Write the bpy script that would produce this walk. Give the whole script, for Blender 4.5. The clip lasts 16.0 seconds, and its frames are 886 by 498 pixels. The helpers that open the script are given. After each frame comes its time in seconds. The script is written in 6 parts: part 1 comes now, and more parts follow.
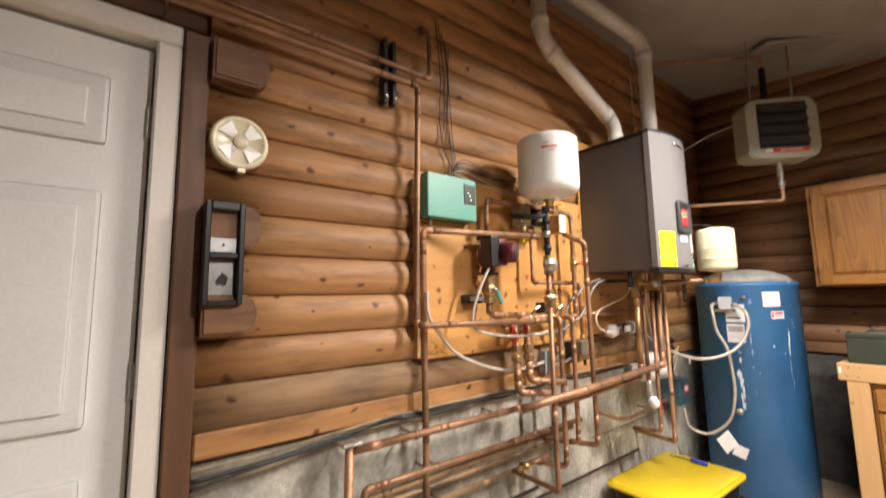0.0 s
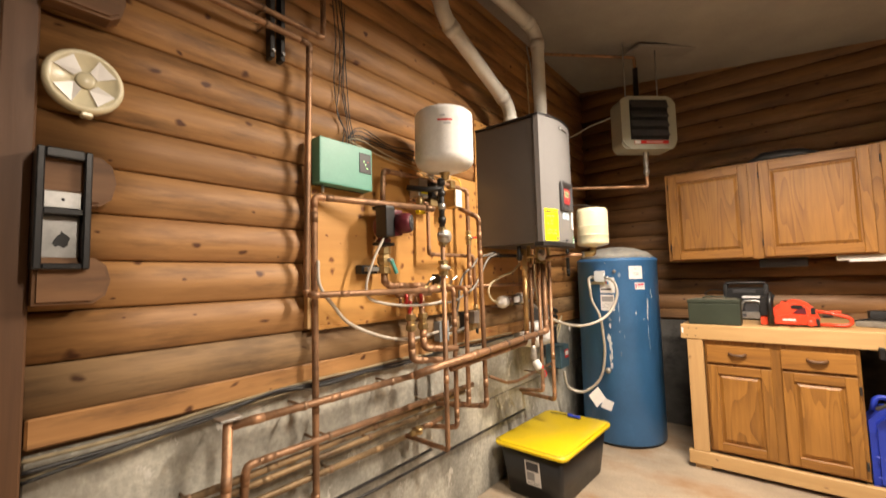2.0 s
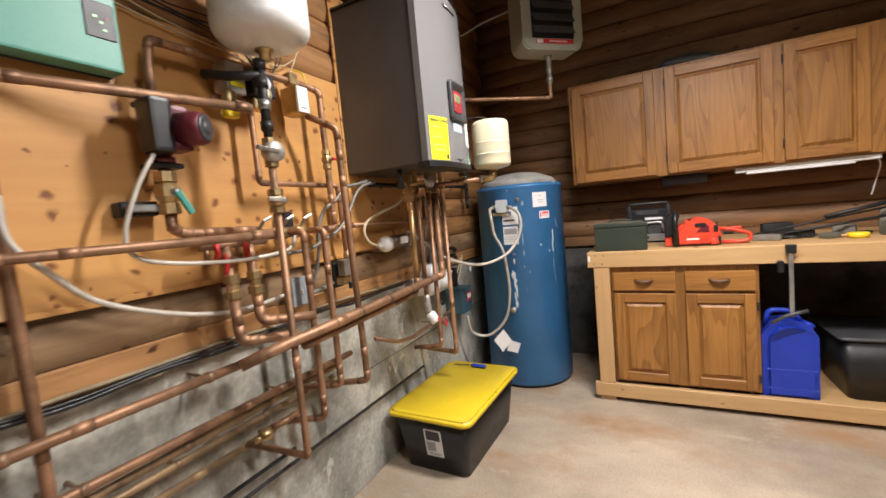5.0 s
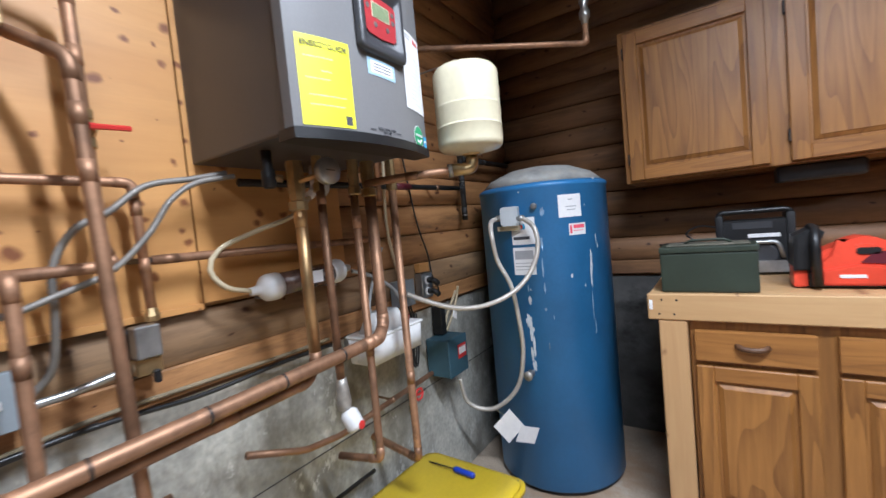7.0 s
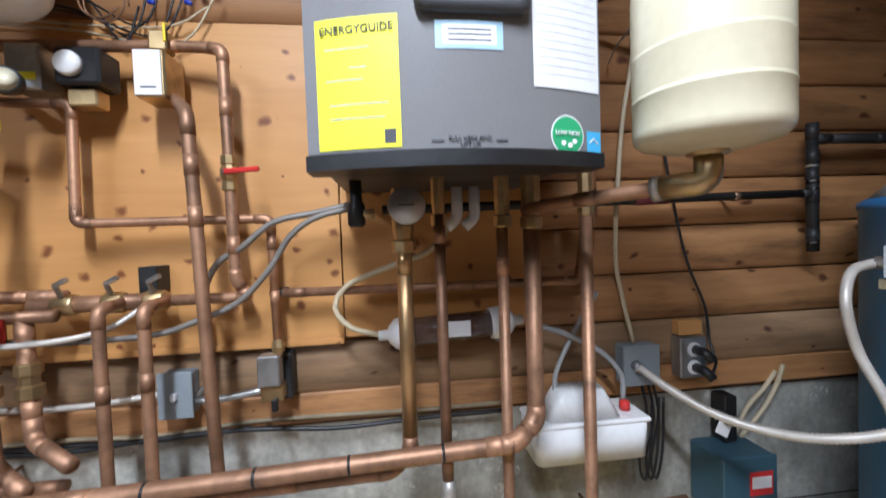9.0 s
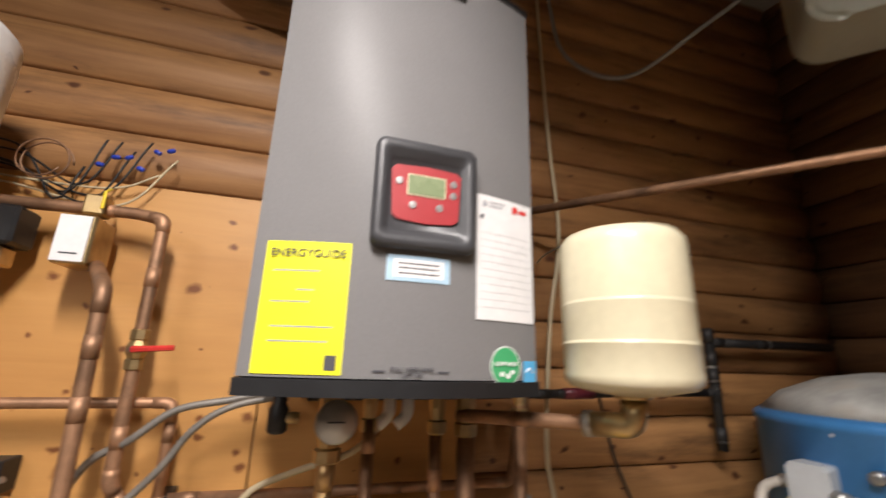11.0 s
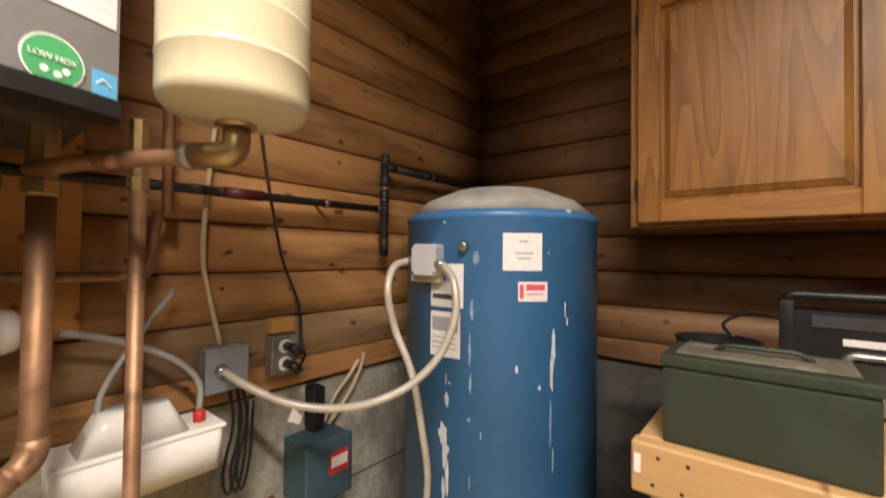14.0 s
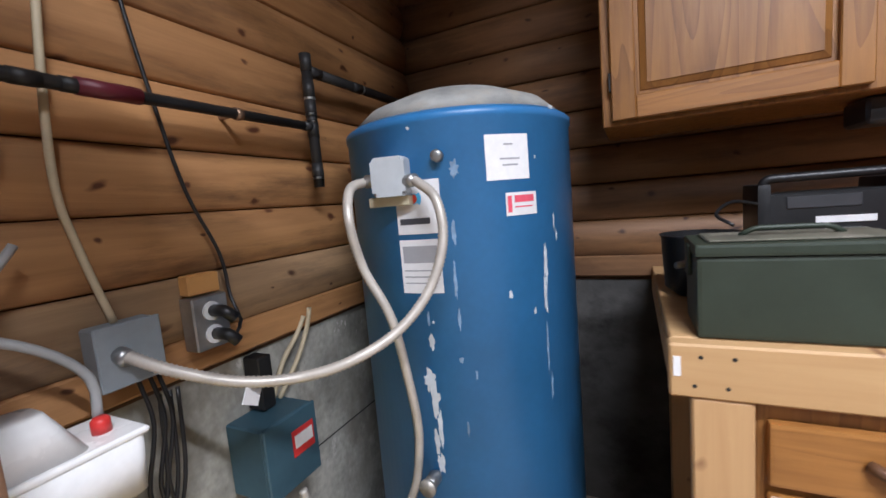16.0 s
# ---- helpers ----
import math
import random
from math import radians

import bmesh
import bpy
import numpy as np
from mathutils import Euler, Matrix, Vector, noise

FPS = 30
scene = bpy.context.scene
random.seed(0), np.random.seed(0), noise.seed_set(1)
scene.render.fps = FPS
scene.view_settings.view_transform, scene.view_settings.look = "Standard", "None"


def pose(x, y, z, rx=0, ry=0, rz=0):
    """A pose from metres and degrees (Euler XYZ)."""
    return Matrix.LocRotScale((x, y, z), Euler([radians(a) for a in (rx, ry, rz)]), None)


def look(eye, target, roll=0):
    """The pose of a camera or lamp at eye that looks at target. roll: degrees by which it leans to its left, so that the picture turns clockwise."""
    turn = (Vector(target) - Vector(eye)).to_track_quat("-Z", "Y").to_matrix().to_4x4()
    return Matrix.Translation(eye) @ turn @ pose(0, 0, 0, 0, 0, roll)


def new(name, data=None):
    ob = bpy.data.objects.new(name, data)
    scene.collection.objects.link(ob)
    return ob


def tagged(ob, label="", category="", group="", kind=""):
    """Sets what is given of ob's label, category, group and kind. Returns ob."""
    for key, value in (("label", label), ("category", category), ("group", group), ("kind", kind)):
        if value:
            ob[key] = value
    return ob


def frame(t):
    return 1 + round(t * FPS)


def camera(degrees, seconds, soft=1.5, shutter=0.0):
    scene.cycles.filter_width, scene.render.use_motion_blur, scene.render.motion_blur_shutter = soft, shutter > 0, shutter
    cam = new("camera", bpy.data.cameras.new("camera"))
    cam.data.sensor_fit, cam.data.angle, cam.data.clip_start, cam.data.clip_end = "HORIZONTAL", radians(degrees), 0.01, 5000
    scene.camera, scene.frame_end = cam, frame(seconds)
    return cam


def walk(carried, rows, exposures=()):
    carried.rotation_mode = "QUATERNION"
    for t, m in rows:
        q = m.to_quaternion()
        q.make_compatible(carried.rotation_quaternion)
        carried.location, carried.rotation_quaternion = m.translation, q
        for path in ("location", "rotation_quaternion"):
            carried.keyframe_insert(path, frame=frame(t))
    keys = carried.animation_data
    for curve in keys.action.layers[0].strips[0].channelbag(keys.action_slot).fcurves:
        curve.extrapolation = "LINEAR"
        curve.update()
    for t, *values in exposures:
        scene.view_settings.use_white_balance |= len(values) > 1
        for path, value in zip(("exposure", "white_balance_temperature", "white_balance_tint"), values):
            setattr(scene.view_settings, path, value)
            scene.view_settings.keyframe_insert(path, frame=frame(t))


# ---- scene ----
cam = camera(94.6, 16.0, shutter=0.5)
PATH = [
    (0, (-0.005, 0.057, 1.42), (1.227, 1.616, 1.65), -1.0),
    (0.5, (-0.023, 0.028, 1.451), (1.252, 1.499, 1.911), -0.6),
    (1, (-0.007, 0.007, 1.438), (1.387, 1.351, 1.941), -1.2),
    (1.5, (0.032, 0.01, 1.404), (1.541, 1.278, 1.742), -1.5),
    (2, (0.045, 0.01, 1.358), (1.59, 1.272, 1.499), -1.5),
    (2.5, (0.048, 0.014, 1.335), (1.598, 1.278, 1.333), -1.6),
    (3, (0.046, 0.015, 1.325), (1.59, 1.285, 1.245), -1.9),
    (3.5, (0.06, 0.009, 1.311), (1.598, 1.278, 1.161), -2.4),
    (4, (0.128, 0.036, 1.292), (1.678, 1.281, 1.075), -2.9),
    (4.5, (0.366, 0.141, 1.295), (2.069, 1.169, 1.08), -3.7),
    (5, (0.634, 0.205, 1.312), (2.409, 1.112, 1.149), -5.3),
    (5.2, (0.725, 0.223, 1.319), (2.455, 1.22, 1.191), -6.0),
    (7.3, (1.816, 0.383, 1.317), (3.422, 1.571, 1.221), -5.1),
    (7.5, (1.913, 0.432, 1.322), (3.398, 1.771, 1.252), -4.7),
    (8, (2.126, 0.451, 1.36), (3.104, 2.194, 1.286), -1.5),
    (8.5, (2.309, 0.405, 1.348), (2.675, 2.371, 1.315), -2.3),
    (8.7, (2.326, 0.404, 1.374), (2.562, 2.388, 1.283), -1.9),
    (10.8, (2.282, 0.444, 1.587), (2.784, 2.319, 2.068), -0.2),
    (11, (2.305, 0.397, 1.58), (2.853, 2.247, 2.109), 1.7),
    (11.5, (2.399, 0.335, 1.598), (3.202, 2.013, 2.333), 4.1),
    (12, (2.436, 0.267, 1.617), (3.575, 1.65, 2.505), 3.5),
    (12.5, (2.439, 0.239, 1.616), (3.753, 1.473, 2.481), 1.7),
    (13, (2.457, 0.279, 1.569), (3.866, 1.572, 2.155), 1.3),
    (13.3, (2.491, 0.308, 1.493), (3.952, 1.615, 1.891), 1.0),
    (13.5, (2.503, 0.314, 1.434), (3.985, 1.625, 1.726), 0.9),
    (14, (2.521, 0.348, 1.348), (4.064, 1.619, 1.383), 0.6),
    (14.5, (2.524, 0.36, 1.314), (4.082, 1.61, 1.211), -0.0),
    (15, (2.536, 0.37, 1.317), (4.113, 1.591, 1.16), -1.5),
    (15.5, (2.578, 0.452, 1.305), (4.258, 1.513, 1.078), -3.1),
    (16, (2.589, 0.629, 1.267), (4.386, 1.479, 1.051), -4.8),
]
walk(cam, [(t, look(eye, target, roll)) for t, eye, target, roll in PATH],
     ((0, 0.08, 6800, 14), (1.0, 0.12, 7300, 15), (1.5, 0.08, 7900, 15), (2.5, -0.09, 7900, 13), (3.5, -0.2, 7000, 13), (5, -0.34, 6350, 12), (7.5, -0.48, 5150, 9), (8.5, -0.52, 5150, 9),
      (11, -0.7, 6500, 14), (12.5, -0.48, 8100, 14), (13.5, -0.46, 7600, 14), (14.5, -0.38, 6900, 14), (15, -0.4, 6000, 13), (16, -0.32, 5500, 13)))

# ---- world and light ----
world = bpy.data.worlds.new("world")
scene.world = world
world.use_nodes = True
world.node_tree.nodes["Background"].inputs[0].default_value = (0.02, 0.02, 0.025, 1)
world.node_tree.nodes["Background"].inputs[1].default_value = 0.3


def tube_lamp(name, x, y, z, length, power, turn=0.0):
    data = bpy.data.lights.new(name, "AREA")
    data.shape, data.size, data.size_y = "RECTANGLE", 0.08, length
    data.energy, data.color = power, (1.0, 0.955, 0.90)
    ob = new(name, data)
    ob.matrix_world = pose(x, y, z, 0, 0, turn)
    return ob


LAMP_Z = 2.71
tube_lamp("ceiling_tube_light", 2.15, -0.17, LAMP_Z + 0.004, 1.15, 122, 15)
tube_lamp("rear_tube_light", 0.82, -0.98, LAMP_Z + 0.004, 1.15, 70, 17)


# ---- materials ----
def mat(name, colour, rough=0.5, metal=0.0, scale=(6, 6, 6), dark=0.75, light=1.15, bump=0.1, fine=60.0,
        spread=0.06, spots=0.0, spot_colour=(0.1, 0.1, 0.1), spot_scale=3.0, coat=0.0, rough_var=0.12, grit=0.04, flecks=0.0, fleck_colour=(0.6, 0.58, 0.53), fleck_scale=4.0):
    """A painted, metal or stone surface: colour varied at two scales, spots, bump and uneven gloss."""
    m = bpy.data.materials.new(name)
    m.use_nodes = True
    nt = m.node_tree
    N, L = nt.nodes, nt.links
    b = N["Principled BSDF"]
    tc = N.new("ShaderNodeTexCoord")
    mp = N.new("ShaderNodeMapping")
    mp.inputs["Scale"].default_value = scale
    L.new(tc.outputs["Object"], mp.inputs[0])
    info = N.new("ShaderNodeObjectInfo")
    add = N.new("ShaderNodeVectorMath")
    add.operation = "ADD"
    big = N.new("ShaderNodeVectorMath")
    big.operation = "SCALE"
    big.inputs[3].default_value = 37.0
    comb = N.new("ShaderNodeCombineXYZ")
    for i in range(3):
        L.new(info.outputs["Random"], comb.inputs[i])
    L.new(comb.outputs[0], big.inputs[0])
    L.new(mp.outputs[0], add.inputs[0])
    L.new(big.outputs[0], add.inputs[1])
    n1 = N.new("ShaderNodeTexNoise")
    n1.inputs["Scale"].default_value = 1.0
    n1.inputs["Detail"].default_value = 6
    n1.inputs["Roughness"].default_value = 0.6
    L.new(add.outputs[0], n1.inputs["Vector"])
    n2 = N.new("ShaderNodeTexNoise")
    n2.inputs["Scale"].default_value = fine
    n2.inputs["Detail"].default_value = 4
    L.new(tc.outputs["Object"], n2.inputs["Vector"])
    ramp = N.new("ShaderNodeMapRange")
    ramp.inputs[1].default_value, ramp.inputs[2].default_value = 0.3, 0.7
    ramp.inputs[3].default_value, ramp.inputs[4].default_value = dark, light
    L.new(n1.outputs[0], ramp.inputs[0])
    fine_r = N.new("ShaderNodeMapRange")
    fine_r.inputs[1].default_value, fine_r.inputs[2].default_value = 0.25, 0.75
    fine_r.inputs[3].default_value, fine_r.inputs[4].default_value = 1 - grit, 1 + grit
    L.new(n2.outputs[0], fine_r.inputs[0])
    tint = N.new("ShaderNodeMapRange")
    tint.inputs[3].default_value, tint.inputs[4].default_value = 1 - spread, 1 + spread
    L.new(info.outputs["Random"], tint.inputs[0])
    m1 = N.new("ShaderNodeMath")
    m1.operation = "MULTIPLY"
    L.new(ramp.outputs[0], m1.inputs[0])
    L.new(fine_r.outputs[0], m1.inputs[1])
    m2 = N.new("ShaderNodeMath")
    m2.operation = "MULTIPLY"
    L.new(m1.outputs[0], m2.inputs[0])
    L.new(tint.outputs[0], m2.inputs[1])
    col = N.new("ShaderNodeVectorMath")
    col.operation = "SCALE"
    col.inputs[0].default_value = colour
    L.new(m2.outputs[0], col.inputs[3])
    out = col.outputs[0]
    if spots:
        n3 = N.new("ShaderNodeTexNoise")
        n3.inputs["Scale"].default_value = spot_scale
        n3.inputs["Detail"].default_value = 5
        n3.inputs["Roughness"].default_value = 0.65
        L.new(add.outputs[0], n3.inputs["Vector"])
        r3 = N.new("ShaderNodeMapRange")
        r3.inputs[1].default_value, r3.inputs[2].default_value = 0.62 - spots * 0.15, 0.68
        L.new(n3.outputs[0], r3.inputs[0])
        mix = N.new("ShaderNodeMix")
        mix.data_type = "RGBA"
        L.new(r3.outputs[0], mix.inputs[0])
        L.new(out, mix.inputs[6])
        mix.inputs[7].default_value = (*spot_colour, 1)
        out = mix.outputs[2]
    if flecks:
        # small sharp-edged patches, gathered in drifts
        n4 = N.new("ShaderNodeTexNoise")
        n4.inputs["Scale"].default_value = fleck_scale
        n4.inputs["Detail"].default_value = 8
        n4.inputs["Roughness"].default_value = 0.72
        L.new(add.outputs[0], n4.inputs["Vector"])
        r4 = N.new("ShaderNodeMapRange")
        r4.inputs[1].default_value, r4.inputs[2].default_value = 0.60, 0.64
        r4.inputs[4].default_value = flecks
        L.new(n4.outputs[0], r4.inputs[0])
        mx = N.new("ShaderNodeMix")
        mx.data_type = "RGBA"
        L.new(r4.outputs[0], mx.inputs[0])
        L.new(out, mx.inputs[6])
        mx.inputs[7].default_value = (*fleck_colour, 1)
        out = mx.outputs[2]
    L.new(out, b.inputs["Base Color"])
    rr = N.new("ShaderNodeMapRange")
    rr.inputs[3].default_value, rr.inputs[4].default_value = max(0.04, rough - rough_var), min(1, rough + rough_var)
    L.new(n1.outputs[0], rr.inputs[0])
    L.new(rr.outputs[0], b.inputs["Roughness"])
    b.inputs["Metallic"].default_value = metal
    b.inputs["Coat Weight"].default_value = coat
    if bump:
        bp = N.new("ShaderNodeBump")
        bp.inputs["Strength"].default_value = bump
        bp.inputs["Distance"].default_value = 0.004
        L.new(n2.outputs[0], bp.inputs["Height"])
        L.new(bp.outputs[0], b.inputs["Normal"])
    return m


def wood(name, colour, dark, axis=0, grain=26.0, knots=0.0, rough=0.5, spread=0.14, ring=1.0, knot_size=6.0, coat=0.0, plane="east", round_knots=0.6, figure=0.0, weather=0.0):
    """Timber whose grain runs along axis, with streaks, rings and knots."""
    m = bpy.data.materials.new(name)
    m.use_nodes = True
    nt = m.node_tree
    N, L = nt.nodes, nt.links
    b = N["Principled BSDF"]
    tc = N.new("ShaderNodeTexCoord")
    info = N.new("ShaderNodeObjectInfo")
    off = N.new("ShaderNodeCombineXYZ")
    big = N.new("ShaderNodeMath")
    big.operation = "MULTIPLY"
    big.inputs[1].default_value = 53.0
    L.new(info.outputs["Random"], big.inputs[0])
    for i in range(3):
        L.new(big.outputs[0], off.inputs[i])
    base = N.new("ShaderNodeVectorMath")
    base.operation = "ADD"
    L.new(tc.outputs["Object"], base.inputs[0])
    L.new(off.outputs[0], base.inputs[1])
    # knots bend the grain round them
    sep = N.new("ShaderNodeSeparateXYZ")
    L.new(base.outputs[0], sep.inputs[0])
    flat = N.new("ShaderNodeCombineXYZ")
    along, across = ((0, 2), (1, 2), (2, 1 if plane == "east" else 0))[axis]
    L.new(sep.outputs[along], flat.inputs[0])
    L.new(sep.outputs[across], flat.inputs[1])
    vm = N.new("ShaderNodeMapping")
    vm.inputs["Scale"].default_value = (knot_size * round_knots, knot_size, 1)
    L.new(flat.outputs[0], vm.inputs[0])
    wob = N.new("ShaderNodeTexNoise")
    wob.inputs["Scale"].default_value = 2.3
    wob.inputs["Detail"].default_value = 2
    L.new(vm.outputs[0], wob.inputs["Vector"])
    bend = N.new("ShaderNodeVectorMath")
    bend.operation = "MULTIPLY_ADD"
    bend.inputs[1].default_value = (0.35, 0.35, 0)
    L.new(wob.outputs["Color"], bend.inputs[0])
    L.new(vm.outputs[0], bend.inputs[2])
    vor = N.new("ShaderNodeTexVoronoi")
    vor.voronoi_dimensions = "2D"
    vor.inputs["Scale"].default_value = 1.0
    L.new(bend.outputs[0], vor.inputs["Vector"])
    pick = N.new("ShaderNodeSeparateColor")
    L.new(vor.outputs["Color"], pick.inputs[0])
    # each cell has its own knot size, and many cells none
    size = N.new("ShaderNodeMapRange")
    size.inputs[1].default_value, size.inputs[2].default_value = 0.3, 1.0
    size.inputs[3].default_value, size.inputs[4].default_value = 0.0, 0.13 if round_knots < 0.9 else 0.26
    L.new(pick.outputs[0], size.inputs[0])
    kn = N.new("ShaderNodeMapRange")
    kn.inputs[1].default_value = 0.0
    kn.inputs[3].default_value, kn.inputs[4].default_value = 1.8, 0.0
    L.new(size.outputs[0], kn.inputs[2])
    L.new(vor.outputs["Distance"], kn.inputs[0])
    gm = N.new("ShaderNodeMapping")
    gs = [grain] * 3
    gs[axis] = grain * 0.07
    gm.inputs["Scale"].default_value = gs
    L.new(base.outputs[0], gm.inputs[0])
    n1 = N.new("ShaderNodeTexNoise")
    n1.inputs["Scale"].default_value = 1.0
    n1.inputs["Detail"].default_value = 7
    n1.inputs["Roughness"].default_value = 0.62
    n1.inputs["Distortion"].default_value = 0.6
    L.new(gm.outputs[0], n1.inputs["Vector"])
    n2 = N.new("ShaderNodeTexNoise")
    n2.inputs["Scale"].default_value = 1.0
    n2.inputs["Detail"].default_value = 3
    sm = N.new("ShaderNodeMapping")
    ss = [3.0 * ring] * 3
    ss[axis] = 0.9 * ring
    sm.inputs["Scale"].default_value = ss
    L.new(base.outputs[0], sm.inputs[0])
    L.new(sm.outputs[0], n2.inputs["Vector"])
    a = N.new("ShaderNodeMapRange")
    a.inputs[1].default_value, a.inputs[2].default_value = 0.3, 0.72
    L.new(n1.outputs[0], a.inputs[0])
    c = N.new("ShaderNodeMapRange")
    c.inputs[1].default_value, c.inputs[2].default_value = 0.28, 0.72
    L.new(n2.outputs[0], c.inputs[0])
    av = N.new("ShaderNodeMath")
    av.operation = "MULTIPLY_ADD"
    av.inputs[1].default_value = 0.55
    L.new(a.outputs[0], av.inputs[0])
    half = N.new("ShaderNodeMath")
    half.operation = "MULTIPLY"
    half.inputs[1].default_value = 0.45
    L.new(c.outputs[0], half.inputs[0])
    L.new(half.outputs[0], av.inputs[2])
    factor = av.outputs[0]
    if figure:
        # cathedral figure: rings of a slab cut lengthwise
        fm = N.new("ShaderNodeMapping")
        fs = [7.0] * 3
        fs[axis] = 0.75
        fm.inputs["Scale"].default_value = fs
        L.new(base.outputs[0], fm.inputs[0])
        hill = N.new("ShaderNodeTexNoise")
        hill.inputs["Scale"].default_value = 1.0
        hill.inputs["Detail"].default_value = 1.5
        hill.inputs["Distortion"].default_value = 0.4
        L.new(fm.outputs[0], hill.inputs["Vector"])
        many = N.new("ShaderNodeMath")
        many.operation = "MULTIPLY"
        many.inputs[1].default_value = 11.0
        L.new(hill.outputs[0], many.inputs[0])
        saw_tooth = N.new("ShaderNodeMath")
        saw_tooth.operation = "FRACT"
        L.new(many.outputs[0], saw_tooth.inputs[0])
        wv = N.new("ShaderNodeMath")
        wv.operation = "POWER"
        wv.inputs[1].default_value = 2.2
        L.new(saw_tooth.outputs[0], wv.inputs[0])
        fx = N.new("ShaderNodeMath")
        fx.operation = "MULTIPLY_ADD"
        fx.inputs[1].default_value = figure
        L.new(wv.outputs[0], fx.inputs[0])
        keep = N.new("ShaderNodeMath")
        keep.operation = "MULTIPLY"
        keep.inputs[1].default_value = 1 - figure
        L.new(factor, keep.inputs[0])
        L.new(keep.outputs[0], fx.inputs[2])
        factor = fx.outputs[0]
    mix = N.new("ShaderNodeMix")
    mix.data_type = "RGBA"
    mix.inputs[6].default_value = (*colour, 1)
    mix.inputs[7].default_value = (*dark, 1)
    L.new(factor, mix.inputs[0])
    tint = N.new("ShaderNodeMapRange")
    tint.inputs[3].default_value, tint.inputs[4].default_value = 1 - spread, 1 + spread
    L.new(info.outputs["Random"], tint.inputs[0])
    sc = N.new("ShaderNodeVectorMath")
    sc.operation = "SCALE"
    L.new(mix.outputs[2], sc.inputs[0])
    L.new(tint.outputs[0], sc.inputs[3])
    out = sc.outputs[0]
    if weather:
        # grey-brown weathering in long blotches
        wm = N.new("ShaderNodeMapping")
        ws = [13.0] * 3
        ws[axis] = 2.2
        wm.inputs["Scale"].default_value = ws
        L.new(base.outputs[0], wm.inputs[0])
        wn = N.new("ShaderNodeTexNoise")
        wn.inputs["Scale"].default_value = 1.0
        wn.inputs["Detail"].default_value = 7
        wn.inputs["Roughness"].default_value = 0.68
        L.new(wm.outputs[0], wn.inputs["Vector"])
        wr = N.new("ShaderNodeMapRange")
        wr.inputs[1].default_value, wr.inputs[2].default_value = 0.5, 0.72
        wr.inputs[4].default_value = weather
        L.new(wn.outputs[0], wr.inputs[0])
        wx = N.new("ShaderNodeMix")
        wx.data_type = "RGBA"
        L.new(wr.outputs[0], wx.inputs[0])
        L.new(out, wx.inputs[6])
        wx.inputs[7].default_value = (dark[0] * 0.55, dark[1] * 0.6, dark[2] * 0.75, 1)
        out = wx.outputs[2]
    if knots:
        km = N.new("ShaderNodeMix")
        km.data_type = "RGBA"
        kf = N.new("ShaderNodeMath")
        kf.operation = "MULTIPLY"
        kf.inputs[1].default_value = knots
        L.new(kn.outputs[0], kf.inputs[0])
        L.new(kf.outputs[0], km.inputs[0])
        L.new(out, km.inputs[6])
        km.inputs[7].default_value = (dark[0] * 0.42, dark[1] * 0.30, dark[2] * 0.28, 1)
        out = km.outputs[2]
    L.new(out, b.inputs["Base Color"])
    rr = N.new("ShaderNodeMapRange")
    rr.inputs[3].default_value, rr.inputs[4].default_value = rough - 0.1, rough + 0.14
    L.new(n1.outputs[0], rr.inputs[0])
    L.new(rr.outputs[0], b.inputs["Roughness"])
    b.inputs["Coat Weight"].default_value = coat
    bp = N.new("ShaderNodeBump")
    bp.inputs["Strength"].default_value = 0.25
    bp.inputs["Distance"].default_value = 0.003
    L.new(n1.outputs[0], bp.inputs["Height"])
    L.new(bp.outputs[0], b.inputs["Normal"])
    return m


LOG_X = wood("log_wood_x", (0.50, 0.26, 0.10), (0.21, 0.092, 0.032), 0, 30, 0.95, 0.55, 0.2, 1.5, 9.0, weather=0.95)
# same timber as LOG_X, darkened to paint in the dimmer light on the east wall
LOG_Y_SHADED = wood("log_wood_y", (0.30, 0.155, 0.065), (0.13, 0.06, 0.025), 1, 30, 0.8, 0.55, 0.16, 1.5, 9.0, weather=0.8)
LOG_GREY = wood("weathered_log_wood", (0.40, 0.25, 0.125), (0.17, 0.098, 0.048), 0, 30, 0.8, 0.7, 0.1, 1.5, 9.0, weather=0.8)
DARK_WOOD = wood("stained_trim_wood", (0.15, 0.072, 0.034), (0.075, 0.034, 0.016), 2, 24, 0.3, 0.5)
STUB_WOOD = wood("stub_wood", (0.22, 0.105, 0.042), (0.10, 0.042, 0.016), 0, 30, 0.6, 0.6, 0.1, weather=0.6)
PLY = wood("plywood", (0.63, 0.335, 0.105), (0.46, 0.215, 0.06), 0, 14, 0.9, 0.5, 0.04, 1.6, 13.0, round_knots=0.92, weather=0.22)
PINE = wood("pine_lumber", (0.62, 0.40, 0.19), (0.47, 0.27, 0.11), 1, 30, 0.6, 0.55, 0.06)
PINE_Z = wood("pine_post", (0.60, 0.38, 0.18), (0.46, 0.26, 0.11), 2, 30, 0.4, 0.55, 0.06)
OAK_Z = wood("oak_upright", (0.43, 0.195, 0.045), (0.13, 0.050, 0.011), 2, 60, 0.0, 0.42, 0.08, 2.0, figure=0.38, weather=0.15)
OAK_Y = wood("oak_crosswise", (0.42, 0.188, 0.044), (0.14, 0.053, 0.012), 1, 60, 0.0, 0.42, 0.08, 2.0, figure=0.3)
# near-black concrete: shade painted on the east stem wall, also the dark form seam
SHADE_AND_SEAM = mat("damp_concrete", (0.075, 0.072, 0.068), 0.85, 0, (2.2, 2.2, 3.2), 0.4, 1.6, 0.6, 45, 0.05, 0.8, (0.018, 0.017, 0.016), 1.2)
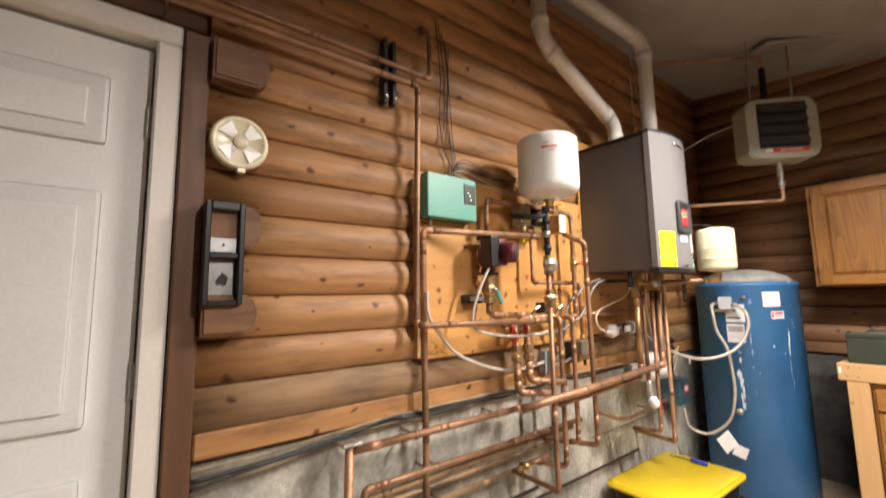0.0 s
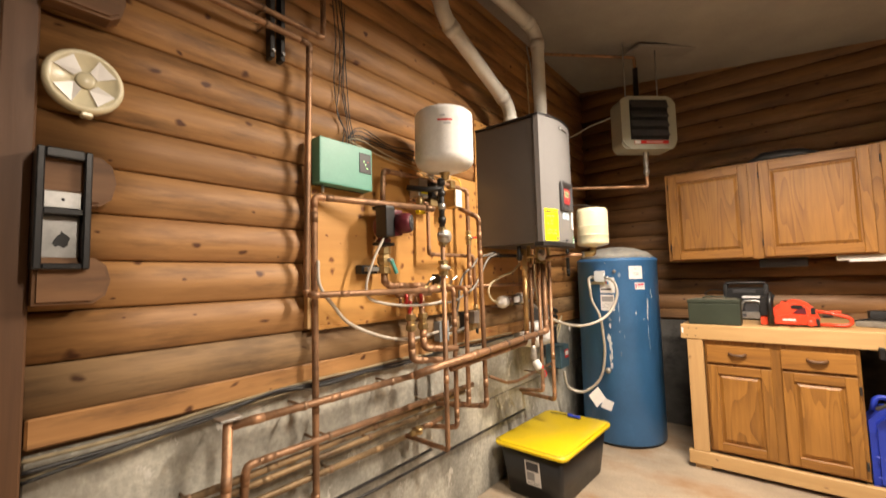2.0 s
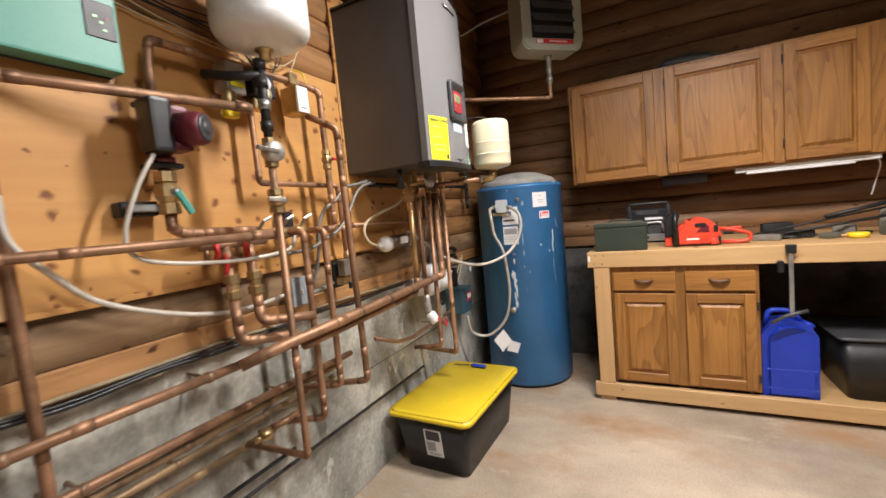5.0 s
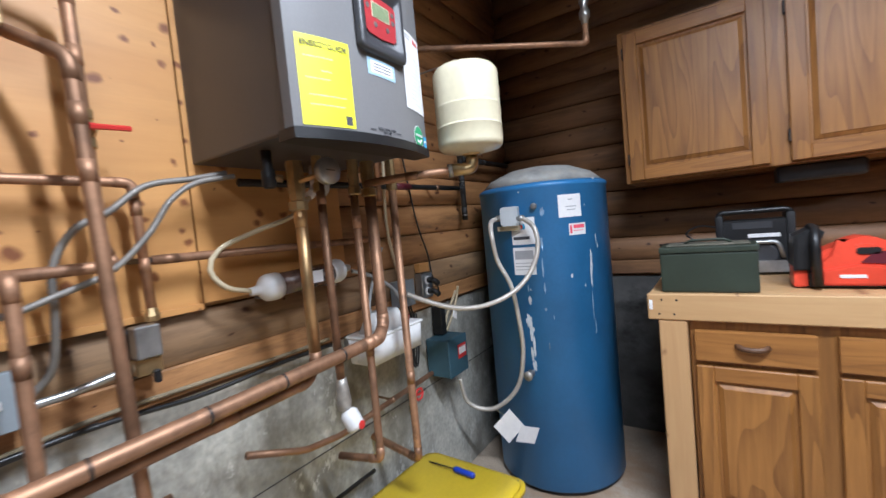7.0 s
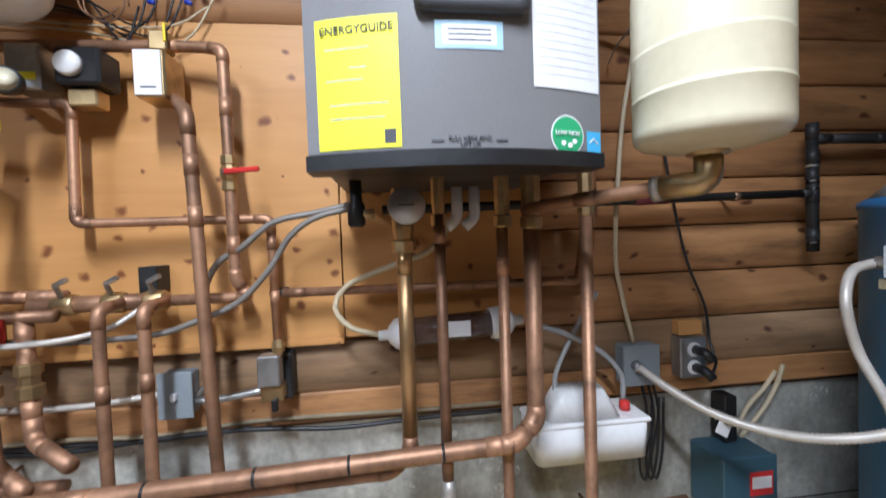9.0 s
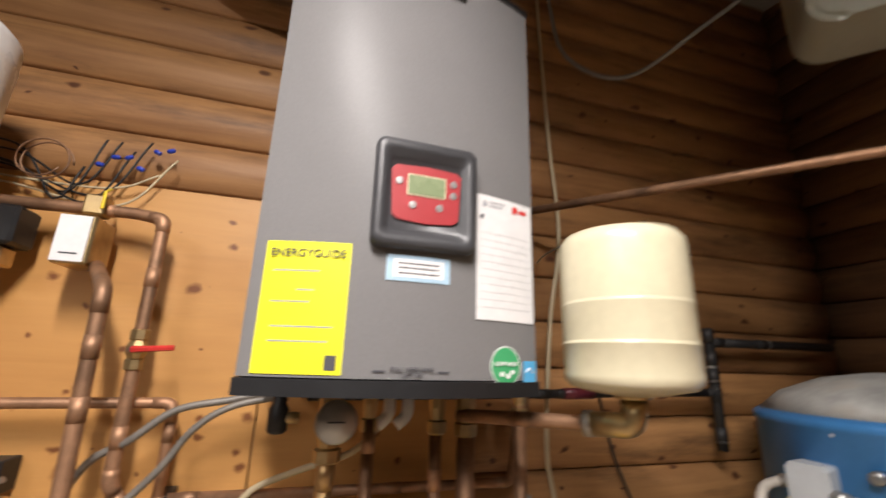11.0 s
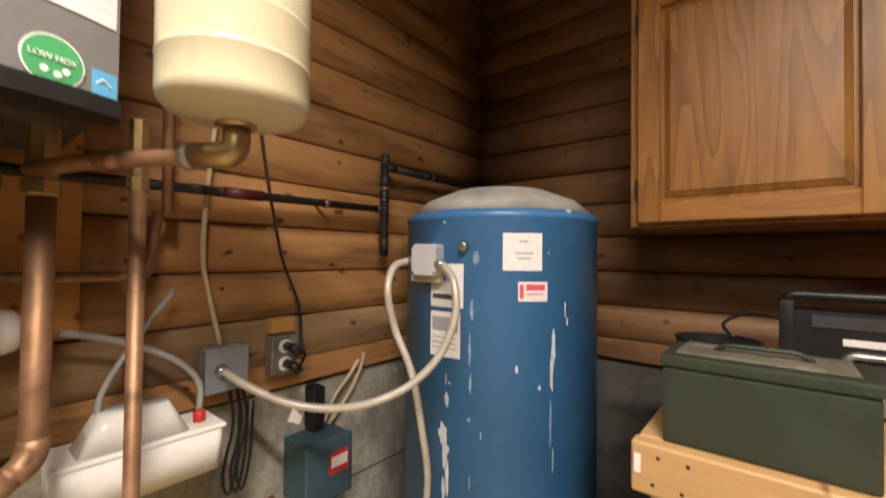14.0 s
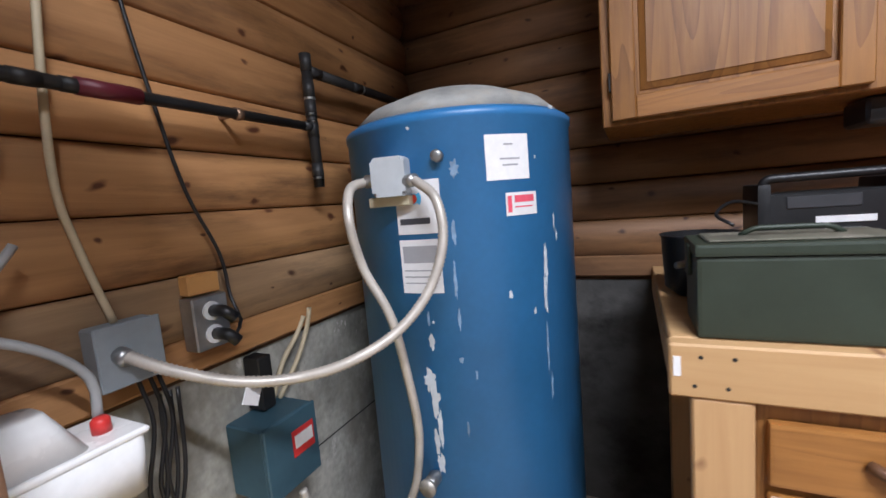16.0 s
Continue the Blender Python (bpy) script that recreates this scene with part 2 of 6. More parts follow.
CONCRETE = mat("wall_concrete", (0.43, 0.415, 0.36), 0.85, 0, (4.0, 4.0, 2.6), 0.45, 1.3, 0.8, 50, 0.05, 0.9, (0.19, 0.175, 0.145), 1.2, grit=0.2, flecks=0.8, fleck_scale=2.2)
FLOOR = mat("floor_concrete", (0.45, 0.365, 0.275), 0.55, 0, (2.2, 1.3, 1.5), 0.62, 1.2, 0.3, 90, 0.0, 0.9, (0.36, 0.215, 0.115), 0.9, grit=0.14, flecks=0.35, fleck_colour=(0.55, 0.50, 0.43), fleck_scale=1.6)
PLASTER = mat("ceiling_paint", (0.34, 0.32, 0.29), 0.85, 0, (3, 3, 3), 0.85, 1.08, 0.3, 80)
DOOR_WHITE = mat("door_paint", (0.72, 0.73, 0.72), 0.45, 0, (2, 2, 2), 0.94, 1.04, 0.05, 90)
TRIM_WHITE = mat("trim_paint", (0.74, 0.71, 0.65), 0.5, 0, (3, 3, 1), 0.85, 1.05, 0.08, 70)
COPPER = mat("aged_copper", (0.42, 0.235, 0.135), 0.52, 0.62, (7, 7, 7), 0.5, 1.25, 0.08, 60, 0.25, 0.75, (0.20, 0.115, 0.07), 1.6, rough_var=0.12, grit=0.1)
TARNISHED = mat("tarnished_copper", (0.38, 0.255, 0.14), 0.56, 0.55, (4, 4, 4), 0.4, 1.25, 0.1, 60, 0.2, 0.8, (0.12, 0.08, 0.05), 1.5, rough_var=0.12, grit=0.12)
STRAP = mat("strap_copper", (0.30, 0.19, 0.12), 0.5, 0.7, (12, 12, 12), 0.6, 1.2, 0.1, 60)
BRASS = mat("dull_brass", (0.55, 0.40, 0.20), 0.4, 0.9, (14, 14, 14), 0.6, 1.2, 0.08, 60, 0.1)
SOLDER = mat("solder_and_flux", (0.50, 0.47, 0.42), 0.5, 0.7, (30, 30, 30), 0.6, 1.2, 0.2, 90, 0.1)
STEEL = mat("galvanised_steel", (0.46, 0.46, 0.45), 0.38, 0.85, (16, 16, 16), 0.7, 1.15, 0.1, 60, 0.08)
BLACK_IRON = mat("black_iron", (0.025, 0.024, 0.024), 0.5, 0.3, (12, 12, 12), 0.7, 1.3, 0.2, 70)
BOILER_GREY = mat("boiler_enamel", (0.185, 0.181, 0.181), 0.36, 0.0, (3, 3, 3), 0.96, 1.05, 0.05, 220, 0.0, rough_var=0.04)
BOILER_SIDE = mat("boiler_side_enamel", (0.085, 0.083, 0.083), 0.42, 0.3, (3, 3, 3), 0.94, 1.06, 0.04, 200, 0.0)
BLACK = mat("black_plastic", (0.013, 0.013, 0.014), 0.42, 0, (8, 8, 8), 0.8, 1.3, 0.1, 80)
CHARCOAL = mat("charcoal_plastic", (0.048, 0.048, 0.052), 0.4, 0, (8, 8, 8), 0.85, 1.15, 0.08, 90)
WHITE_TANK = mat("white_enamel", (0.80, 0.79, 0.77), 0.28, 0, (4, 4, 4), 0.95, 1.02, 0.03, 60, coat=0.2)
CREAM = mat("cream_enamel", (0.70, 0.64, 0.45), 0.26, 0, (2, 2, 2), 0.97, 1.02, 0.0, 60, coat=0.2, rough_var=0.04)
PVC = mat("white_pvc", (0.66, 0.63, 0.57), 0.42, 0, (5, 5, 5), 0.85, 1.04, 0.04, 60)
BLUE = mat("blue_tank_paint", (0.042, 0.18, 0.42), 0.36, 0, (3, 3, 3), 0.85, 1.12, 0.06, 60)
DUSTY = mat("dusty_tank_top", (0.36, 0.36, 0.34), 0.85, 0, (9, 9, 9), 0.7, 1.3, 0.2, 50, 0, 0.8, (0.40, 0.37, 0.32), 1.2)
BARE = mat("scraped_metal", (0.62, 0.66, 0.70), 0.55, 0.1, (20, 20, 20), 0.8, 1.1, 0.1, 60)
GREEN_BOX = mat("seafoam_plastic", (0.115, 0.37, 0.29), 0.42, 0, (5, 5, 5), 0.92, 1.05, 0.04, 80)
OLIVE = mat("olive_drab_paint", (0.032, 0.043, 0.029), 0.5, 0.1, (7, 7, 7), 0.75, 1.2, 0.1, 60, 0)
YELLOW = mat("yellow_plastic", (0.80, 0.58, 0.02), 0.42, 0, (4, 4, 4), 0.92, 1.05, 0.08, 70)
YELLOW_PAPER = mat("yellow_label", (0.90, 0.86, 0.02), 0.5, 0, (12, 12, 12), 0.94, 1.03, 0.05, 60)
PAPER = mat("white_paper", (0.80, 0.79, 0.79), 0.7, 0, (8, 8, 8), 0.95, 1.02, 0.03, 60)
INK = mat("printed_ink", (0.06, 0.06, 0.07), 0.7, 0, (8, 8, 8), 0.9, 1.1, 0, 60)
GREY_INK = mat("grey_print", (0.38, 0.38, 0.40), 0.7, 0, (8, 8, 8), 0.9, 1.1, 0, 60)
RED = mat("red_plastic", (0.60, 0.035, 0.03), 0.4, 0, (8, 8, 8), 0.85, 1.1, 0.05, 70)
PINK = mat("pinkish_red_print", (0.75, 0.10, 0.15), 0.5, 0, (8, 8, 8), 0.9, 1.1, 0, 60)
FLEX = mat("flexible_steel_conduit", (0.24, 0.22, 0.195), 0.55, 0.4, (12, 12, 12), 0.7, 1.2, 0.1, 60)
SAW_RED = mat("orange_red_plastic", (0.75, 0.075, 0.035), 0.35, 0, (10, 10, 10), 0.85, 1.1, 0.05, 70)
PANEL_RED = mat("red_keypad", (0.36, 0.035, 0.04), 0.4, 0, (8, 8, 8), 0.92, 1.06, 0.03, 70)
LCD = mat("lcd_screen", (0.22, 0.27, 0.15), 0.25, 0, (8, 8, 8), 0.95, 1.05, 0, 60)
BADGE_GREEN = mat("green_sticker", (0.05, 0.36, 0.14), 0.5, 0, (8, 8, 8), 0.95, 1.05, 0, 60)
BADGE_BLUE = mat("light_blue_sticker", (0.10, 0.42, 0.72), 0.5, 0, (8, 8, 8), 0.95, 1.05, 0, 60)
PALE_BLUE = mat("pale_blue_sticker", (0.38, 0.55, 0.68), 0.5, 0, (8, 8, 8), 0.95, 1.05, 0, 60)
HEATER_GREY = mat("heater_enamel", (0.42, 0.43, 0.36), 0.32, 0.1, (4, 4, 4), 0.93, 1.05, 0.04, 60, coat=0.3)
JUG_BLUE = mat("blue_jug_plastic", (0.015, 0.045, 0.42), 0.4, 0, (5, 5, 5), 0.9, 1.1, 0.06, 60)
PUMP_RED = mat("maroon_pump_paint", (0.12, 0.016, 0.026), 0.42, 0.1, (8, 8, 8), 0.85, 1.15, 0.06, 60)
GREY_BOX = mat("grey_junction_box", (0.26, 0.29, 0.31), 0.5, 0.2, (8, 8, 8), 0.9, 1.1, 0.05, 60)
LIGHT_BOX = mat("pale_grey_cover", (0.50, 0.53, 0.55), 0.5, 0.1, (8, 8, 8), 0.9, 1.05, 0.05, 60)
TEAL_BOX = mat("teal_control_box", (0.05, 0.105, 0.14), 0.5, 0.1, (8, 8, 8), 0.85, 1.15, 0.06, 60)
CABLE_CREAM = mat("cream_cable", (0.55, 0.46, 0.30), 0.55, 0, (8, 8, 8), 0.85, 1.1, 0.05, 60)
CABLE_GREY = mat("grey_cable", (0.32, 0.32, 0.31), 0.5, 0, (8, 8, 8), 0.85, 1.1, 0.05, 60)
TEAL_HANDLE = mat("teal_valve_handle", (0.08, 0.36, 0.31), 0.45, 0, (8, 8, 8), 0.9, 1.1, 0.04, 60)
DUST_GREY = mat("dusty_clutter", (0.20, 0.18, 0.15), 0.7, 0.1, (10, 10, 10), 0.6, 1.3, 0.2, 50)
DUST_OLIVE = mat("dusty_olive", (0.11, 0.105, 0.075), 0.8, 0, (10, 10, 10), 0.6, 1.3, 0.2, 60, 0, 0.6, (0.20, 0.18, 0.14), 1.5)
GLOW = bpy.data.materials.new("glowing_tube")
GLOW.use_nodes = True
GLOW.node_tree.nodes["Principled BSDF"].inputs["Emission Color"].default_value = (1.0, 0.95, 0.88, 1)
GLOW.node_tree.nodes["Principled BSDF"].inputs["Emission Strength"].default_value = 9.0
LED_GREEN = bpy.data.materials.new("indicator_green")
LED_GREEN.use_nodes = True
LED_GREEN.node_tree.nodes["Principled BSDF"].inputs["Emission Color"].default_value = (0.3, 1.0, 0.2, 1)
LED_GREEN.node_tree.nodes["Principled BSDF"].inputs["Emission Strength"].default_value = 2.0
BOILER_GREY.node_tree.nodes["Principled BSDF"].inputs["Specular IOR Level"].default_value = 0.11

# ---- building helpers ----
AT = {}


def finish(name, bm, material, smooth=False):
    if smooth:
        for f in bm.faces:
            f.smooth = True
        for e in bm.edges:
            if len(e.link_faces) == 2 and e.calc_face_angle(0) > 0.7:
                e.smooth = False
    me = bpy.data.meshes.new(name)
    bm.to_mesh(me)
    bm.free()
    me.materials.append(material)
    return me


def thing(name, base, label, category, group="", kind=""):
    ob = new(name)
    ob.empty_display_size = 0.05
    ob.location = base
    AT[ob] = Vector(base)
    return tagged(ob, label, category, group, kind)


def part(name, bm, material, parent=None, label="", smooth=False):
    """Links a bmesh, laid out in the world's metres, as one mesh under a thing or a part."""
    ob = new(name, finish(name, bm, material, smooth))
    if parent is not None:
        ob.parent = parent
        ob.matrix_parent_inverse = Matrix.Translation(-AT.get(parent, Vector((0, 0, 0))))
    return tagged(ob, label)


def box(x0, x1, y0, y1, z0, z1, bevel=0.0, bm=None, seg=1, m=None):
    own = bmesh.new()
    bmesh.ops.create_cube(own, size=1.0)
    for v in own.verts:
        v.co = Vector(((x0 + x1) / 2 + v.co.x * (x1 - x0), (y0 + y1) / 2 + v.co.y * (y1 - y0), (z0 + z1) / 2 + v.co.z * (z1 - z0)))
    if bevel:
        bmesh.ops.bevel(own, geom=own.edges[:], offset=bevel, segments=seg, affect="EDGES", profile=0.7)
    if m is not None:
        own.transform(m)
    return join(bm, own)


def join(bm, own):
    if bm is None:
        return own
    me = bpy.data.meshes.new("t")
    own.to_mesh(me)
    own.free()
    bm.from_mesh(me)
    bpy.data.meshes.remove(me)
    return bm


def sweep(points, radius, bm=None, seg=12, bend=0.0, caps=True, steps=5):
    """A round bar along a line of points, with corners turned at the given radius."""
    pts = [Vector(p) for p in points]
    if bend and len(pts) > 2:
        out = [pts[0]]
        for a, b, c in zip(pts, pts[1:], pts[2:]):
            u, w = (a - b), (c - b)
            d = min(bend, u.length * 0.49, w.length * 0.49)
            u, w = u.normalized() * d, w.normalized() * d
            for i in range(steps + 1):
                s = i / steps
                out.append(b + u * (1 - s) ** 2 + w * s ** 2)
        out.append(pts[-1])
        pts = out
    own = bmesh.new()
    ring0 = None
    tan0 = (pts[1] - pts[0]).normalized()
    side = tan0.orthogonal().normalized()
    rings = []
    for i, p in enumerate(pts):
        a = pts[max(i - 1, 0)]
        c = pts[min(i + 1, len(pts) - 1)]
        tan = (c - a).normalized()
        side = (side - tan * side.dot(tan)).normalized()
        up = tan.cross(side)
        r = radius(i, len(pts)) if callable(radius) else radius
        rings.append([own.verts.new(p + (side * math.cos(k * 2 * math.pi / seg) + up * math.sin(k * 2 * math.pi / seg)) * r) for k in range(seg)])
    for r0, r1 in zip(rings, rings[1:]):
        for k in range(seg):
            own.faces.new((r0[k], r0[(k + 1) % seg], r1[(k + 1) % seg], r1[k]))
    if caps:
        own.faces.new(rings[0][::-1])
        own.faces.new(rings[-1])
    return join(bm, own)


def lathe(profile, centre, axis=(0, 0, 1), seg=32, bm=None):
    """A turned shape: (radius, height) pairs about an axis through centre."""
    own = bmesh.new()
    q = Vector((0, 0, 1)).rotation_difference(Vector(axis).normalized()).to_matrix().to_4x4()
    m = Matrix.Translation(centre) @ q
    rings = []
    for r, h in profile:
        if r < 1e-5:
            rings.append([own.verts.new(m @ Vector((0, 0, h)))])
        else:
            rings.append([own.verts.new(m @ Vector((r * math.cos(k * 2 * math.pi / seg), r * math.sin(k * 2 * math.pi / seg), h))) for k in range(seg)])
    for a, b in zip(rings, rings[1:]):
        for k in range(seg):
            k1 = (k + 1) % seg
            if len(a) == 1 and len(b) == 1:
                continue
            if len(a) == 1:
                own.faces.new((a[0], b[k1], b[k]))
            elif len(b) == 1:
                own.faces.new((a[k], a[k1], b[0]))
            else:
                own.faces.new((a[k], a[k1], b[k1], b[k]))
    if len(rings[0]) > 1:
        own.faces.new(rings[0][::-1])
    if len(rings[-1]) > 1:
        own.faces.new(rings[-1])
    return join(bm, own)


def rod(p0, p1, r, bm=None, seg=14):
    return sweep([p0, p1], r, bm, seg)


def outline(points, depth, m, bevel=0.0, bm=None):
    """A flat outline in its own x-y, made solid by depth along its own z, laid by the matrix m."""
    own = bmesh.new()
    lo = [own.verts.new((x, y, 0)) for x, y in points]
    hi = [own.verts.new((x, y, depth)) for x, y in points]
    n = len(points)
    own.faces.new(lo[::-1])
    top = own.faces.new(hi)
    for i in range(n):
        own.faces.new((lo[i], lo[(i + 1) % n], hi[(i + 1) % n], hi[i]))
    if bevel:
        bmesh.ops.bevel(own, geom=[e for e in top.edges], offset=bevel, segments=2, affect="EDGES")
    own.normal_update()
    own.transform(m)
    return join(bm, own)


def rounded(w, h, r, seg=5):
    out = []
    for cx, cy, a0 in ((w / 2 - r, h / 2 - r, 0), (-w / 2 + r, h / 2 - r, 90), (-w / 2 + r, -h / 2 + r, 180), (w / 2 - r, -h / 2 + r, 270)):
        for i in range(seg + 1):
            a = radians(a0 + 90 * i / seg)
            out.append((cx + r * math.cos(a), cy + r * math.sin(a)))
    return out


def lettering(name, text, size, m, material, parent, depth=0.0006):
    cu = bpy.data.curves.new(name, "FONT")
    cu.body, cu.size, cu.extrude, cu.align_x, cu.align_y = text, size, depth, "CENTER", "CENTER"
    tmp = bpy.data.objects.new(name, cu)
    scene.collection.objects.link(tmp)
    me = bpy.data.meshes.new_from_object(tmp.evaluated_get(bpy.context.evaluated_depsgraph_get()))
    bpy.data.objects.remove(tmp)
    me.transform(m)
    me.materials.clear()
    me.materials.append(material)
    ob = new(name, me)
    ob.parent = parent
    ob.matrix_parent_inverse = Matrix.Translation(-AT.get(parent, Vector((0, 0, 0))))
    return ob


# frames for flat things: on the north wall (seen from the south) and on the east wall (seen from the west)
def on_north(x, y, z, roll=0):
    return pose(x, y, z, 90, 0, 0) @ pose(0, 0, 0, 0, 0, roll)


def on_east(x, y, z, roll=0):
    return pose(x, y, z, 90, 0, -90) @ pose(0, 0, 0, 0, 0, roll)


# ---- structure ----
NY, EX, CEIL, WX, SY = 1.53, 4.245, 3.3, -5.0, -6.0
def ceil_z(y):
    return 2.95 + max(0.0, y + 0.8) * 0.13


def sloped_ceiling():
    pts = [(SY - 0.2, 2.95), (-0.8, 2.95), (NY + 0.2, ceil_z(NY + 0.2)), (NY + 0.2, 3.5), (SY - 0.2, 3.5)]
    return outline(pts, EX - WX + 0.4, Matrix(((0, 0, 1, WX - 0.2), (1, 0, 0, 0), (0, 1, 0, 0), (0, 0, 0, 1))))


floor = tagged(part("floor", box(WX - 0.2, EX + 0.2, SY - 0.2, NY + 0.2, -0.12, 0.0), FLOOR), "tan stained concrete floor slab with pale worn streaks", "floor", kind="structure")
ceiling = tagged(part("ceiling", sloped_ceiling(), PLASTER), "dull painted plasterboard ceiling", "ceiling", kind="structure")
WALL_BACK = mat("wall_backing", (0.12, 0.06, 0.03), 0.8)
wall_north = tagged(part("wall_north", box(0.19, EX + 0.16, NY + 0.004, NY + 0.16, 0.93, CEIL), WALL_BACK), "wall of varnished half-round log siding over concrete", "wall", kind="structure")
wall_over = tagged(part("wall_north_over_door", box(WX, 0.19, NY + 0.004, NY + 0.16, 2.275, CEIL), WALL_BACK), "dark log wall above the white door", "wall", kind="structure")
wall_left = tagged(part("wall_north_beyond_door", box(WX, -0.96, NY + 0.004, NY + 0.16, 0.0, 2.272), DARK_WOOD), "dark wood wall beside the door", "wall", kind="structure")
wall_east = tagged(part("wall_east", box(EX + 0.004, EX + 0.16, SY, NY, 0.93, CEIL), WALL_BACK), "wall of brown log siding behind the cabinets, its shade painted in", "wall", kind="structure")
# unseen south and west walls, added far back and dark to limit bounced light
wall_south = tagged(part("wall_south", box(WX, EX, SY - 0.15, SY, 0.0, CEIL), DARK_WOOD), "unseen dark wall added to close the room and cut bounced light", "wall", kind="structure")
wall_west = tagged(part("wall_west", box(WX - 0.15, WX, SY, NY, 0.0, CEIL), DARK_WOOD), "unseen dark wall added to close the room and cut bounced light", "wall", kind="structure")
stem_n = tagged(part("concrete_stem_wall_north", box(0.19, EX + 0.16, NY + 0.006, NY + 0.2, 0.0, 0.955, 0.004), CONCRETE), "grey concrete stem wall with stains and form lines", "wall", kind="structure")
# shadow behind the tank and bench is put into this wall's colour
stem_e = tagged(part("concrete_stem_wall_east", box(EX + 0.006, EX + 0.2, SY, NY, 0.0, 0.955, 0.004), SHADE_AND_SEAM), "concrete stem wall behind the bench, darkened in colour for shade", "wall", kind="structure")


part("form_seam", box(2.25, EX - 0.01, NY + 0.0035, NY + 0.02, 0.5542, 0.5578, 0.001), SHADE_AND_SEAM, stem_n, "dark seam left by the formwork")


def log_mesh(name, length, height, axis, material, depth=0.040):
    """One half-round log, its face towards the room, from the groove plane."""
    bm = bmesh.new()
    # a shallow arc with a small quirk at either edge
    prof = [(0.010, 0.0), (0.019, 0.0025)]
    n = 10
    for i in range(n + 1):
        u = 2 * i / n - 1
        prof.append((0.022 + (depth - 0.022) * (1 - u * u), 0.006 + (height - 0.012) * i / n))
    prof += [(0.019, height - 0.0025), (0.010, height)]
    n = len(prof) - 1
    rows = []
    cuts = 14
    for c in range(cuts + 1):
        s = length * c / cuts
        w = 1 + random.uniform(-0.07, 0.05)
        rows.append([bm.verts.new((s, -d * w, z)) if axis == 0 else bm.verts.new((-d * w, s, z)) for d, z in prof])
    for r0, r1 in zip(rows, rows[1:]):
        for i in range(n):
            bm.faces.new((r0[i], r1[i], r1[i + 1], r0[i + 1]) if axis == 0 else (r0[i + 1], r1[i + 1], r1[i], r0[i]))
    bm.faces.new(rows[0] if axis == 0 else rows[0][::-1])
    bm.faces.new(rows[-1][::-1] if axis == 0 else rows[-1])
    return finish(name, bm, material, True)


def lay(me, x, y, z, parent):
    ob = new(me.name, me)
    ob.location = (x, y, z)
    ob.parent = parent
    return ob


LOG_H = 0.1365
for k in range(17):
    z = 1.024 + LOG_H * k
    h = min(LOG_H, CEIL - z) - 0.002
    if h < 0.04:
        break
    x0 = 0.185 if z < 2.27 else WX
    lay(log_mesh("log", EX - 0.045 - x0, h, 0, LOG_X if k else LOG_GREY), x0, NY, z, wall_north if z < 2.27 else wall_over)
    lay(log_mesh("log", NY - SY, h, 1, LOG_Y_SHADED), EX, SY, z, wall_east)
# lowest, planed course over the concrete
part("sill_board", box(0.19, EX - 0.03, NY - 0.022, NY, 0.945, 1.026, 0.006), LOG_X, wall_north)
part("sill_board", box(EX - 0.022, EX, SY, NY - 0.02, 0.945, 1.026, 0.006), LOG_Y_SHADED, wall_east)

# ---- large things ----
# door and its casing
door = thing("door_1", (-0.41, 1.55, 0.12), "white six-panel door, closed, in a white painted casing", "door", kind="structure")
leaf = part("leaf", box(-0.86, 0.038, 1.545, 1.585, 0.12, 2.192, 0.003), DOOR_WHITE, door)
for px0, px1 in ((-0.36, -0.06), (-0.76, -0.46)):
    for pz0, pz1 in ((1.87, 2.07), (1.09, 1.73), (0.36, 0.96)):
        part("panel", box(px0, px1, 1.533, 1.546, pz0, pz1, 0.011, None, 2), DOOR_WHITE, leaf)
        part("raised_field", box(px0 + 0.045, px1 - 0.045, 1.525, 1.534, pz0 + 0.045, pz1 - 0.045, 0.006, None, 2), DOOR_WHITE, leaf)
for cx0, cx1 in ((0.043, 0.107), (-0.937, -0.865)):
    part("casing", box(cx0, cx1, 1.488, 1.60, 0.0, 2.205, 0.006), TRIM_WHITE, door)
part("casing", box(-0.937, 0.107, 1.488, 1.60, 2.207, 2.272, 0.006), TRIM_WHITE, door)
for hz in (0.42, 1.20, 1.96):
    hb = box(0.03, 0.052, 1.524, 1.532, hz - 0.05, hz + 0.05, 0.002)
    rod((0.05, 1.524, hz - 0.055), (0.05, 1.524, hz + 0.055), 0.007, hb, 10)
    part("hinge", hb, STEEL, door, "satin steel butt hinge", True)
part("threshold", box(-0.865, 0.05, 1.50, 1.62, 0.0, 0.115, 0.004), CONCRETE, door)
post = tagged(part("door_post", box(0.111, 0.183, 1.475, 1.66, 0.0, 2.262, 0.005), DARK_WOOD), "dark stained wood post beside the door", "trim", kind="structure")

# boiler
BX0, BX1, BYF, BZ0, BZ1 = 2.204, 2.664, 1.037, 1.533, 2.302
boiler = thing("wall_boiler", ((BX0 + BX1) / 2, 1.48, BZ0), "grey wall-hung condensing boiler with bowed front and stickers", "boiler")


def bowed(x0, x1, yf, yb, z0, z1, bow, n=14):
    pts = [(x0, yb), (x0, yf)]
    for i in range(1, n):
        s = i / n
        pts.append((x0 + (x1 - x0) * s, yf - bow * (1 - (2 * s - 1) ** 2)))
    pts += [(x1, yf), (x1, yb)]
    return outline(pts, z1 - z0, Matrix.Translation((0, 0, z0)))


def front_y(x, bow=0.045):
    s = (x - BX0) / (BX1 - BX0)
    return BYF - bow * (1 - (2 * s - 1) ** 2)


